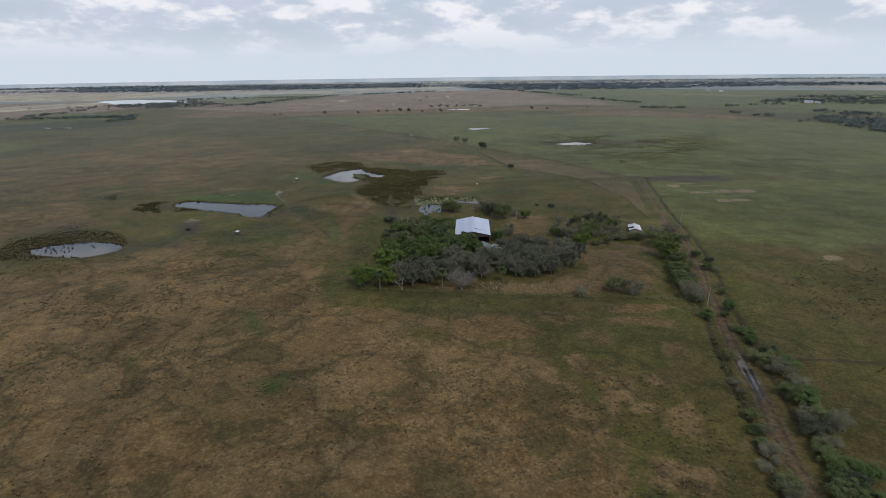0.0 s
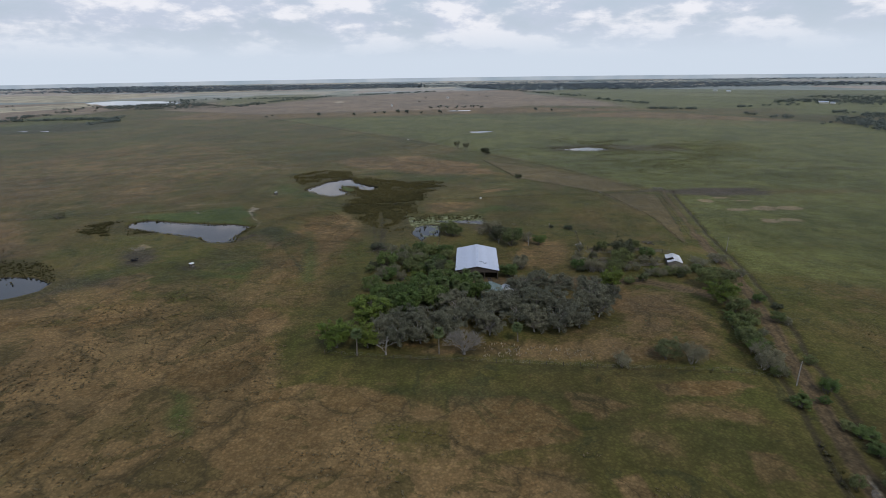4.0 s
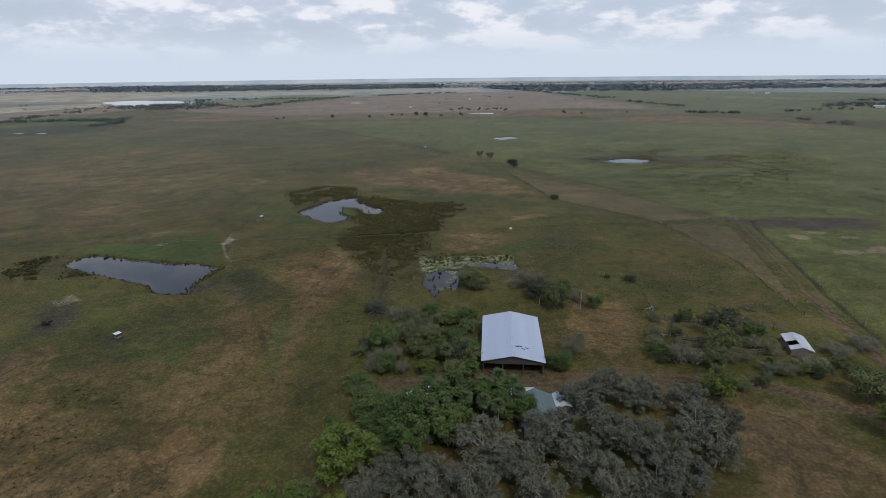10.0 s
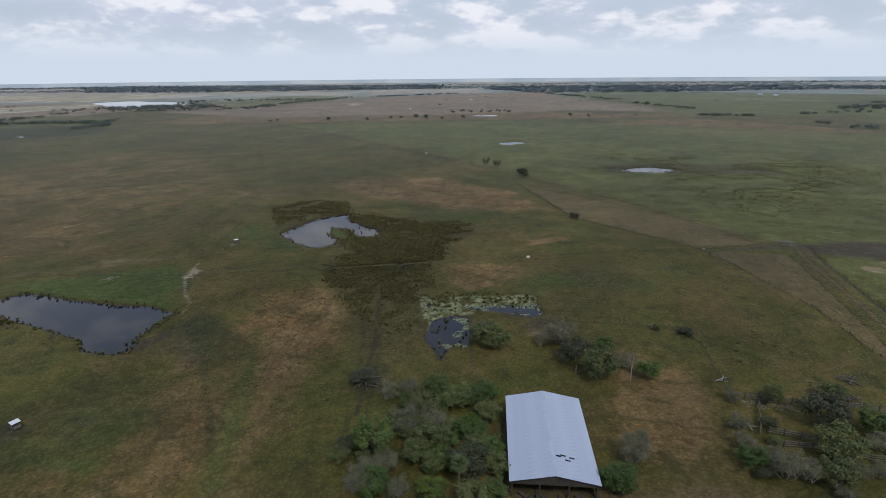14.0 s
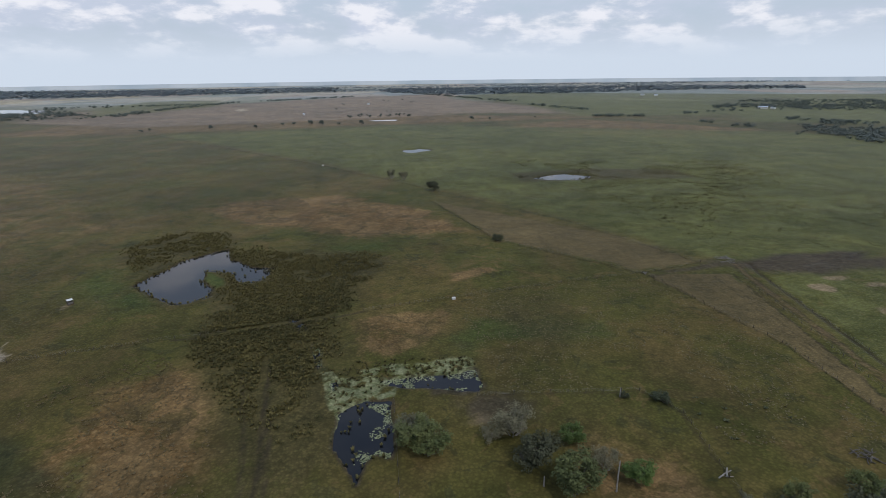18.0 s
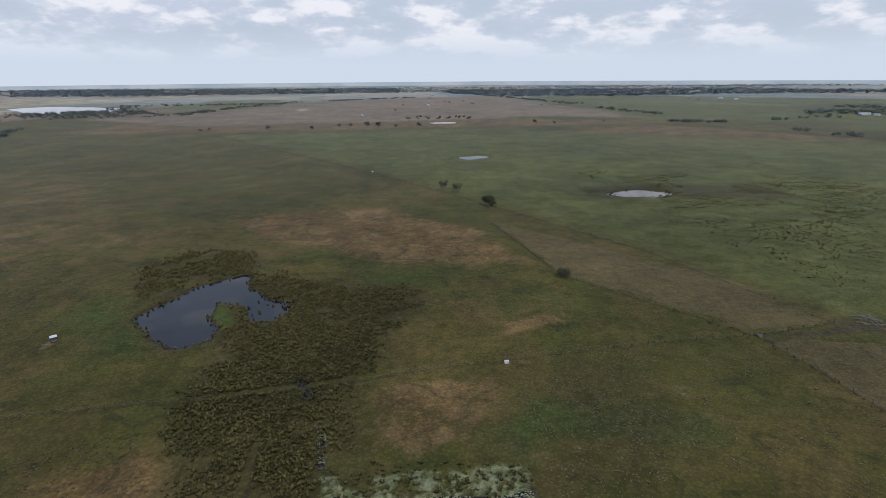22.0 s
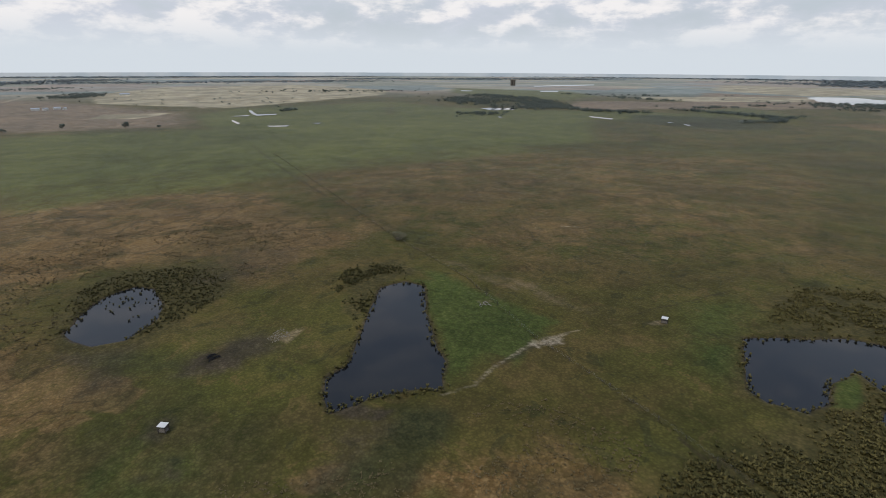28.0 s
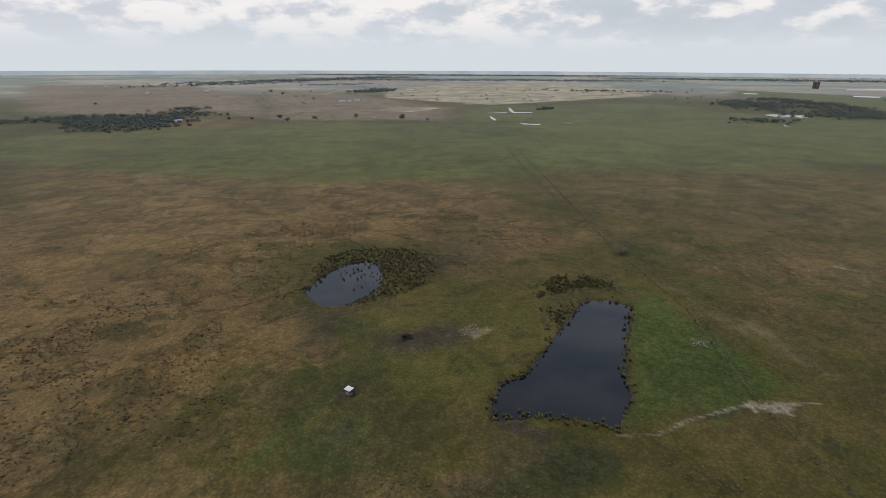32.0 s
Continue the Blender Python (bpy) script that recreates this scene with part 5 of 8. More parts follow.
water_sheet("water", POND_WEST, "dark still pond with a trampled bank")
water_sheet("water", POND_NORTH, "dark still pond with a grassy spit")
water_sheet("water", POND_SOUTH, "blue pond ringed with rush clumps")
water_sheet("water", MARSH_POOL + MARSH_ARM + MARSH_SHALLOW + MARSH_DITCH + MARSH_GAP + MARSH_SLOT, "shallow marsh pool edged with pale algae")
for shape in WATERS[9:]:
    water_sheet("water", shape, "shallow far pool that mirrors the sky", 6.0)

# ---- puddles in the ruts of the road ----


def puddle(seed, line, wide):
    """A long thin sheet of rain water in a wheel rut, with a wavering edge."""
    r = random.Random(seed)
    v, left, right = [], [], []
    for (ax, ay), (bx, by) in zip(line, line[1:]):
        n = max(3, int(math.hypot(bx - ax, by - ay) / 0.7))
        for k in range(n + 1):
            u = k / n
            x, y, w = ax + u * (bx - ax), ay + u * (by - ay), wide * r.uniform(0.45, 1.2)
            left.append((x - w, y + r.uniform(-0.1, 0.1)))
            right.append((x + w, y + r.uniform(-0.1, 0.1)))
    rim = left + right[::-1]
    z = max(gz(x, y) for x, y in rim) + 0.01
    return tagged(mesh_object("puddle", [(x, y, z) for x, y in rim], [(i, len(rim) - 1 - i, len(rim) - 2 - i, i + 1) for i in range(len(left) - 1)], WATER), "bright rain water standing in a wheel rut", "puddle", kind="structure")


puddle(1, [(62.8, 98.6), (61.2, 92.7), (59.7, 86.6)], 0.3)
puddle(2, [(63.8, 98.0), (62.3, 92.7), (61.0, 88.0)], 0.24)
puddle(3, [(72.9, 140.1), (71.2, 135.3)], 0.3)

# ---- builders ----


def part(name, bm, material, parent, label=""):
    """Links a bmesh, or a ready mesh, as one mesh object under a thing."""
    if isinstance(bm, bmesh.types.BMesh):
        me = bpy.data.meshes.new(name)
        bm.to_mesh(me)
        bm.free()
        me.materials.append(material)
    else:
        me = bm
    ob = new(name, me)
    ob.parent = parent
    return tagged(ob, label)


def thing(name, label, category, group="", at=(0, 0, 0), turn=0.0):
    ob = new(name)
    ob.empty_display_size = 0.3
    ob.matrix_world = pose(*at, 0, 0, turn)
    return tagged(ob, label, category, group)


def box(bm, x, y, z, dx, dy, dz, m=None):
    """A box round the centre x, y, z."""
    r = bmesh.ops.create_cube(bm, size=1.0, matrix=(m or Matrix()) @ Matrix.Translation((x, y, z)) @ Matrix.Diagonal((dx, dy, dz, 1)))
    return r["verts"]


def tube(verts, faces, points, radii, sides=5):
    """Appends a tapered limb along the points."""
    first = len(verts)
    for i, (p, r) in enumerate(zip(points, radii)):
        p = Vector(p)
        q = Vector(points[min(i + 1, len(points) - 1)]) - Vector(points[max(i - 1, 0)])
        q = q.normalized() if q.length > 1e-6 else Vector((0, 0, 1))
        a = q.orthogonal().normalized()
        b = q.cross(a)
        for k in range(sides):
            w = 2 * math.pi * k / sides
            verts.append(tuple(p + r * (math.cos(w) * a + math.sin(w) * b)))
    for i in range(len(points) - 1):
        for k in range(sides):
            u, v = first + i * sides + k, first + i * sides + (k + 1) % sides
            faces.append((u, v, v + sides, u + sides))
    faces.append(tuple(first + (len(points) - 1) * sides + k for k in range(sides)))


def raw_mesh(name, verts, faces, material):
    me = bpy.data.meshes.new(name)
    me.from_pydata(verts, [], faces)
    me.materials.append(material)
    me.update()
    return me


def leaf_mesh(name, centres, normals, size, material, rng, jitter=0.5, long=1.5):
    """A cloud of small folded leaf sprays, each a quad of its own."""
    n = len(centres)
    d = normals + jitter * rng.normal(size=(n, 3))
    d /= np.linalg.norm(d, axis=1, keepdims=True) + 1e-9
    a = np.cross(d, rng.normal(size=(n, 3)))
    a /= np.linalg.norm(a, axis=1, keepdims=True) + 1e-9
    b = np.cross(d, a)
    s = (size * rng.uniform(0.6, 1.4, n))[:, None]
    quad = np.stack([centres - a * s * long * 0.5, centres - b * s * 0.45 + d * s * 0.12, centres + a * s * long * 0.5, centres + b * s * 0.45 + d * s * 0.12], 1)
    me = bpy.data.meshes.new(name)
    me.vertices.add(4 * n)
    me.vertices.foreach_set("co", quad.ravel())
    me.loops.add(4 * n)
    me.loops.foreach_set("vertex_index", np.arange(4 * n))
    me.polygons.add(n)
    me.polygons.foreach_set("loop_start", np.arange(0, 4 * n, 4))
    me.update(calc_edges=True)
    me.materials.append(material)
    return me


def crown_points(rng, tips, count, spread, flat=0.8):
    """Leaf places in clumps round the given tips; each leaf looks out of its clump."""
    tips = np.asarray(tips)
    pick = rng.integers(0, len(tips), count)
    off = rng.normal(size=(count, 3))
    off /= np.linalg.norm(off, axis=1, keepdims=True)
    r = rng.uniform(0.35, 1.0, count) ** 0.5
    size = (spread * rng.uniform(0.65, 1.25, len(tips)))[pick]
    place = tips[pick] + off * (r * size)[:, None] * np.array([1, 1, flat])
    look_out = off * 0.7 + np.array([0, 0, 0.6])
    return place, look_out


def tree_parts(seed, height, radius, trunk_r, clumps, leaves, leaf, clump_size, low=0.3, flat=0.75, bare=False, stems=1):
    """Meshes of one unit tree: trunk with limbs, crown."""
    rng = np.random.default_rng(seed)
    verts, faces, tips = [], [], []
    crown_low = low * height
    mid = Vector((0, 0, (crown_low + height) / 2))
    for s in range(stems):
        lean = rng.normal(size=2) * (0.12 if stems == 1 else 0.3) * radius
        fork = Vector((lean[0], lean[1], crown_low + 0.12 * height))
        foot = Vector((lean[0] * 0.3, lean[1] * 0.3, -0.25))
        tube(verts, faces, [foot, foot.lerp(fork, 0.1) + Vector((0, 0, 0.15)), foot.lerp(fork, 0.5), fork], [trunk_r * 1.5, trunk_r * 1.05, trunk_r * 0.9, trunk_r * 0.75], 7)
        for k in range(max(3, clumps // stems // 3)):
            w = 2.4 * k + rng.uniform(-0.5, 0.5)
            out_r = radius * rng.uniform(0.35, 0.75)
            top = Vector((math.cos(w) * out_r, math.sin(w) * out_r, mid.z + (height - mid.z) * rng.uniform(-0.35, 0.75)))
            bend = fork.lerp(top, 0.5) + Vector(rng.normal(size=3)) * 0.12 * radius
            tube(verts, faces, [fork, bend, top], [trunk_r * 0.5, trunk_r * 0.3, trunk_r * 0.08], 4)
            tips.append(tuple(top))
            for _ in range(2):
                e = top + Vector(rng.normal(size=3)) * 0.14 * radius
                tube(verts, faces, [bend.lerp(top, 0.6), e], [trunk_r * 0.2, trunk_r * 0.05], 3)
                tips.append(tuple(e))
    lumps = rng.uniform(0, 6.28, 6)
    for k in range(max(0, clumps - len(tips))):
        # evenly over the crown's dome, in and out with its lobes
        up = rng.uniform(-0.45, 1.0)
        w = 2.39996 * k + rng.uniform(-0.4, 0.4)
        ring = math.sqrt(max(0.0, 1 - up * up))
        lobe = 0.88 + 0.09 * math.sin(3 * w + lumps[0]) * math.cos(4 * up + lumps[1]) + 0.08 * math.sin(7 * w + lumps[2])
        s = lobe * rng.uniform(0.8, 1.0)
        tips.append((math.cos(w) * ring * radius * s, math.sin(w) * ring * radius * s, mid.z + up * (height - crown_low) / 2 * s))
    lift = np.array(tips)
    lift[:, 2] = np.clip(lift[:, 2], crown_low, height - 0.25 * clump_size)
    place, out = crown_points(rng, lift, leaves, clump_size, flat)
    place += rng.normal(size=place.shape) * 0.16 * clump_size
    place[:, 2] = np.maximum(place[:, 2], 0.12)
    return verts, faces, place, out, rng


def make_tree(name, label, category, group, kind, seed, height=8.0, radius=4.0, trunk_r=0.22, clumps=34, leaves=2600, leaf=0.34, clump_size=1.1, low=0.3, flat=0.75, stems=1, bark=None):
    ob = thing(name, label, category, group)
    v, f, place, out, rng = tree_parts(seed, height, radius, trunk_r, clumps, leaves, leaf, clump_size, low, flat, stems=stems)
    part("trunk", raw_mesh("trunk", v, f, bark or BARK), None, ob)
    part("crown", leaf_mesh("crown", place, out, leaf, LEAF[kind], rng), None, ob)
    return ob


def branch_out(verts, faces, rng, start, way, length, r, depth):
    end = start + way * length
    bend = start.lerp(end, 0.5) + Vector(rng.normal(size=3)) * length * 0.06
    tube(verts, faces, [start, bend, end], [r, r * 0.8, r * 0.55], 5 if depth > 3 else 3)
    if depth == 0:
        return
    for _ in range(3 if depth > 1 else 4):
        w = (way + Vector(rng.normal(size=3)) * 0.48).normalized()
        w.z = abs(w.z) * 0.8 + 0.1
        branch_out(verts, faces, rng, bend.lerp(end, rng.uniform(0.3, 1.0)), w.normalized(), length * rng.uniform(0.6, 0.85), r * 0.55, depth - 1)


def make_bare(name, label, category, seed, height, depth, r, spread=0.55, stems=5, bark=None):
    ob = thing(name, label, category)
    rng = np.random.default_rng(seed)
    v, f = [], []
    tube(v, f, [(0, 0, -0.2), (0, 0, height * 0.12)], [r * 1.6, r * 1.2], 7)
    root = Vector((0, 0, height * 0.1))
    for k in range(stems):
        a = 2 * math.pi * k / stems + rng.uniform(-0.3, 0.3)
        s = spread * rng.uniform(0.12, 1.2)
        branch_out(v, f, rng, root, Vector((math.cos(a) * s, math.sin(a) * s, 1)).normalized(), height * 0.3, r * 0.6, depth)
    part("trunk", raw_mesh("trunk", v, f, bark or PALEBARK), None, ob)
    return ob


def frond_mesh(seed):
    """A fan leaf on its stalk, pointing along x."""
    rng = np.random.default_rng(seed)
    v, f = [], []
    hub = Vector((0.55, 0, 0))
    tube(v, f, [(0, 0, 0), hub], [0.03, 0.02], 3)
    for j in range(9):
        w = radians(-76 + 19 * j)
        tip = hub + Vector((math.cos(w), math.sin(w), 0)) * rng.uniform(0.75, 1.05) + Vector((0, 0, -0.3))
        mid = hub.lerp(tip, 0.6) + Vector((0, 0, 0.14))
        n = (tip - hub).cross(Vector((0, 0, 1))).normalized() * 0.1
        i = len(v)
        v += [tuple(hub), tuple(mid + n), tuple(tip), tuple(mid - n)]
        f.append((i, i + 1, i + 2, i + 3))
    return raw_mesh("frond", v, f, LEAF["palm"])


FROND = [frond_mesh(k) for k in range(4)]


def make_palm(name, label, seed, height):
    ob = thing(name, label, "palm tree", "cabbage palms")
    rng = np.random.default_rng(seed)
    v, f = [], []
    top = Vector((rng.uniform(-0.2, 0.2), rng.uniform(-0.2, 0.2), height * 0.82))
    tube(v, f, [(0, 0, -0.2), (0, 0, 0.3), top * 0.5, top], [0.2, 0.15, 0.12, 0.15], 8)
    part("trunk", raw_mesh("trunk", v, f, PALMBARK), None, ob)
    for k in range(30):
        a, e = 2.4 * k, 75 - 4.0 * k + rng.uniform(-8, 8)
        leaf = part("frond", FROND[k % len(FROND)], None, ob)
        leaf.matrix_local = Matrix.Translation(top) @ pose(0, 0, 0, 0, 0, math.degrees(a)) @ pose(0, 0, 0, 0, -e, 0) @ Matrix.Scale(rng.uniform(0.9, 1.1), 4)
    return ob


# ---- the grove, hedges and lone trees ----
PLANTS = {
    "oak": ("oak_tree", "grey mossy live oak with a dense crown", "tree", "oaks of the grove", "oak", dict(height=7.0, radius=4.2, trunk_r=0.2, clumps=125, leaves=9500, leaf=0.18, clump_size=0.60, low=0.05)),
    "lime": ("green_tree", "round tree in fresh light green leaf", "tree", "fresh green trees", "lime", dict(height=7.5, radius=4.0, trunk_r=0.2, clumps=130, leaves=9000, leaf=0.21, clump_size=0.60, low=0.04)),
    "olive": ("olive_shrub", "olive green bushy tree with thin foliage", "tree", "olive thicket trees", "olive", dict(height=4.5, radius=2.6, trunk_r=0.1, clumps=80, leaves=4200, leaf=0.17, clump_size=0.55, low=0.1, stems=3)),
    "green": ("leafy_tree", "deep green leafy tree of the thicket", "tree", "deep green trees", "green", dict(height=6.0, radius=3.0, trunk_r=0.16, clumps=95, leaves=5600, leaf=0.19, clump_size=0.58, low=0.06, stems=2)),
    "dark": ("dark_shrub", "dense dark green shrub in rough grass", "shrub", "dark shrubs", "dark", dict(height=4.0, radius=2.8, trunk_r=0.1, clumps=80, leaves=4400, leaf=0.17, clump_size=0.55, low=0.05, stems=3)),
    "greybush": ("twiggy_bush", "grey brown twiggy bush with few leaves", "shrub", "twiggy bushes", "greybush", dict(height=3.5, radius=2.4, trunk_r=0.06, clumps=90, leaves=3800, leaf=0.115, clump_size=0.55, low=0.1, stems=5)),
}
SPOTS = {
    "oak": [(-12.7, 151.7, 6.6, 4), (-8.3, 155.6, 7, 4.4), (-3.2, 154.1, 7, 4.5), (2.3, 151, 6.6, 4), (4.4, 161.4, 7.4, 4.8), (8.9, 157.8, 7, 4.5), (11.5, 152, 6.6, 3.8), (15.6, 166, 6.2, 4.6), (21.6, 175, 5.6, 4.8), (19.2, 158.9, 7, 4.5), (24.9, 165.2, 7.4, 4.8), (22.6, 153.6, 6.6, 4.1), (29.4, 162.2, 7, 4.8), (28.4, 153.2, 6.2, 3.9), (32.3, 159.5, 6.6, 4.1), (33.7, 155.5, 6.2, 3.8), (39.1, 165.8, 7, 4.6), (39.9, 161.1, 5.9, 3.4), (40.8, 175.2, 5.4, 4.4), (33, 177.1, 5.4, 4.7), (27.3, 179.6, 5, 4.3), (44.6, 168.7, 5.4, 3.3), (13.7, 163.6, 6, 3.4), (12.7, 167.8, 5.6, 2.9), (-9.2, 147, 5.6, 3.3), (-4.5, 148.5, 5.6, 3.2), (-13.6, 148.2, 5, 2.8)],
    "lime": [(-16.4, 146.8, 6.6, 3.0), (-17.5, 158.3, 8.5, 5.1), (-23.6, 147.2, 7, 3.8), (48.2, 179.7, 6, 3.4), (74.5, 168.7, 6.5, 4.3), (-1.5, 202.9, 3.2, 2.1), (-6.9, 187.4, 3.5, 2.3), (-0.6, 178.2, 3.7, 2.4), (65.6, 192.8, 1.8, 1.2)],
    "olive": [(69.4, 189.9, 2.8, 2.2), (72.9, 188.8, 3, 2.3), (78.1, 191.2, 2.6, 2.2), (64.9, 188.7, 2, 1.5), (79.3, 186.1, 3, 2.2), (54.9, 183.2, 2.2, 1.8), (59.3, 184.8, 2.4, 1.8), (75.5, 179.5, 5.5, 3.8), (80.6, 179, 5.5, 3.6), (-21.8, 152.1, 4, 2.1), (-10.6, 170.7, 5, 2.5), (-12, 174.6, 4.5, 2.2), (-7.5, 168.4, 5, 2.2), (-15.7, 171.3, 4, 2.2), (48.8, 140.1, 4, 3), (74.8, 161.1, 4.5, 3.1), (70.9, 152.3, 4.5, 2.9), (69, 145.5, 4, 2.7), (4.9, 233.3, 4, 3.5), (2.7, 234.2, 5.4, 3.5), (25.3, 220.1, 6, 3.9), (2.1, 206.4, 3.5, 2.3), (-6.5, 199.5, 4.4, 2.8), (-0.7, 185.3, 4.2, 2.7), (-9.6, 195.3, 3.7, 2.4), (-6.7, 193.2, 3.1, 2), (-3.3, 210.1, 4.4, 2.9), (-9.4, 207.9, 4.2, 2.7), (5.9, 179.4, 3.5, 2.2), (-5.2, 210.4, 3.3, 2.1), (56.9, 197.5, 5.6, 3.6), (53.1, 191.5, 4.2, 2.7), (55.4, 213.1, 3.1, 2), (66.2, 213.1, 3.4, 2.2), (49, 200.6, 1.8, 1.1)],
    "green": [(5.7, 173.4, 7.5, 3), (9.3, 171.8, 6.8, 2.9), (2.7, 176.1, 6, 2.6), (11.8, 172.4, 5.5, 2.4), (-11.0, 169.5, 6, 2.8), (-16.1, 173.5, 5, 2.4), (-10.2, 167.5, 8, 3.9), (-6, 171.4, 8, 3.8), (-0.9, 174, 8, 4.1), (-1.7, 165.5, 8, 3.6), (-7.6, 162.7, 7.5, 3.3), (-13.3, 165.5, 6.5, 3.2), (-16.6, 172.1, 5, 2.8), (0.4, 168, 6, 2.4), (20.8, 189.7, 3.8, 2.3), (28.9, 231.4, 3.6, 2.3), (35.2, 220.9, 3.8, 2.4), (20.5, 190.2, 4.4, 2.8), (-16.9, 197.4, 5.6, 3.6), (-19.6, 180.3, 4, 2.6), (2.7, 213.1, 3.2, 2), (2, 181.6, 2, 1.3), (2.6, 196.8, 3.2, 2.1), (67.6, 204.1, 4.3, 2.8), (42.7, 195.1, 3.3, 2.2)],
    "dark": [(21.2, 226.8, 5.7, 3.7), (-0.9, 192.9, 5, 3.3), (-21.4, 197.4, 2.9, 1.9), (60.3, 206.5, 6, 4.1), (50.3, 204.9, 2.3, 1.5), (53.5, 212.3, 2.2, 1.4)],
    "greybush": [(81.5, 196.4, 3, 3.4), (88.5, 199.4, 3, 3.4), (72.2, 190.1, 3, 3), (66.1, 188.7, 2.5, 2.2), (63.1, 189.4, 2.5, 2.2), (45.8, 196.4, 2.5, 2.4), (53.4, 138, 4, 2.8), (38.3, 137.4, 3, 2.2), (24.1, 152.7, 2.5, 1.4), (68.4, 139.6, 3.5, 2.4), (66.4, 135.4, 3.5, 2.1), (68.4, 132.8, 3, 1.9), (69.5, 143.4, 3.5, 2.3), (24.8, 195.9, 3.6, 2.5), (19.6, 234.9, 5.8, 3.8), (31.6, 224.7, 3.4, 2.2), (25.1, 197.1, 4.2, 2.7), (-12.4, 213.8, 3.4, 2.2), (-16.1, 212.5, 3.4, 2.2), (-11.9, 202.1, 4.7, 3), (-11.7, 187.7, 2.9, 1.9), (-17.3, 189.9, 3.5, 2.3), (-1.5, 182.3, 2.3, 1.5), (64.9, 199.7, 3.1, 2), (67.5, 197.1, 3.3, 2.1), (43.5, 199.4, 2.8, 1.8), (45.1, 204.8, 2.8, 1.8), (46.6, 192.9, 4.1, 2.6), (49.5, 192.8, 3.5, 2.3), (47.8, 212.7, 2.5, 1.6)],
}
ROADSIDE = [(68.8, 142.3, 3, 2.6), (68.5, 135.7, 3, 2.5), (66.4, 122.6, 2, 2), (82.1, 156.7, 2.5, 2.1), (73.7, 126.5, 2.5, 1.8), (83.9, 168.3, 2, 1.9), (89.3, 187.3, 2, 2.1), (71.7, 157.1, 2.5, 2.5), (69.8, 148.4, 2.5, 2.4)]
ROAD_BUSHES = [(71.4, 104.3, 2.6, 2.2), (72.1, 98.4, 2.6, 2.2), (68.7, 88.2, 2.4, 2), (67.1, 80.4, 3, 2.4), (64.2, 80.5, 2.6, 2.1), (63.5, 73.7, 2.6, 2.1), (61.3, 72.4, 2.2, 1.8), (59.6, 66.0, 2.4, 2), (60.8, 63.7, 2.6, 2.1), (75.0, 127.8, 1.8, 1.4), (77.2, 137.1, 1.8, 1.4), (70.3, 109.3, 2, 1.7), (71.2, 113.7, 2, 2), (67.5, 100.8, 3, 3), (68.8, 96.3, 3, 2.8), (69.9, 92.1, 2, 2.2), (65.7, 87.7, 3, 2.2), (67.5, 85.3, 3, 2.4), (63.2, 76.6, 3.6, 3), (67.7, 77.6, 3.8, 2.2), (61.1, 69.7, 2.5, 2.2), (61.9, 66.8, 2.6, 2), (64.1, 66.0, 2.4, 1.8), (57.9, 62.4, 3, 2.4), (52.7, 72.1, 2, 2), (49.7, 68.3, 1.6, 1.4), (50.6, 63.9, 2.6, 2.2), (53.3, 77.9, 1.6, 1.3), (87.0, 164.7, 2, 1.6), (83.8, 155.5, 2, 1.5), (69.8, 115.8, 1.6, 1.3), (61.0, 60.7, 2.6, 2.2), (71.0, 123.5, 1.4, 1.2)]
LOW = [(49.9, 240, 1.6, 2), (43.7, 242.3, 1.2, 1), (-167.8, 266.7, 2.6, 2.9), (-22.3, 218.4, 1.8, 3.1), (19.8, 236.3, 3, 2.7), (15.7, 234.3, 2.5, 2.1), (2.6, 237.3, 3.4, 3.3)]
LONE = [(33.1, 438.3, 5.5, 3.6), (13.2, 476.9, 5, 3), (20.2, 471.6, 5, 3), (44.7, 344.1, 2.6, 2.2)]
PALMS = [(8.2, 173.9, 6.6, 1.9), (10.4, 172.3, 6.6, 1.9), (9.6, 175.2, 6.6, 1.9), (7.1, 177.4, 6.6, 1.9), (-18.4, 143.5, 5.5, 1.5), (-0.3, 143.7, 5.5, 1.6), (17.8, 148.9, 3.6, 1.4), (4.4, 175.8, 6, 1.9), (4.2, 170, 6, 1.9), (6.7, 168.7, 6, 1.9), (-2.4, 170, 6.5, 1.8), (-4.7, 168.4, 6, 1.7), (1.2, 170.3, 6.5, 1.8), (-2.8, 189.5, 5, 2)]
BARE = [(5.2, 143.4, 6.4, 3.8)]
SNAG = [(-12, 143.5, 6, 1.7)]

chance = random.Random(7)
STOCK = {}


def stock(kind, n=3):
    if kind not in STOCK:
        name, label, cat, group, leafs, dims = PLANTS[kind]
        STOCK[kind] = [(make_tree(name, label, cat, group, leafs, 100 * len(STOCK) + i, bark=PALEBARK if kind in ("oak", "greybush") else None, **dims), dims) for i in range(n)]
        STOCK[kind + "_free"] = list(range(n))
    return STOCK[kind]


def plant(kind, x, y, h, r):
    """Sets one of the stock trees, or a copy, at its place and size."""
    pool = stock(kind)
    free = STOCK[kind + "_free"]
    i = free[0] if free else chance.randrange(len(pool))
    ob, dims = pool[i]
    turn = chance.uniform(0, 360)
    h = h * chance.uniform(0.9, 1.1)
    if kind == "oak":
        h, r = h * chance.uniform(0.9, 1.08), r * chance.uniform(0.86, 1.0)
    wide = 1.17 * r / (dims["radius"] + 0.45 * dims["clump_size"])
    s = Matrix.Diagonal((wide, wide, h / dims["height"], 1))
    m = pose(x, y, gz(x, y) - 0.05, 0, 0, turn) @ s
    if free:
        free.pop(0)
        ob.matrix_world = m
        STOCK.setdefault("later", []).append((ob, m))
        return ob
    ob2 = copy_thing(ob, Matrix())
    ob2.matrix_basis = m
    return ob2


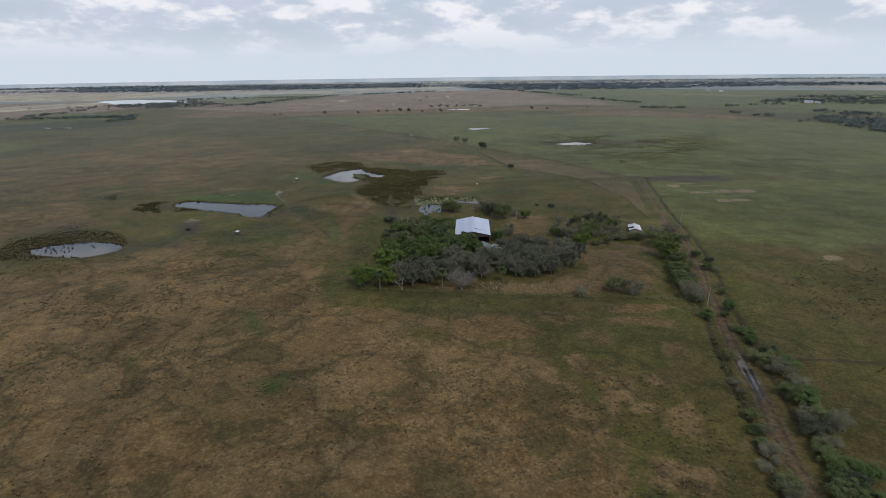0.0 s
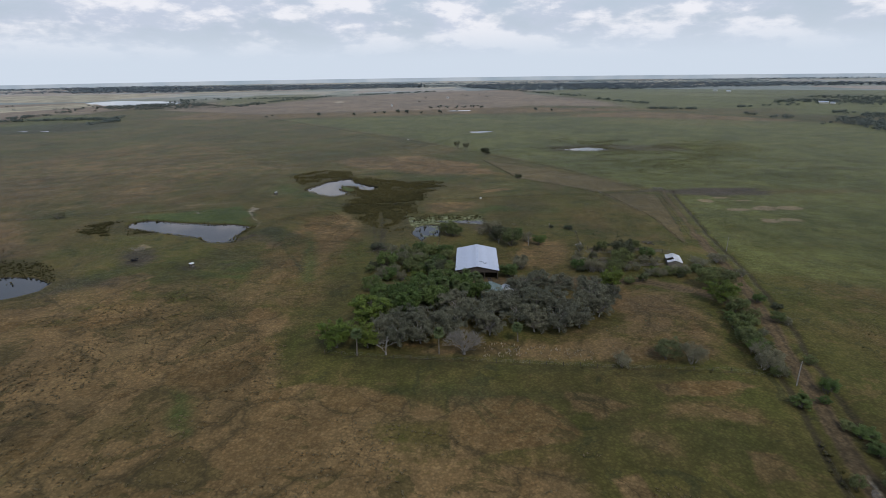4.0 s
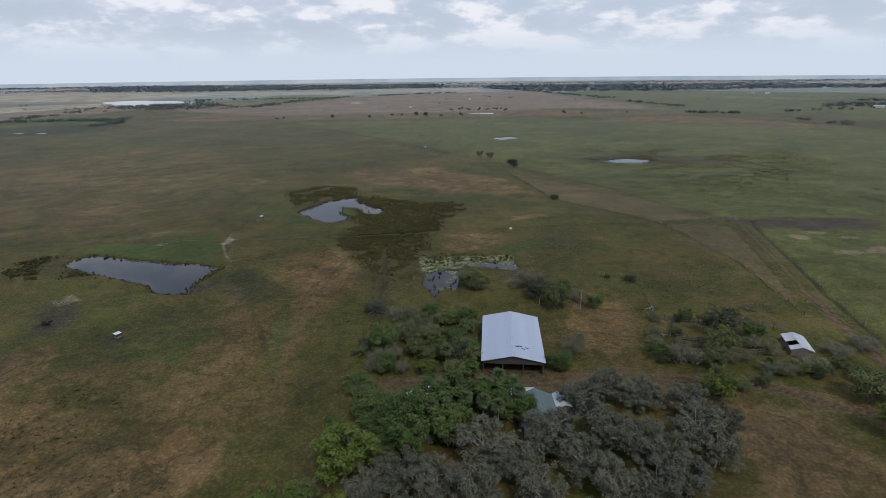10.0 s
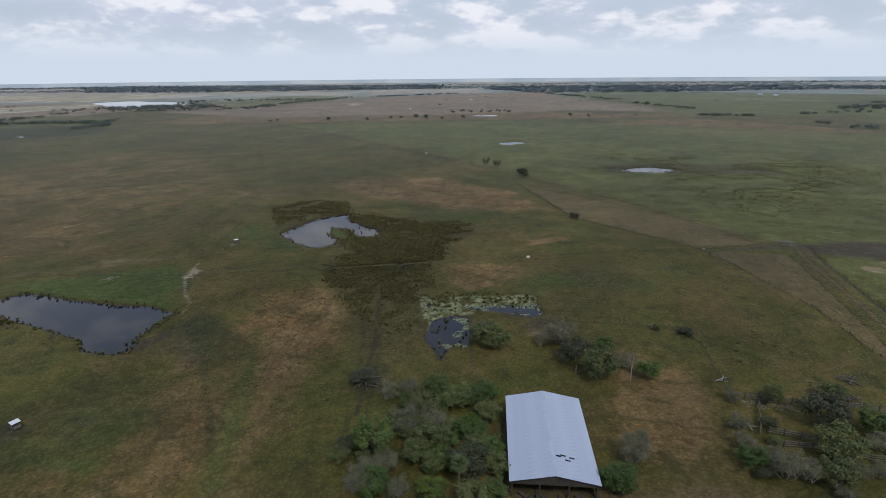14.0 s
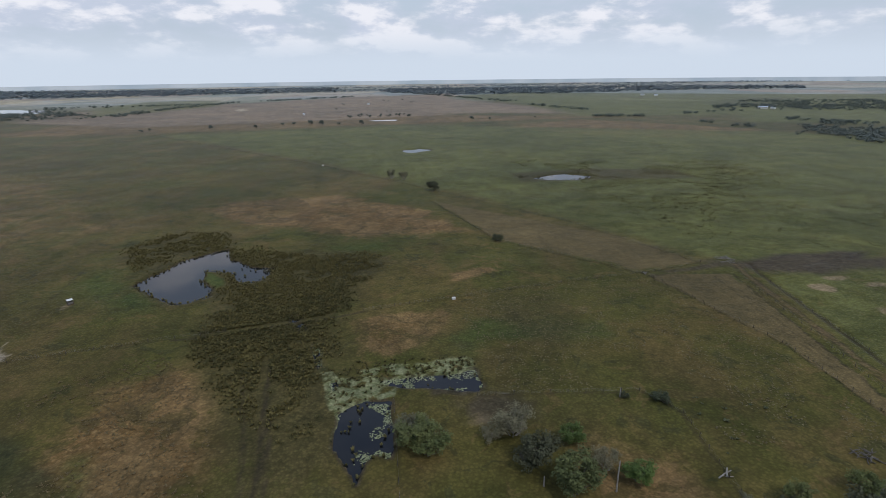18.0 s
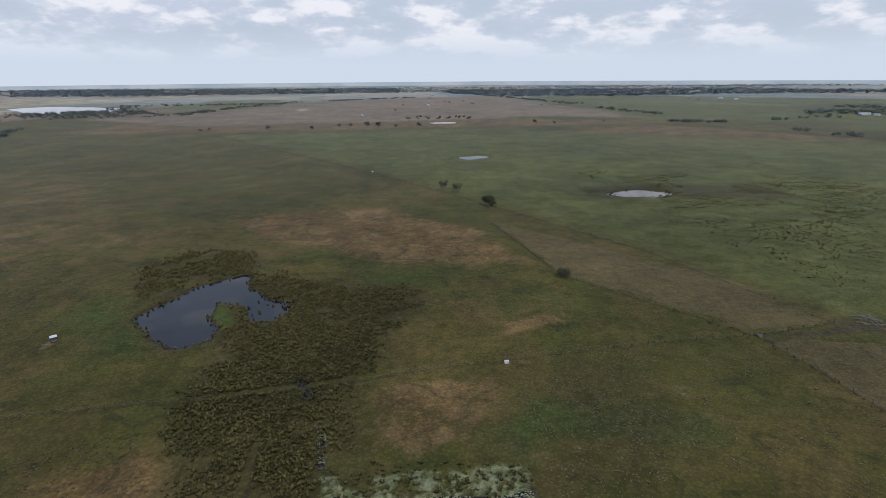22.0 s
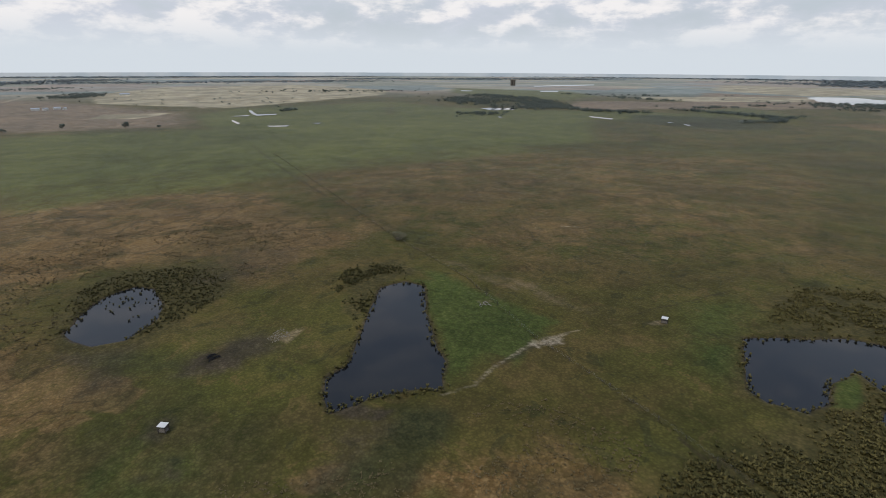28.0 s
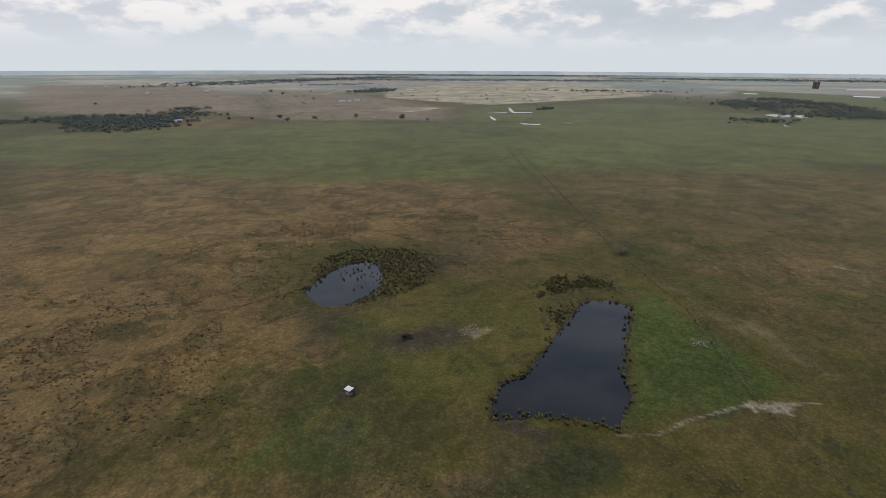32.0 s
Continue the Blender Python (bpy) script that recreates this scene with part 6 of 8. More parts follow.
for kind in SPOTS:
    for x, y, h, r in SPOTS[kind]:
        plant(kind, x, y, h, r)
for i, (x, y, h, r) in enumerate(ROADSIDE):
    plant(("green", "greybush", "green", "olive", "green")[i % 5], x, y, h * 1.2, r * 0.95)
for i, (x, y, h, r) in enumerate(ROAD_BUSHES):
    plant(("olive", "green", "green", "olive", "greybush", "greybush", "olive", "green", "dark", "greybush")[i % 10], x, y, h, r)
for x, y, h, r in LOW:
    plant("dark" if h < 2 else "greybush", x, y, h, r)
for x, y, h, r in LONE:
    plant("dark" if x > 30 else "greybush", x, y, h, r)
for i, (x, y, h, r) in enumerate(PALMS):
    p = make_palm("cabbage_palm", "cabbage palm with a tuft of fan leaves", 40 + i, h + 0.8)
    p.matrix_world = pose(x, y, gz(x, y), 0, 0, 37 * i)
for x, y, h, r in BARE:
    make_bare("bare_tree", "leafless grey tree with a round crown of branches", "tree", 5, h * 1.15, 4, 0.24, 0.95, 16, TWIGS).matrix_world = pose(x, y, gz(x, y))
for x, y, h, r in SNAG:
    make_bare("dead_tree", "bleached dead tree with broken limbs", "tree", 9, h, 2, 0.13, 0.5, 4).matrix_world = pose(x, y, gz(x, y))

# ---- the barn ----


def sheet_mesh(width, length, material, name="roof_panel"):
    """A ribbed metal roofing sheet in its own plane: x across, y along the slope."""
    v, f = [], []
    ribs = 5
    prof = []
    for k in range(ribs):
        a = k * width / ribs
        prof += [(a, 0), (a + 0.62 * width / ribs, 0), (a + 0.72 * width / ribs, 0.035), (a + 0.9 * width / ribs, 0.035)]
    prof.append((width, 0))
    for yy in (0, length):
        for a, h in prof:
            v.append((a, yy, h))
    n = len(prof)
    for k in range(n - 1):
        f.append((k, k + 1, n + k + 1, n + k))
    i = len(v)
    v += [(0, 0, -0.012), (width, 0, -0.012), (width, length, -0.012), (0, length, -0.012)]
    f.append((i + 3, i + 2, i + 1, i))
    return raw_mesh(name, v, f, material)


def gable_roof(owner, width, length, eave, ridge, material, panels, skip=(), over=0.3):
    """Roofing sheets on both slopes. The ridge runs along y; sheets lie side by side along it."""
    half = width / 2 + over
    rise = (ridge - eave) * half / (width / 2)
    slope = math.hypot(half, rise)
    tilt = math.degrees(math.atan2(rise, half))
    w = (length + 2 * over) / panels
    me = sheet_mesh(w * 0.998, slope, material)
    for side in (0, 1):
        for k in range(panels):
            if (side, k) in skip:
                continue
            ob = part("roof_panel", me, None, owner)
            y0 = -length / 2 - over + k * w
            base = Matrix.Translation((0, 0, ridge - rise + 0.002 * ((k * 7) % 3)))
            if side == 0:
                m = base @ pose(-half, y0 + w, 0, 0, 0, -90) @ pose(0, 0, 0, tilt, 0, 0)
            else:
                m = base @ pose(half, y0, 0, 0, 0, 90) @ pose(0, 0, 0, tilt, 0, 0)
            ob.matrix_local = m
    bm = bmesh.new()
    for s in (-1, 1):
        box(bm, s * 0.16, 0, ridge + 0.02 - 0.16 * rise / half, 0.34, length + 2 * over, 0.03, None)
    part("ridge_cap", bm, material, owner)


def post_row(owner, places, height, size, material, name="post"):
    bm = bmesh.new()
    box(bm, 0, 0, height / 2 - 0.15, size, size, height + 0.3)
    me = bpy.data.meshes.new(name)
    bm.to_mesh(me)
    bm.free()
    me.materials.append(material)
    for x, y in places:
        ob = part(name, me, None, owner)
        ob.location = (x, y, 0)


def barn():
    cx, cy = 11.5, 198.4
    ob = thing("barn", "open pole barn with a pale corrugated metal roof", "barn", at=(cx, cy, gz(cx, cy)), turn=-2.9)
    width, length, eave, ridge = 12.5, 20.9, 3.0, 4.3
    gable_roof(ob, width, length, eave, ridge, TIN, 24)
    post_row(ob, [(x, y) for x in (-6.1, -2.1, 2.1, 6.1) for y in np.linspace(-10.2, 10.2, 6)], eave - 0.12, 0.2, TIMBER)
    for y in np.linspace(-10.2, 10.2, 6):
        bm = bmesh.new()
        box(bm, 0, y, eave - 0.2, width, 0.08, 0.22)
        for s in (-1, 1):
            box(bm, 0, 0, 0, 6.4, 0.08, 0.18, Matrix.Translation((s * 3.1, y, (eave + ridge) / 2 - 0.18)) @ pose(0, 0, 0, 0, s * 12.2, 0))
        part("truss", bm, TIMBER, ob)
    # side boards take the dark timber to imitate shade beneath the eaves
    for s in (-1, 1):
        bm = bmesh.new()
        for k in range(5):
            box(bm, s * 6.16, 0, 0.5 + 0.5 * k, 0.04, length - 0.6, 0.46)
        part("side_wall", bm, TIMBER, ob, "weathered board side wall, dark in place of shade")
    bm = bmesh.new()
    for k in range(30):
        box(bm, -6.0 + 0.41 * k, 10.3, 1.4, 0.38, 0.04, 2.8)
    part("end_wall", bm, BOARD, ob)
    # dark boards added in place of the shade under the front gable
    bm = bmesh.new()
    for k in range(31):
        x = -6.0 + 0.4 * k
        top = ridge - abs(x) * (ridge - eave) / 6.25 - 0.1
        box(bm, x, -10.3, (top + eave - 0.75) / 2, 0.37, 0.05, top - eave + 0.75)
    part("gable_boards", bm, TIMBER, ob, "dark boards added for the shade under the gable end")
    # near-black plates on whole sheets paint the shade inside torn holes
    for k, (x, y) in enumerate(((0.9, -6.3), (2.2, -6.9), (2.9, -6.2), (1.6, -6.0))):
        bm = bmesh.new()
        z = ridge - abs(x) * (ridge - eave) / 6.2
        box(bm, 0, 0, 0, 0.8, 0.28, 0.03, Matrix.Translation((x, y, z + 0.075)) @ pose(0, 0, 0, 0, math.copysign(12.2, x), 0))
        part("roof_hole", bm, GAP_SHADE_CHAR, ob, "dark plate standing in for the shade in a torn roofing gap")
    for k in range(16):
        bm = bmesh.new()
        w, l, h = chance.uniform(0.5, 1.5), chance.uniform(0.2, 0.6), chance.uniform(0.15, 0.5)
        box(bm, 0, 0, h / 2, w, l, h, pose(chance.uniform(-5, 5), -10.6 + chance.uniform(-0.8, 0.8), 0, 0, chance.uniform(-8, 8), chance.uniform(0, 180)))
        bmesh.ops.bevel(bm, geom=bm.edges[:], offset=0.03, segments=1, affect="EDGES")
        part("timber", bm, TIMBER, ob, "dark old timber")
    return ob


# near black for the painted shade of roof gaps and for charred wood
GAP_SHADE_CHAR = Mat("gap_shade_and_char", 0.9, 0, 0.1).colour((0.02, 0.02, 0.022)).m
barn()


def shed(name, label, cx, cy, turn, width, length, eave, ridge, roof, panels, walls=BOARD, skip=(), category="shed"):
    ob = thing(name, label, category, at=(cx, cy, gz(cx, cy)), turn=turn)
    gable_roof(ob, width, length, eave, ridge, roof, panels, skip, 0.2)
    post_row(ob, [(x, y) for x in (-width / 2 + 0.1, width / 2 - 0.1) for y in np.linspace(-length / 2 + 0.1, length / 2 - 0.1, 3)], eave - 0.05, 0.12, TIMBER)
    for s in (-1, 1):
        bm = bmesh.new()
        n = int(length / 0.3)
        for k in range(n):
            box(bm, s * (width / 2 - 0.02), -length / 2 + 0.15 + k * 0.3, eave / 2, 0.03, 0.285, eave)
        part("side_wall", bm, walls, ob)
        bm = bmesh.new()
        n = int(width / 0.3)
        for k in range(n):
            x = -width / 2 + 0.15 + k * 0.3
            h = ridge - abs(x) * (ridge - eave) / (width / 2) - 0.08
            box(bm, x, s * (length / 2 - 0.02), h / 2, 0.285, 0.03, h)
        part("end_wall", bm, walls, ob)
    return ob


shed("cabin", "small house with a faded green metal roof under oaks", 14.0, 170.5, 2, 6.0, 12.0, 2.6, 3.9, GREENTIN, 13, category="house")
shed("lean_to", "low lean-to with a rusty white tin roof", 10.8, 178.2, 92, 2.0, 6.4, 2.3, 2.7, OLDTIN, 7)
shed("tin_shed", "little tin shed with a rusty white roof", 18.4, 175.4, 12, 2.4, 4.0, 2.2, 2.7, OLDTIN, 5)
shed("hut", "small weathered hut with a pale tin roof", -5.0, 177.0, 38, 2.8, 4.2, 2.2, 2.9, OLDTIN, 5)
shed("hut", "small weathered hut with a pale tin roof", -8.4, 176.8, 10, 2.2, 2.6, 2.0, 2.5, OLDTIN, 3)
shed("chicken_shed", "white tin roofed shed with missing sheets", 74.4, 199.5, -14, 4.2, 7.2, 1.5, 2.2, OLDTIN, 8, skip=((0, 2), (0, 3)))

# ---- thickets and hedges between the larger trees ----
THICKET = [(-22, 166), (-24, 182), (-20, 206), (-14, 216), (2, 216), (3, 190), (2, 166), (-10, 160)]
HEDGE_ROAD = [(65, 130), (72, 150), (76, 172), (80, 170), (76, 150), (69, 130)]
HEDGE_PEN = [(42, 190), (44, 197), (60, 194), (80, 192), (92, 202), (94, 198), (82, 186), (60, 188)]
HEDGE_WEST = [(49, 60), (55, 84), (60, 104), (62, 104), (58, 84), (52, 60)]


def scatter(seed, outline, count, gap=0.0, avoid=()):
    """Random places inside an outline."""
    rng = np.random.default_rng(seed)
    xs, ys = [p[0] for p in outline], [p[1] for p in outline]
    x, y = rng.uniform(min(xs), max(xs), count * 6), rng.uniform(min(ys), max(ys), count * 6)
    ok = shore(x, y, outline) < 0
    wx, wy = warped(x, y)
    for shape in avoid:
        ok &= shore(0.5 * (x + wx), 0.5 * (y + wy), shape) > 0.3
    x, y = x[ok][:count * 3], y[ok][:count * 3]
    if gap:
        keep = []
        for i in range(len(x)):
            if all((x[i] - x[j]) ** 2 + (y[i] - y[j]) ** 2 > gap * gap for j in keep):
                keep.append(i)
        x, y = x[keep], y[keep]
    return x[:count], y[:count]


for seed, outline, count, kinds in ((31, THICKET, 66, ("olive", "greybush", "green", "olive", "green")), (32, HEDGE_ROAD, 16, ("lime", "olive", "greybush", "olive")),
                                    (33, HEDGE_PEN, 8, ("dark", "greybush", "olive")), (35, HEDGE_WEST, 9, ("greybush", "olive"))):
    for i, (x, y) in enumerate(zip(*scatter(seed, outline, count, 1.7 if outline is THICKET else 2.1))):
        if outline is THICKET and abs(y - 183.4) < 2.4:
            continue
        h = chance.uniform(1.9, 4.2) if outline is THICKET else chance.uniform(1.0, 2.6)
        plant(kinds[i % len(kinds)], x, y, h, h * chance.uniform(0.55, 0.8))

# ---- rushes, tussocks and stalks ----


def tuft_mesh(name, x, y, z, size, blades, material, seed, lean=0.5, wide=0.22):
    """Many grass clumps in one mesh, each a sheaf of bent blades."""
    rng = np.random.default_rng(seed)
    n = len(x)
    a = rng.uniform(0, 2 * np.pi, (n, blades))
    s = size[:, None] * rng.uniform(0.6, 1.15, (n, blades))
    out = np.stack([np.cos(a), np.sin(a), np.zeros_like(a)], -1)
    side = np.stack([-np.sin(a), np.cos(a), np.zeros_like(a)], -1)
    root = np.stack([x, y, z - 0.05], -1)[:, None] + out * (s * 0.15)[..., None]
    up = np.array([0, 0, 1.0])
    mid = root + up * (s * 0.6)[..., None] + out * (s * lean * 0.55 * rng.uniform(0.3, 1.2, a.shape))[..., None]
    tip = root + up * (s * 0.85)[..., None] + out * (s * lean * rng.uniform(0.6, 1.7, a.shape))[..., None]
    w = (s * wide)[..., None]
    quad = np.stack([root, mid - side * w, tip, mid + side * w], 2).reshape(-1, 3)
    me = bpy.data.meshes.new(name)
    k = n * blades
    me.vertices.add(4 * k)
    me.vertices.foreach_set("co", quad.ravel())
    me.loops.add(4 * k)
    me.loops.foreach_set("vertex_index", np.arange(4 * k))
    me.polygons.add(k)
    me.polygons.foreach_set("loop_start", np.arange(0, 4 * k, 4))
    me.update(calc_edges=True)
    me.materials.append(material)
    return new(name, me)


def tufts(name, label, category, seed, outline, count, lo, hi, blades, material, avoid=(), lean=0.5, wide=0.22, patch=0.0, keep=0.0, edge=0.0):
    x, y = scatter(seed, outline, count, 0.0, avoid)
    if name == "rushes":
        m = np.ones(len(x), bool)
        for line in TRACKS:
            m &= along(x, y, line) > 0.9
        x, y = x[m], y[m]
    if edge:
        wx, wy = warped(x, y)
        m = np.random.default_rng(seed + 500).uniform(size=len(x)) < np.clip(-shore(wx + 3 * soft_noise(x, y, 12, 91), wy + 3 * soft_noise(x, y, 12, 92), outline) / edge, 0.05, 1)
        x, y = x[m], y[m]
    if patch:
        m = soft_noise(x, y, patch, seed) + 0.5 * soft_noise(x, y, patch / 3, seed + 1) > keep
        x, y = x[m], y[m]
    rng = np.random.default_rng(seed)
    size = rng.uniform(lo, hi, len(x))
    z = np.maximum(relief(x, y), WATER_Z)
    return tagged(tuft_mesh(name, x, y, z, size, blades, material, seed, lean, wide), label, category, kind="stuff")


TRACKS = [[(-88.5, 276.3), (-55.3, 281.6), (-38.4, 284), (-5.2, 290.5)], [(-26.5, 269.0), (-25.6, 258.3), (-24.1, 247.0)]]
REEDBED = [(-77, 331.5), (-92, 358), (-79, 382), (-56.6, 376), (-49, 353), (-34, 346), (0, 340), (5, 326), (-6, 308), (-11.6, 288), (-8.5, 276), (-9, 262), (-15, 250), (-13, 240), (-20, 236), (-30, 246), (-34.8, 254), (-47, 280), (-46, 302), (-48, 318), (-52, 332), (-64, 346), (-72, 332)]
REEDS_LOW = [(-46.0, 296.5), (-26.7, 306.0), (-11.5, 315.9), (0.0, 313.7), (-11.2, 281.3), (-10.2, 266.9), (-14.7, 269.3), (-14.4, 252.8), (-37.6, 256.9), (-48.3, 282.2)]
REEDS_SOUTH = [(-124.4, 174.3), (-142.9, 169.4), (-156.6, 173.0), (-164.2, 183.5), (-165.8, 197.6), (-152.6, 210.1), (-139.6, 211.6), (-127.1, 204.1), (-121.2, 198.3), (-118.9, 194.3), (-117.6, 189.3), (-122.8, 178.1)]
REEDS_WEST = [(-138.1, 236.6), (-146.9, 244.7), (-148.3, 255.5), (-141.5, 262.9), (-135.4, 260.8), (-133.8, 249.1), (-130.4, 239.9), (-125.2, 240.5), (-128.2, 247.6), (-125.1, 248.1), (-102.3, 238.4), (-108.3, 237.2), (-120.9, 238.6), (-126.7, 236.2)]
FRINGE = [(-53.6, 366.3), (-44.4, 361.0), (-34.0, 346.4), (-14.5, 342.2), (-1.8, 345.4), (0.6, 325.7), (-6.4, 305.7), (-12.0, 294.8), (-22.8, 302.0), (-34.7, 328.4), (-45.8, 340.6)]
tufts("rushes", "dense dark rush clumps of the marsh", "rushes", 1, REEDBED, 15000, 0.34, 0.76, 9, LEAF["reed"], (POND_NORTH, SPIT, MARSH_POOL, MARSH_ARM), 0.42, 0.21, 6.0, -0.45, 7.0)
tufts("rushes", "dark rush clumps in the lower marsh", "rushes", 2, REEDS_LOW, 9500, 0.32, 0.70, 9, LEAF["reed"], (POND_NORTH, MARSH_POOL, MARSH_ARM), 0.42, 0.21, 6.0, -0.35, 9.0)
tufts("rushes", "rush clumps in a ring round a pond", "rushes", 3, REEDS_SOUTH, 1600, 0.3, 0.65, 11, LEAF["reed"], (POND_SOUTH,), 0.42, 0.22, 0.0, 0.0, 4.0)
tufts("rushes", "rush clumps beside a pond", "rushes", 4, REEDS_WEST, 1400, 0.3, 0.75, 10, LEAF["reed"], (POND_WEST,), 0.42, 0.22, 5.0, -0.4, 3.0)
tufts("rushes", "scattered rush clumps at the marsh edge", "rushes", 5, FRINGE, 2600, 0.25, 0.7, 9, LEAF["reed"], (POND_NORTH,), 0.45, 0.22, 5.0, 0.0, 8.0)
tufts("rushes", "rush clumps standing in shallow water", "rushes", 6, [(-137 + 0.8 * (x + 137), 187 + 0.8 * (y - 187)) for x, y in POND_SOUTH[2:9]], 30, 0.3, 0.6, 12, LEAF["reed"], (), 0.5, 0.25)
tufts("rushes", "rush clumps among pale algae", "rushes", 7, [(-7.2, 264.1), (-0.5, 263.7), (11.1, 263.4), (18.1, 262.5), (18.1, 255.4), (12.8, 256.4), (5.1, 256.2), (-3.4, 256.2), (-8.4, 250.2), (-12.3, 251.0), (-12.3, 257.9)], 190, 0.3, 0.6, 14, LEAF["reed"], (MARSH_ARM, MARSH_POOL), 0.5, 0.25)
tufts("rushes", "few rush clumps in a dark pool", "rushes", 8, MARSH_POOL, 10, 0.4, 0.7, 14, LEAF["reed"], (), 0.5, 0.25)
tufts("rushes", "rush clumps in the pond's narrow arm", "rushes", 9, [(-48, 334), (-40, 331), (-33, 330), (-35, 321), (-41, 318), (-45, 326)], 12, 0.4, 0.8, 14, LEAF["reed"], (), 0.5, 0.25)
tufts("rushes", "rush clumps in a trampled muddy shore", "rushes", 10, [(-80.3, 228.2), (-79.8, 236.0), (-77.3, 250.1), (-74.8, 251.2), (-76.4, 242.7), (-76.8, 234.7), (-76.0, 228.4)], 50, 0.35, 0.65, 12, LEAF["reed"], (), 0.5, 0.25)


def shore_clumps(seed, outline, step, lo, hi, skip=0.25, closed=True, kind=("rushes", "dark rush clumps along the water's edge", "rushes")):
    """Clumps along the water's edge or another line."""
    rng = np.random.default_rng(seed)
    xs, ys = [], []
    for (ax, ay), (bx, by) in zip(outline, outline[1:] + outline[:1] if closed else outline[1:]):
        n = max(1, int(math.hypot(bx - ax, by - ay) / step))
        for k in range(n):
            if rng.uniform() < skip:
                continue
            u = (k + rng.uniform()) / n
            xs.append(ax + u * (bx - ax) + rng.normal() * 0.6)
            ys.append(ay + u * (by - ay) + rng.normal() * 0.6)
    x, y = np.array(xs), np.array(ys)
    wx, wy = warped(x, y)
    x, y = x - 0.5 * (wx - x), y - 0.5 * (wy - y)
    size = rng.uniform(lo, hi, len(x))
    return tagged(tuft_mesh(kind[0], x, y, np.maximum(relief(x, y), WATER_Z), size, 14, LEAF["reed"], seed, 0.42, 0.22), kind[1], kind[2], kind="stuff")


shore_clumps(51, POND_WEST, 0.6, 0.38, 0.72, 0.35)
shore_clumps(52, POND_NORTH, 0.55, 0.35, 0.75, 0.25)
shore_clumps(53, POND_SOUTH[:10], 0.55, 0.35, 0.7, 0.2, False)
shore_clumps(54, POND_EAST, 2.0, 0.6, 1.1, 0.4)
shore_clumps(55, MARSH_POOL + MARSH_ARM, 1.4, 0.35, 0.7, 0.4)

# ---- floating algae ----
ALGAE = leaf_material("pale_algae", (0.120, 0.140, 0.062), (0.215, 0.226, 0.130), 0.1, (0.16, 0.15, 0.08), 0.3)


def algae(seed, outline, count, thin=0.0):
    """Flat ragged flakes that lie on the water, close together in drifts."""
    r = np.random.default_rng(seed)
    x, y = scatter(seed, outline, count)
    m = soft_noise(x, y, 3.2, seed) + 0.6 * soft_noise(x, y, 1.1, seed + 1) > thin
    x, y = x[m], y[m]
    v, f = [], []
    for i, (px, py) in enumerate(zip(x, y)):
        s, n, first = r.uniform(0.07, 0.22), 7, len(v)
        for k in range(n):
            a, d = 2 * math.pi * k / n, s * r.uniform(0.55, 1.25)
            v.append((px + d * math.cos(a), py + 0.8 * d * math.sin(a), WATER_Z + 0.012 + 0.0004 * (i % 40)))
        f.append(tuple(range(first, first + n)))
    return tagged(mesh_object("algae", v, f, ALGAE), "pale green algae drifting on a marsh pool", "algae", kind="stuff")


algae(91, [(-14.2, 261.1), (-10.0, 263.8), (0.0, 263.8), (10.0, 261.8), (18.4, 262.1), (18.3, 254.9), (12.6, 253.2), (7.1, 254.9), (0.4, 254.2), (-0.7, 249.9), (-6.0, 250.2), (-9.4, 247.3), (-11.0, 241.4), (-12.3, 246.6), (-12.0, 252.0)], 4200, -0.1)
algae(92, [(-5.2, 247.9), (0.0, 248.3), (-0.5, 237.2), (-1.7, 232.2), (-6.1, 231.1), (-6.1, 236.0), (-2.5, 239.8), (-1.9, 244.6)], 1500, 0.1)
algae(93, [(-17.4, 273.9), (-15.9, 266.6), (-14.2, 260.1), (-12.9, 252.0), (-11.1, 246.8), (-9.3, 246.8), (-11.1, 252.0), (-12.4, 260.1), (-14.1, 266.6), (-15.6, 273.9)], 1200, -0.4)
algae(94, MARSH_POOL, 1400, 0.5)
algae(95, MARSH_ARM, 2000, 0.2)


WEEDS = ("weeds", "line of dark weeds along a wire fence", "weeds")
for k, (line, step, lo, hi) in enumerate(((FENCE_FAR, 2.2, 0.3, 0.5), (FENCE_WEST, 1.1, 0.22, 0.42), (FENCE_NORTH, 0.9, 0.2, 0.4), (FENCE_DIAGONAL, 0.9, 0.22, 0.45), (FENCE_EAST, 0.8, 0.2, 0.4), (FENCE_FRONT, 1.2, 0.2, 0.4), (FENCE_ROADSIDE, 0.7, 0.3, 0.7))):
    shore_clumps(60 + k, line, step, lo, hi, 0.25, False, WEEDS)

tufts("tussocks", "pale dry tussocks dotted over green grass", "grass", 21, [(24, 300), (78, 301), (86, 258), (84, 220), (56, 226), (50, 244), (22, 248), (20, 280)], 6000, 0.12, 0.26, 7, LEAF["pale_tuft"], (), 0.8, 0.3, 14.0, -0.2)
tufts("tussocks", "dark brown tussocks in a rough pasture", "grass", 22, [(80, 62), (86, 120), (100, 165), (170, 180), (190, 120), (170, 60)], 5200, 0.2, 0.4, 7, LEAF["reed"], (), 0.8, 0.3, 14.0, 0.0, 14.0)
tufts("tussocks", "dark clumps of rush over a green pasture", "grass", 23, [(60, 500), (110, 540), (250, 510), (255, 440), (190, 390), (130, 330), (112, 330), (100, 430), (66, 470)], 9000, 0.25, 0.6, 6, LEAF["reed"], (POND_EAST,), 0.7, 0.3, 26.0, -0.1, 25.0)
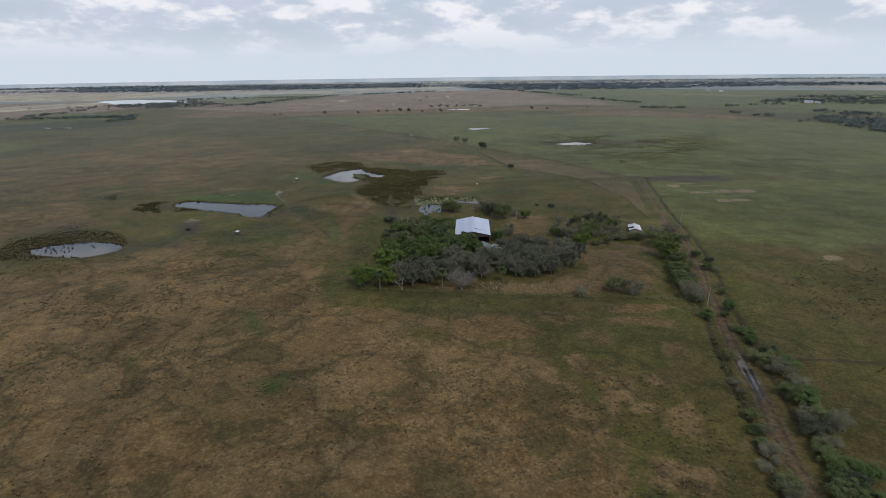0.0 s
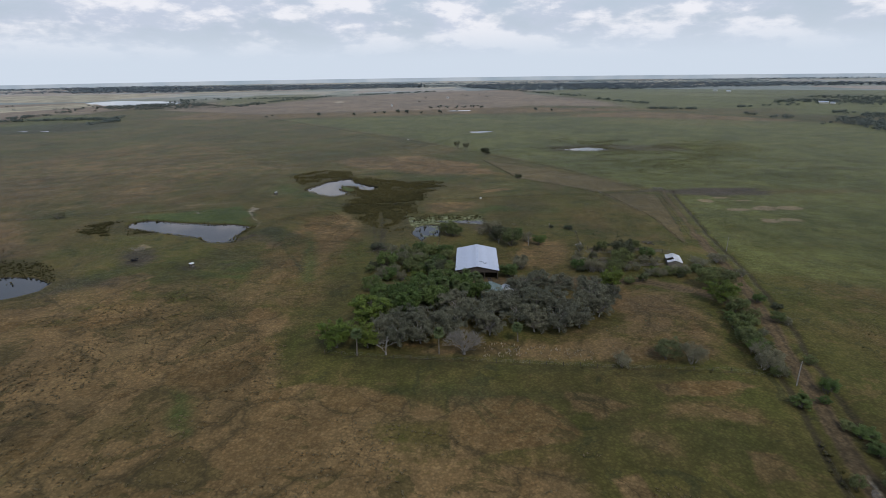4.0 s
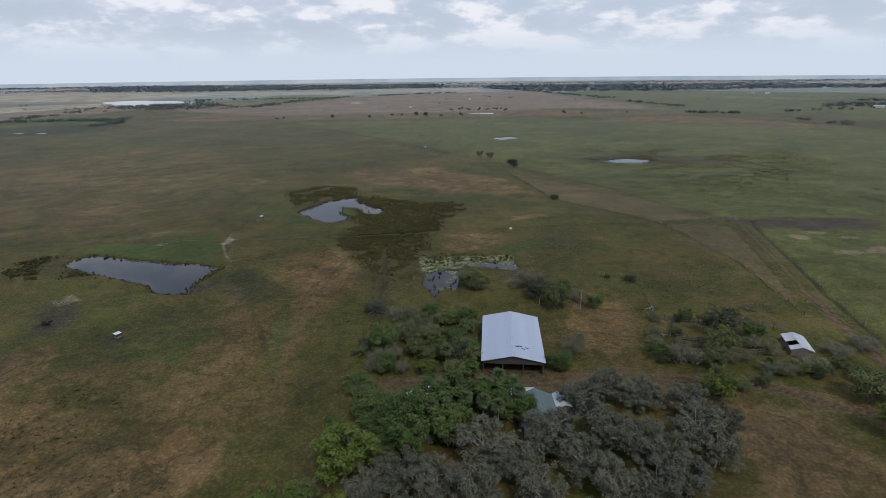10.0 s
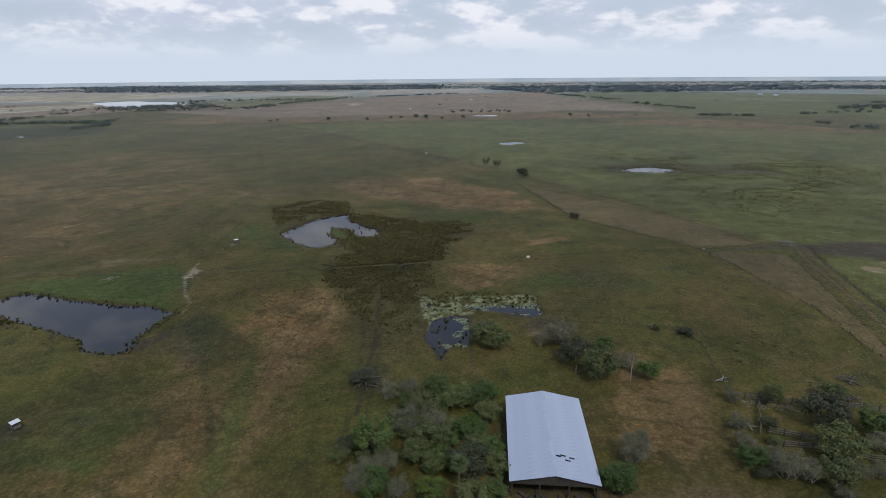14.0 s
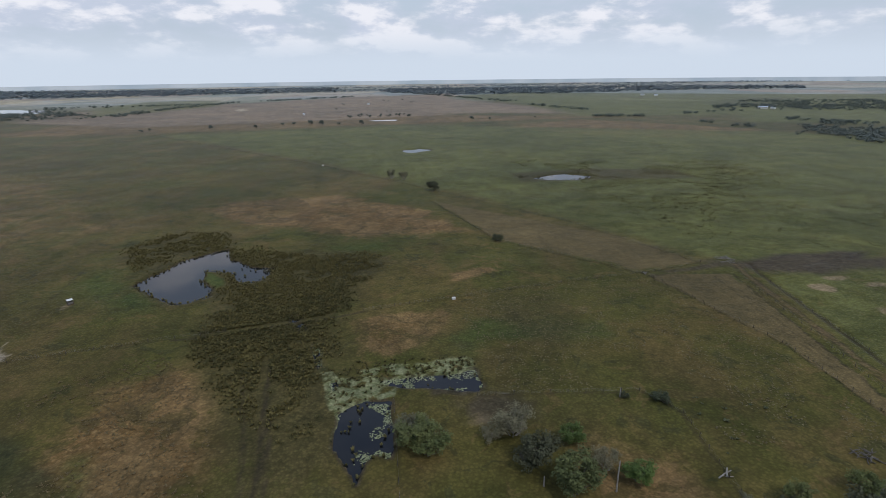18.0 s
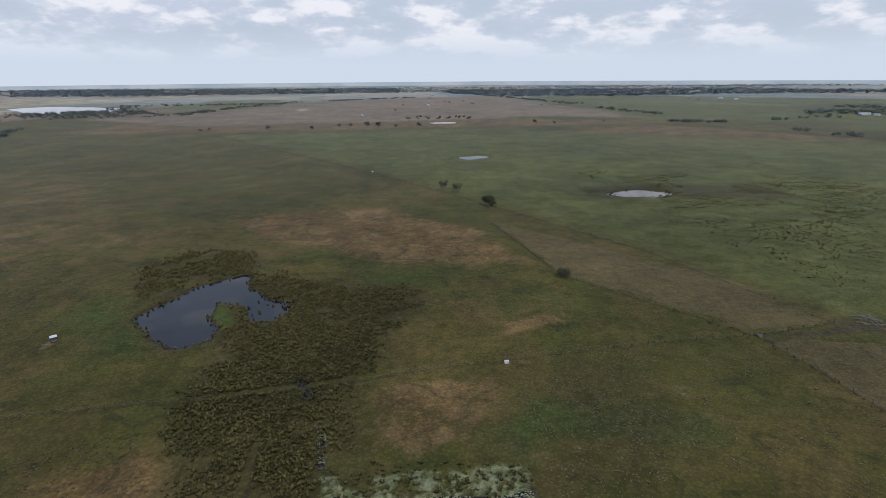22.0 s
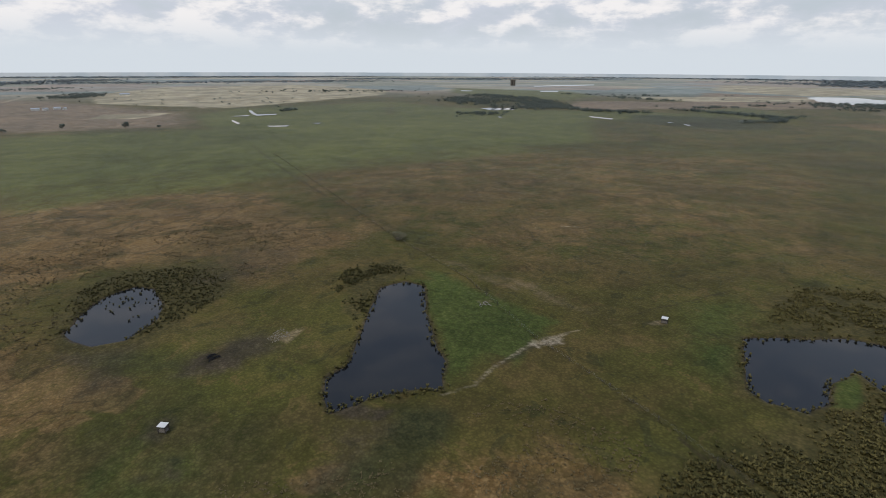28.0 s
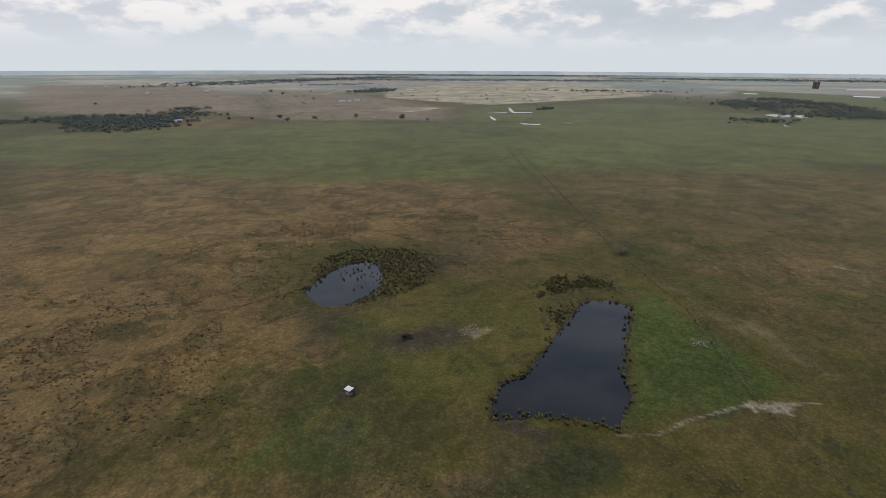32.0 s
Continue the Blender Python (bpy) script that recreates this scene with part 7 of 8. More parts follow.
tufts("tussocks", "dry brown tussocks of the open pasture", "grass", 24, [(-100, 62), (-120, 120), (-60, 165), (-36, 150), (-30, 125), (26, 110), (50, 92), (46, 60)], 9000, 0.18, 0.36, 6, LEAF["tuft"], (), 0.8, 0.32, 12.0, -0.15)
tufts("tussocks", "dry brown tussocks of the west pasture", "grass", 25, [(-60, 190), (-74, 120), (-150, 120), (-200, 150), (-220, 220), (-170, 250), (-140, 212), (-112, 160)], 6000, 0.2, 0.4, 6, LEAF["tuft"], (POND_SOUTH,), 0.8, 0.32, 14.0, -0.1)
tufts("weeds", "dark low weeds in the bare yard", "weeds", 26, [(30, 140), (62, 138), (68, 165), (60, 180), (46, 178), (44, 160)], 40, 0.15, 0.3, 9, LEAF["dark"], (), 0.8, 0.3)
tufts("weeds", "dark low weeds in rough grass", "weeds", 27, [(50, 224), (70, 226), (72, 236), (56, 240)], 14, 0.25, 0.5, 10, LEAF["dark"], (), 0.8, 0.3)
tufts("grass_stalks", "tall pale dead grass stalks by the fence", "grass", 28, [(10, 149), (34, 143.5), (33, 139), (9, 142)], 80, 0.45, 0.85, 5, LEAF["stalk"], (), 0.2, 0.09)
tufts("tussocks", "low tussocks of the grazed pasture", "grass", 29, [(-70, 190), (-30, 182), (-26, 220), (-34, 250), (-50, 276), (-72, 264), (-60, 230)], 4200, 0.16, 0.32, 6, LEAF["tuft"], (), 0.8, 0.32, 12.0, -0.1)
tufts("tussocks", "small dark tussocks over the east pasture", "grass", 30, [(112, 318), (130, 420), (220, 430), (260, 340), (180, 300), (120, 306)], 3600, 0.2, 0.42, 6, LEAF["reed"], (), 0.8, 0.3, 18.0, 0.1, 10.0)

# ---- far woods and trees ----


def woods(name, label, seed, places, low, high, leaves, material, loose=0.0, leaf=1.7, even=0.9):
    """A stand of far trees in one mesh: crowns of leaf clumps down to the ground."""
    rng = np.random.default_rng(seed)
    x, y = places
    n = len(x)
    x, y = x + loose * rng.normal(size=n), y + loose * rng.normal(size=n)
    h = rng.uniform(low, high, n)
    r = h * rng.uniform(0.7, 1.15, n)
    u = rng.normal(size=(n, leaves, 3))
    u /= np.linalg.norm(u, axis=2, keepdims=True)
    k = rng.uniform(0.6, 1.05, (n, leaves, 1))
    lump = 1 + 0.28 * np.sin(u[..., :1] * 5 + np.arange(n)[:, None, None]) * np.sin(u[..., 1:2] * 6 + 2)
    p = u * k * lump * np.stack([r, r, h * 0.48], -1)[:, None] + np.stack([x, y, relief(x, y) + h * 0.52], -1)[:, None]
    p[..., 2] = np.maximum(p[..., 2], 0.2)
    me = leaf_mesh(name, p.reshape(-1, 3), (u * (1 - even) + np.array([0, 0, even])).reshape(-1, 3), leaf, material, rng, 0.7 * (1 - even) + 0.1, 1.2)
    return tagged(new(name, me), label, "woods", kind="stuff")


def thinned(places, seed):
    """Leaves clearings in a stand of trees."""
    x, y = places
    m = soft_noise(x, y, 60.0, seed) + 0.6 * soft_noise(x, y, 22.0, seed + 1) > -0.25
    return x[m], y[m]


WOODS = [
    ([(-673, 1123), (-672, 1211), (-607, 1242), (-612, 1377), (-500, 1228), (-420, 1080), (-481, 1003), (-593, 1054)], 300, 3.5, 5.5),
    ([(-902, 553), (-1059, 639), (-1110, 722), (-978, 750), (-779, 713), (-681, 673), (-703, 594), (-832, 563)], 560, 3.5, 6),
    ([(-388, -176), (-516, -303), (-553, -270), (-582, -224), (-592, -161), (-571, -120), (-484, -92), (-411, -146)], 420, 3.2, 5.2),
    ([(-626, -186), (-703, -215), (-673, -165), (-613, -125), (-593, -154)], 60, 4, 7),
    ([(-1168, -112), (-1380, -86), (-1238, -34), (-1128, -77)], 150, 4, 7),
    ([(-620, 462), (-676, 532), (-636, 553), (-594, 524)], 30, 2, 4),
    ([(560, 992), (775, 1184), (1036, 1093), (1058, 1013), (775, 783), (746, 893), (637, 879)], 520, 3.5, 6),
    ([(473, 692), (548, 744), (579, 680), (598, 628), (435, 500), (434, 549), (430, 592)], 380, 3.5, 5.5),
]
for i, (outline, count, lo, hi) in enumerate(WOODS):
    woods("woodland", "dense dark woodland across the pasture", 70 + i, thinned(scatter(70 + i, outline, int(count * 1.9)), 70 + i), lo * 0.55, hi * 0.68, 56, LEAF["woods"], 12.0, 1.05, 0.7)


def strip(seed, a, b, count, wide):
    rng = np.random.default_rng(seed)
    u = rng.uniform(0, 1, count)
    return a[0] + u * (b[0] - a[0]) + rng.normal(size=count) * wide, a[1] + u * (b[1] - a[1]) + rng.normal(size=count) * wide


STRIPS = [((-642, 855), (-624, 922), 26, 6), ((-641, 1381), (-296, 1434), 60, 14), ((-377, 1075), (-366, 1191), 22, 6), ((-631, 955), (-696, 1094), 14, 8),
          ((-489, 818), (-431, 776), 20, 5), ((321, 883), (390, 861), 26, 3), ((463, 891), (572, 930), 14, 5), ((317, 1189), (365, 1010), 30, 5),
          ((169, 1929), (320, 1324), 110, 8), ((400, 787), (417, 692), 12, 3), ((521, 768), (552, 779), 10, 3), ((-866, 669), (-643, 663), 70, 8),
          ((-622, 802), (-481, 827), 70, 5), ((-649, 659), (-590, 720), 50, 5), ((-951, 924), (-775, 949), 36, 10), ((-422, 1047), (-290, 1497), 80, 8),
          ((-224, 1542), (-24, 1715), 80, 10), ((-658, 480), (-629, 527), 26, 4), ((-448, 728), (-445, 792), 16, 4), ((-938, 1054), (-1067, 891), 24, 10),
          ((-450, 778), (-477, 859), 18, 4), ((-758, 269), (-785, 291), 14, 3), ((-1512, -342), (-1691, -192), 60, 20), ((-1369, 307), (-1316, 595), 60, 20),
          ((-1305, -723), (-1673, -475), 70, 25)]
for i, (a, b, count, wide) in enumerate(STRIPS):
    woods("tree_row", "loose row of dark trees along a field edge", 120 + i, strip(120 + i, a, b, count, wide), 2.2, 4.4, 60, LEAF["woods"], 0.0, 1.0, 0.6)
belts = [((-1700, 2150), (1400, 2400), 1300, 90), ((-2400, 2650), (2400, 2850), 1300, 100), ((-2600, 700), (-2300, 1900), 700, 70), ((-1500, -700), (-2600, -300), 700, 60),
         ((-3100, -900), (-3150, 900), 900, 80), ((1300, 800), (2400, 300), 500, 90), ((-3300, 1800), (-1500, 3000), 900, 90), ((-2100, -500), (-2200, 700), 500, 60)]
# far belts use the leaf colour that has haze mixed in
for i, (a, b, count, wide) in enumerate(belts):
    woods("woodland", "long dark belt of far woodland", 150 + i, strip(150 + i, a, b, count, wide), 4, 6.5, 10, LEAF["hazed_woods"], 0.0, 4.5)

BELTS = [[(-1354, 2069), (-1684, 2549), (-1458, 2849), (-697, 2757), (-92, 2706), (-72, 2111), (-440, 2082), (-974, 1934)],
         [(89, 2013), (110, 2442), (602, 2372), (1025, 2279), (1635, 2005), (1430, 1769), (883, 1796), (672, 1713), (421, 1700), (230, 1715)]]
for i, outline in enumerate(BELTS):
    woods("woodland", "broad belt of far woodland, blued in place of haze", 170 + i, scatter(170 + i, outline, 1700), 4, 7, 16, LEAF["hazed_woods"], 0.0, 4.5)

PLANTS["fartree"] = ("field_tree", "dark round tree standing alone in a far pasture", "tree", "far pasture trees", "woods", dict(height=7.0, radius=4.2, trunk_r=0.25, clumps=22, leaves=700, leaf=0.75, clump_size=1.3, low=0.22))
FARTREES = [(-84.6, 860), (-63.5, 854), (-49.6, 850), (-28.8, 844), (142.7, 871), (165.5, 864), (236, 891), (-124, 827), (-175, 827), (-246, 814), (319, 1161), (331, 1138), (331, 1102), (337, 1066), (351, 1015), (-98.7, 864), (-1.4, 837)]
HAMMOCK = [(-17 + 14 * (i % 7) + 5 * math.sin(i * 3.1), 955 + 14 * (i // 7) + 8 * math.sin(i * 1.7)) for i in range(21)]
ROW_WEST = [(-554, -68), (-563, -47), (-574, -20), (-547, 0), (-574, 20), (-600, 59), (-584, 114), (-588, 142), (-730, -362), (-1112, -266), (-1174, -203), (-1054, -217), (-645, 475), (-243, 832), (-50, 859)]
for i, (x, y) in enumerate(FARTREES + HAMMOCK + ROW_WEST):
    s = chance.uniform(0.5, 1.0)
    if (x, y) in HAMMOCK:
        s *= 0.75
    s *= 0.8
    plant("fartree", x, y, 7.0 * s * (1.1 if i % 3 else 0.8), 4.0 * s)
rng = np.random.default_rng(9)
woods("scattered_trees", "sparse small trees over the far pastures", 200, (rng.uniform(-900, -520, 16), rng.uniform(620, 1250, 16)), 2, 4, 30, LEAF["woods"])
woods("scattered_trees", "sparse small trees over the tan fields", 201, (rng.uniform(-1500, -760, 60), rng.uniform(-300, 700, 60)), 2, 5, 24, LEAF["woods"])
woods("scattered_trees", "sparse small trees beyond the ridge", 202, (rng.uniform(-300, 700, 24), rng.uniform(1100, 1900, 24)), 2, 5, 24, LEAF["woods"])

# ---- far buildings and pale water ----


def far_shed(x, y, turn, w, l, h):
    w, l, h = 0.65 * w, 0.65 * l, 0.8 * h
    ob = thing("farm_building", "far pale farm building with a low gable", "building", "far farm buildings", at=(x, y, gz(x, y)), turn=turn)
    bm = bmesh.new()
    box(bm, 0, 0, h / 2, w, l, h)
    part("walls", bm, WHITE, ob)
    bm = bmesh.new()
    q = [bm.verts.new(p) for p in ((-w / 2 - 0.5, -l / 2 - 0.5, h), (0, -l / 2 - 0.5, h + w * 0.22), (w / 2 + 0.5, -l / 2 - 0.5, h), (-w / 2 - 0.5, l / 2 + 0.5, h), (0, l / 2 + 0.5, h + w * 0.22), (w / 2 + 0.5, l / 2 + 0.5, h))]
    for idx in ((0, 1, 4, 3), (1, 2, 5, 4), (0, 2, 1), (3, 4, 5), (0, 3, 5, 2)):
        bm.faces.new([q[k] for k in idx])
    part("roof", bm, TIN, ob)
    return ob


for x, y, turn, w, l, h in ((-865, -38, 10, 6, 14, 3), (-867, -27, 80, 6, 12, 3), (-883, -18, 40, 6, 12, 3), (-871, -6, 90, 6, 10, 3), (-1272, -1, 20, 10, 26, 3), (-529, -111, 80, 5, 16, 3), (-1129, -419, 70, 8, 18, 3), (-1292, -779, 60, 8, 16, 3), (-1041, -494, 75, 8, 14, 3), (635, 957, 70, 10, 20, 3), (641, 942, 20, 6, 10, 3), (715, 1491, 30, 8, 14, 3), (730, 1452, 60, 8, 14, 3), (16, 1305, 30, 6, 9, 3), (-88, 1035, 20, 4, 8, 3)):
    far_shed(x, y, turn, w, l, h)


def elevator():
    ob = thing("grain_elevator", "dark twin tower of a far grain elevator", "tower", at=(-1620, 1050, 0), turn=35)
    for s in (-1, 1):
        bm = bmesh.new()
        bmesh.ops.create_cone(bm, cap_ends=True, segments=16, radius1=4, radius2=4, depth=16, matrix=Matrix.Translation((s * 4.5, 0, 8)))
        part("silo", bm, BARK, ob)
    bm = bmesh.new()
    box(bm, 0, 0, 17, 16, 6, 2.4)
    part("head_house", bm, BARK, ob)
    return ob


elevator()


def far_water(outline, label):
    verts = [(x, y, 0.35) for x, y in outline]
    tagged(mesh_object("water", verts, [tuple(range(len(verts)))], WATER), label, "pond", kind="structure")


for outline in (
    [(-724, 542), (-738, 561), (-732, 575), (-726, 600), (-686, 576), (-698, 568), (-689, 546)],
    [(-573, 621), (-534, 629), (-524, 619), (-553, 613)],
    [(-483, 661), (-470, 661), (-469, 654)],
    [(-458, 661), (-445, 661), (-441, 652)],
    [(-607, 513), (-582, 509), (-587, 506)],
    [(-1574, 1104), (-1647, 1379), (-1571, 1324), (-1511, 1067)],
    [(-1236, 931), (-1209, 968), (-1167, 941), (-1189, 906)],
    [(-1321, 749), (-1290, 771), (-1256, 751), (-1280, 734)],
    [(8, 896), (24, 907), (47, 904), (44, 885), (18, 886)],
    [(-785, 227), (-785, 231), (-717, 236), (-717, 260), (-704, 258), (-696, 235), (-727, 230)],
    [(-574, 241), (-570, 263), (-560, 260), (-563, 243)],
    [(-650, 208), (-608, 216), (-596, 214), (-636, 207)],
    [(-697, 203), (-710, 228), (-693, 224)],
    [(-589, 285), (-587, 300), (-579, 293)],
):
    far_water(outline, "pale strip of far water")

# ---- fences ----


def post_mesh(name, r, h, material, sides=6):
    v, f = [], []
    tube(v, f, [(0, 0, -0.3), (0, 0, h * 0.9), (0.01, 0.01, h)], [r, r * 0.92, r * 0.7], sides)
    return raw_mesh(name, v, f, material)


FENCE_POST = post_mesh("post", 0.06, 1.0, TIMBER)
WIRE = Mat("fence_wire", 0.5, 0.8, 0.5).colour((0.25, 0.24, 0.23)).m


def fence(line, step, label):
    ob = thing("fence", label, "fence", "wire fences", at=(*line[0], 0))
    ox, oy = line[0]
    places = []
    for (ax, ay), (bx, by) in zip(line, line[1:]):
        n = max(1, round(math.hypot(bx - ax, by - ay) / step))
        for k in range(n):
            places.append((ax + (bx - ax) * k / n, ay + (by - ay) * k / n))
    places.append(line[-1])
    zs = relief([p[0] for p in places], [p[1] for p in places])
    strands = [(0.35, [], []), (0.6, [], []), (0.88, [], [])]
    for i, ((x, y), z) in enumerate(zip(places, zs)):
        p = part("post", FENCE_POST, None, ob)
        p.matrix_local = pose(x - ox, y - oy, z, chance.uniform(-4, 4), chance.uniform(-4, 4), chance.uniform(0, 360))
        if i + 1 < len(places):
            for h, v, f in strands:
                (x2, y2), z2 = places[i + 1], zs[i + 1]
                tube(v, f, [(x - ox, y - oy, z + h), ((x + x2) / 2 - ox, (y + y2) / 2 - oy, (z + z2) / 2 + h - 0.04), (x2 - ox, y2 - oy, z2 + h)], [0.006, 0.006, 0.006], 3)
    for h, v, f in strands:
        part("wire", raw_mesh("wire", v, f, WIRE), None, ob)


fence(FENCE_FRONT, 3.5, "sagging wire fence with wooden posts before the grove")
fence(FENCE_EAST, 4, "wire fence with grey posts along a brown field")
fence(FENCE_NORTH, 4, "wire fence with grey posts across the pasture")
fence(FENCE_DIAGONAL, 5, "wire fence with grey posts round a dry paddock")
fence(FENCE_FAR, 8, "long wire fence running to the far ridge")
fence(FENCE_MID, 3.5, "wire fence from the barn to the marsh")
fence(FENCE_YARD, 3.5, "wire fence round the yard behind the barn")
fence(FENCE_WEST, 6, "wire fence across the west pasture")
fence(FENCE_ROAD, 4, "wire fence beside the dirt road")
fence(FENCE_ROADSIDE, 4, "wire fence along the road's ditch")
fence([(97, 211), (103, 240), (113, 290)], 5, "wire fence on the far side of the road")

# ---- stock pens, posts, logs and feeders ----


def pen(line, label):
    ob = thing("pen_fence", label, "fence", "stock pens", at=(*line[0], 0))
    ox, oy = line[0]
    for (ax, ay), (bx, by) in zip(line, line[1:]):
        n = max(1, round(math.hypot(bx - ax, by - ay) / 2.4))
        for k in range(n):
            x1, y1 = ax + (bx - ax) * k / n, ay + (by - ay) * k / n
            x2, y2 = ax + (bx - ax) * (k + 1) / n, ay + (by - ay) * (k + 1) / n
            z = gz(x1, y1)
            p = part("post", PEN_POST, None, ob)
            p.location = (x1 - ox, y1 - oy, z)
            for h in (0.45, 0.85, 1.25):
                bm = bmesh.new()
                turn = math.degrees(math.atan2(y2 - y1, x2 - x1))
                box(bm, 0, 0, 0, math.hypot(x2 - x1, y2 - y1) + 0.1, 0.05, 0.16, Matrix.Translation(((x1 + x2) / 2 - ox, (y1 + y2) / 2 - oy, z + h)) @ pose(0, 0, 0, 0, chance.uniform(-2, 2), turn))
                part("rail", bm, BOARD, ob)


PEN_POST = post_mesh("post", 0.1, 1.6, TIMBER, 7)
pen([(50.5, 213.5), (56, 212), (62.5, 211.5), (70, 210.5), (77, 208.5)], "grey plank fence of an old stock pen")
pen([(52, 211.5), (49.5, 206), (48, 203)], "broken plank fence of an old stock pen")
pen([(49.5, 203.5), (56.5, 201.5), (63, 200)], "low plank fence inside an old stock pen")
pen([(48, 200.2), (54.5, 199.6), (62, 197), (70, 196)], "grey plank fence beside pale rubble")


def log_heap(x, y, count, length, spread, label, material, seed):
    ob = thing("log_pile", label, "log pile", at=(x, y, gz(x, y)))
    r = random.Random(seed)
    for k in range(count):
        v, f = [], []
        s = length * r.uniform(0.6, 1.2)
        rad = r.uniform(0.06, 0.14)
        tube(v, f, [(-s / 2, 0, 0), (0, 0.08, 0.03), (s / 2, 0, 0)], [rad, rad * 0.9, rad * 0.7], 6)
        p = part("log", raw_mesh("log", v, f, material), None, ob)
        p.matrix_local = pose(r.uniform(-spread, spread), r.uniform(-spread, spread), 0.1 + 0.14 * (k % 4), r.uniform(-6, 6), r.uniform(-8, 8), r.uniform(0, 180))


log_heap(73.9, 219.8, 22, 1.8, 1.6, "loose heap of weathered grey logs on grass", BARK, 1)
log_heap(69.6, 213.4, 16, 1.8, 1.4, "tangled heap of grey boards and branches", BARK, 2)
log_heap(-21.5, 217.6, 26, 2.4, 2.0, "brush pile of grey branches on dark soil", BARK, 3)
log_heap(49.3, 220.0, 3, 2.6, 0.4, "fallen fence rails beside a gate", PALEBARK, 4)
log_heap(111.9, 309.5, 26, 2.6, 2.6, "heap of grey timber at the track's end", TWIGS, 5)
log_heap(80.5, 303.0, 6, 1.2, 0.7, "small pile of pale wood at a fence corner", PALEBARK, 6)
log_heap(-103.0, 208.8, 16, 1.6, 1.0, "charred branches of a burnt brush heap", GAP_SHADE_CHAR, 7)
log_heap(-108.5, 272.5, 10, 1.1, 1.5, "scattered broken wood near a ditch", PALEBARK, 8)
log_heap(47.3, 205.5, 2, 3.6, 0.3, "leaning pale branch in the pen", PALEBARK, 9)


def feeder(x, y, turn, label):
    ob = thing("mineral_feeder", label, "feeder", "roofed feeders", at=(x, y, gz(x, y)), turn=turn)
    post_row(ob, [(a, b) for a in (-0.65, 0.65) for b in (-0.5, 0.5)], 1.35, 0.1, TIMBER)
    bm = bmesh.new()
    box(bm, 0, 0, 0.4, 1.2, 0.9, 0.4)
    part("trough", bm, BOARD, ob)
    bm = bmesh.new()
    box(bm, 0, 0, 0, 1.45, 1.2, 0.05, Matrix.Translation((0, 0, 1.42)) @ pose(0, 0, 0, 6, 0, 0))
    part("roof", bm, WHITEROOF, ob, "white sheet metal roof")
    bm = bmesh.new()
    box(bm, 0, 0.48, 0.8, 1.3, 0.04, 0.8)
    part("back_wall", bm, BOARD, ob)


WHITEROOF = Mat("white_sheet", 0.45, 0, 0.4).colour((0.62, 0.62, 0.60)).m
feeder(-80.6, 202.0, 62, "white roofed mineral feeder on bare soil")
feeder(-84.6, 308.6, 40, "white roofed mineral feeder on a pale patch")
for x, y, turn, label in ((19.5, 293.8, 10, "white box trough at a fence line"), (-30.0, 535.0, 20, "far white trough at a fence")):
    ob = thing("trough", label, "trough", "white troughs", at=(x, y, gz(x, y)), turn=turn)
    bm = bmesh.new()
    for dx, dy, w, l in ((0, -0.3, 0.9, 0.05), (0, 0.3, 0.9, 0.05), (-0.45, 0, 0.05, 0.64), (0.45, 0, 0.05, 0.64)):
        box(bm, dx, dy, 0.28, w, l, 0.56)
    part("sides", bm, WHITE, ob)
    bm = bmesh.new()
    box(bm, 0, 0, 0.42, 0.84, 0.55, 0.08)
    part("lid", bm, WHITEROOF, ob)


def pole(x, y, h, lean, label, arm=True):
    ob = thing("utility_pole", label, "pole", "poles", at=(x, y, gz(x, y)), turn=25)
    v, f = [], []
    tube(v, f, [(0, 0, -0.3), (0, 0, h * 0.5), (lean, 0, h)], [0.13, 0.11, 0.08], 8)
    part("shaft", raw_mesh("shaft", v, f, PALEBARK), None, ob)
    if arm:
        bm = bmesh.new()
        box(bm, lean * 0.95, 0, h - 0.5, 1.4, 0.09, 0.11)
        part("crossarm", bm, TIMBER, ob)


pole(31.2, 219.6, 5.5, 0.1, "bleached wooden pole behind the barn", False)
pole(97.3, 211.1, 5.0, 0.1, "wooden pole beside the dirt road", False)
pole(69.6, 129.2, 5.5, 0.1, "wooden utility pole at the roadside")
pole(21.0, 222.5, 1.8, 0.0, "short weathered post in the yard", False)
pole(43.0, 242.6, 1.8, 0.0, "short weathered post at a fence", False)


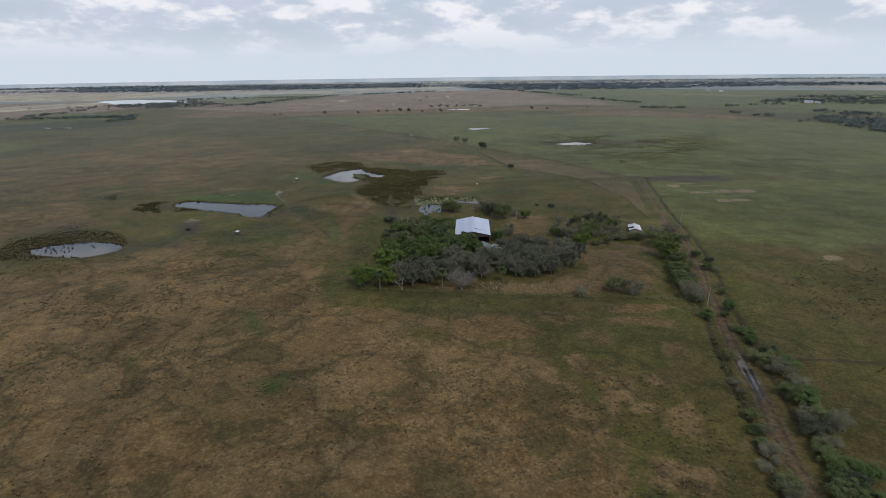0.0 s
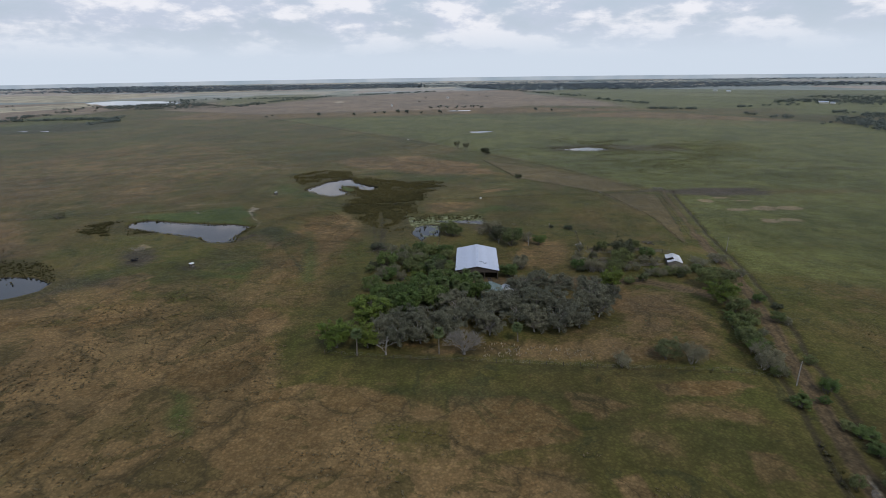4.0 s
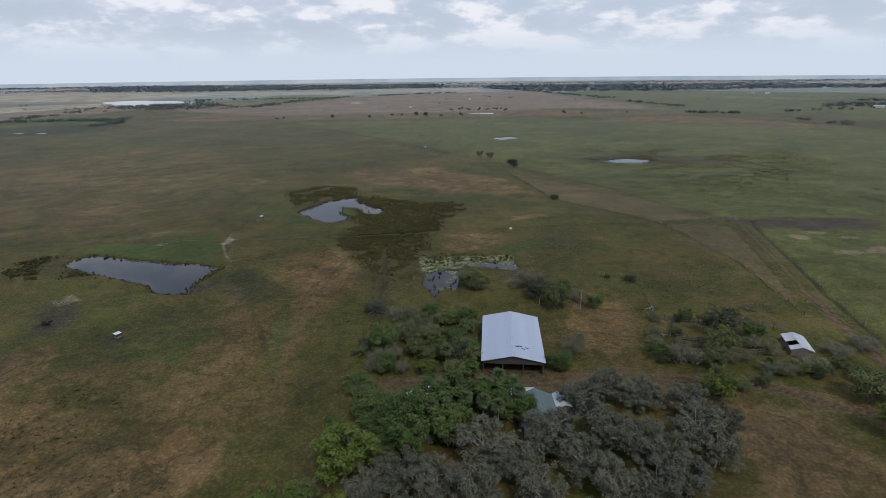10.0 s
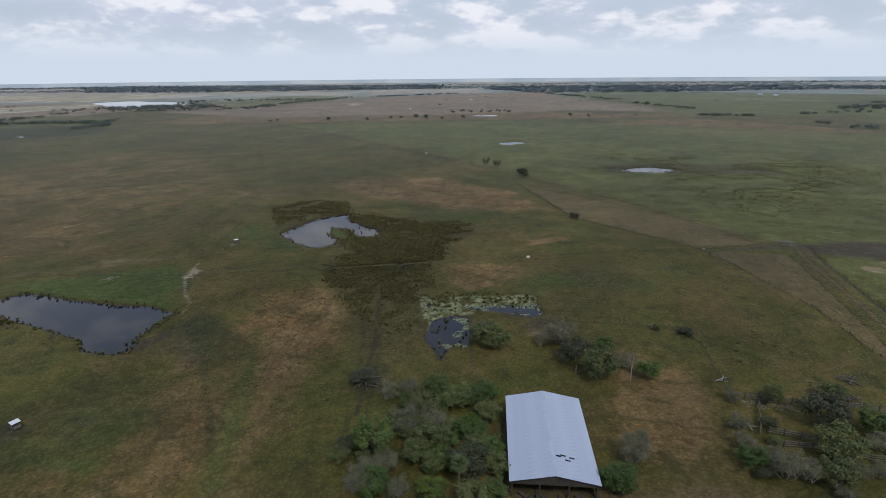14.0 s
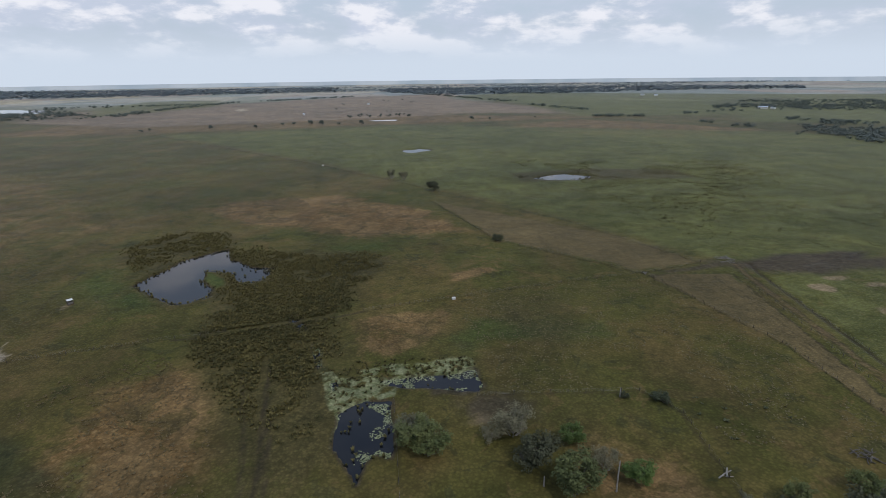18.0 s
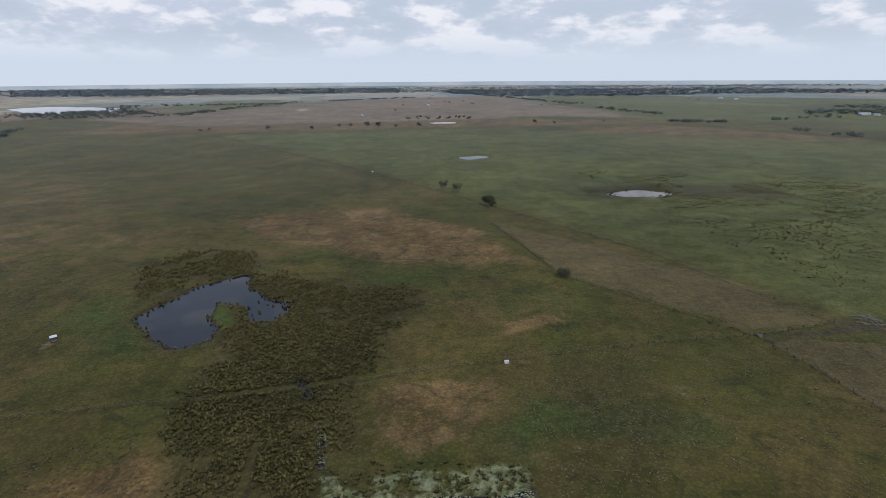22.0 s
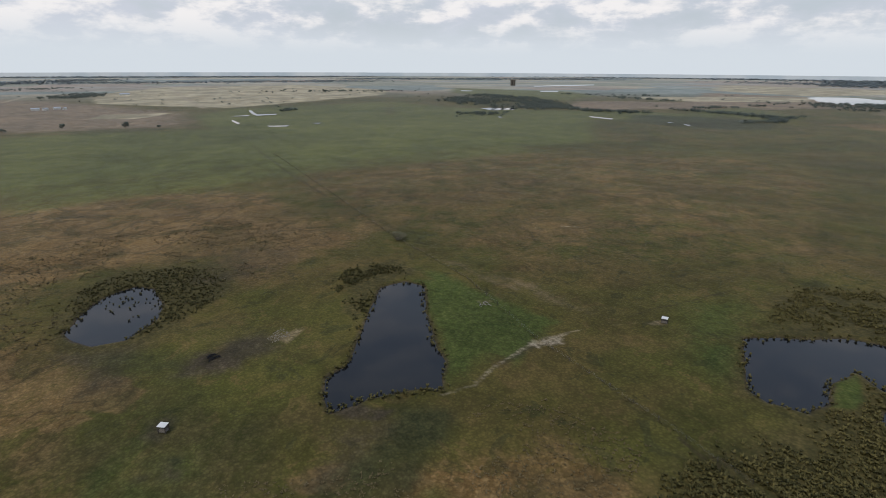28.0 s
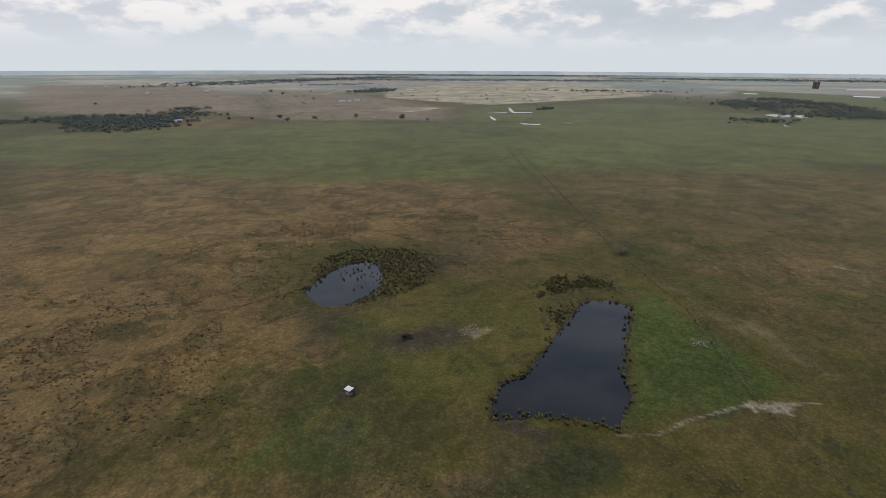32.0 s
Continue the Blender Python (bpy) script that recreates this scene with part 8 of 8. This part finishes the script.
def rubble(seed, outline, count, label):
    r = random.Random(seed)
    x, y = scatter(seed, outline, count)
    v, f = [], []
    for px, py in zip(x, y):
        z, s = gz(px, py), r.uniform(0.08, 0.22)
        i = len(v)
        for k in range(5):
            w = 2 * math.pi * k / 5 + r.uniform(-0.3, 0.3)
            v.append((px + s * math.cos(w), py + s * math.sin(w), z - 0.02))
        v.append((px, py, z + s * r.uniform(0.5, 0.9)))
        f += [(i + k, i + (k + 1) % 5, i + 5) for k in range(5)]
    ob = mesh_object("rubble", v, f, STONE)
    tagged(ob, label, "rubble", kind="stuff")


STONE = bark_material("pale_rubble", (0.12, 0.105, 0.085), (0.20, 0.182, 0.15))
rubble(81, [(46, 196), (54, 198), (56, 195), (47, 193)], 260, "pale broken rubble by the pen")
rubble(82, [(49, 214), (58, 212.5), (59, 209.5), (50, 211)], 200, "pale broken rubble inside the pen")
rubble(83, [(-108.5, 219.5), (-113.3, 223.1), (-108.4, 225.1), (-105.9, 220.5)], 140, "pale stones on trampled ground")
rubble(84, [(14, 146.5), (17, 147), (18, 143), (15, 142.5)], 26, "pale stones in dry grass")


# ---- hazy land at the edge of sight ----


def distance_wall():
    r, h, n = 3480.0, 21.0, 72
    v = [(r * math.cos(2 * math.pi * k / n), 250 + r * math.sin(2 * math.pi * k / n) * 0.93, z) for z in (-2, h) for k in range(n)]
    # self-lit ring: the haze over distant land is put into its glow
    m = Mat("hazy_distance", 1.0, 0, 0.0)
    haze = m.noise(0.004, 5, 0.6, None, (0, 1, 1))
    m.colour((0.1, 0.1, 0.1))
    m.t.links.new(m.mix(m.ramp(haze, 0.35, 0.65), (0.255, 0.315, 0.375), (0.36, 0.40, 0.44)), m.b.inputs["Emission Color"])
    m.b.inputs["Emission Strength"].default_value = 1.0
    return tagged(mesh_object("backdrop", v, [(k, (k + 1) % n, n + (k + 1) % n, n + k) for k in range(n)], m.m), "glowing backdrop of blue grey hazy land at the horizon", "backdrop", kind="structure")


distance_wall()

# set the whole plan out at true size
bpy.context.view_layer.update()
for ob in list(scene.objects):
    if ob.parent is None and ob.type in {"MESH", "EMPTY"}:
        ob.matrix_world = Matrix.Scale(UNIT, 4) @ ob.matrix_world
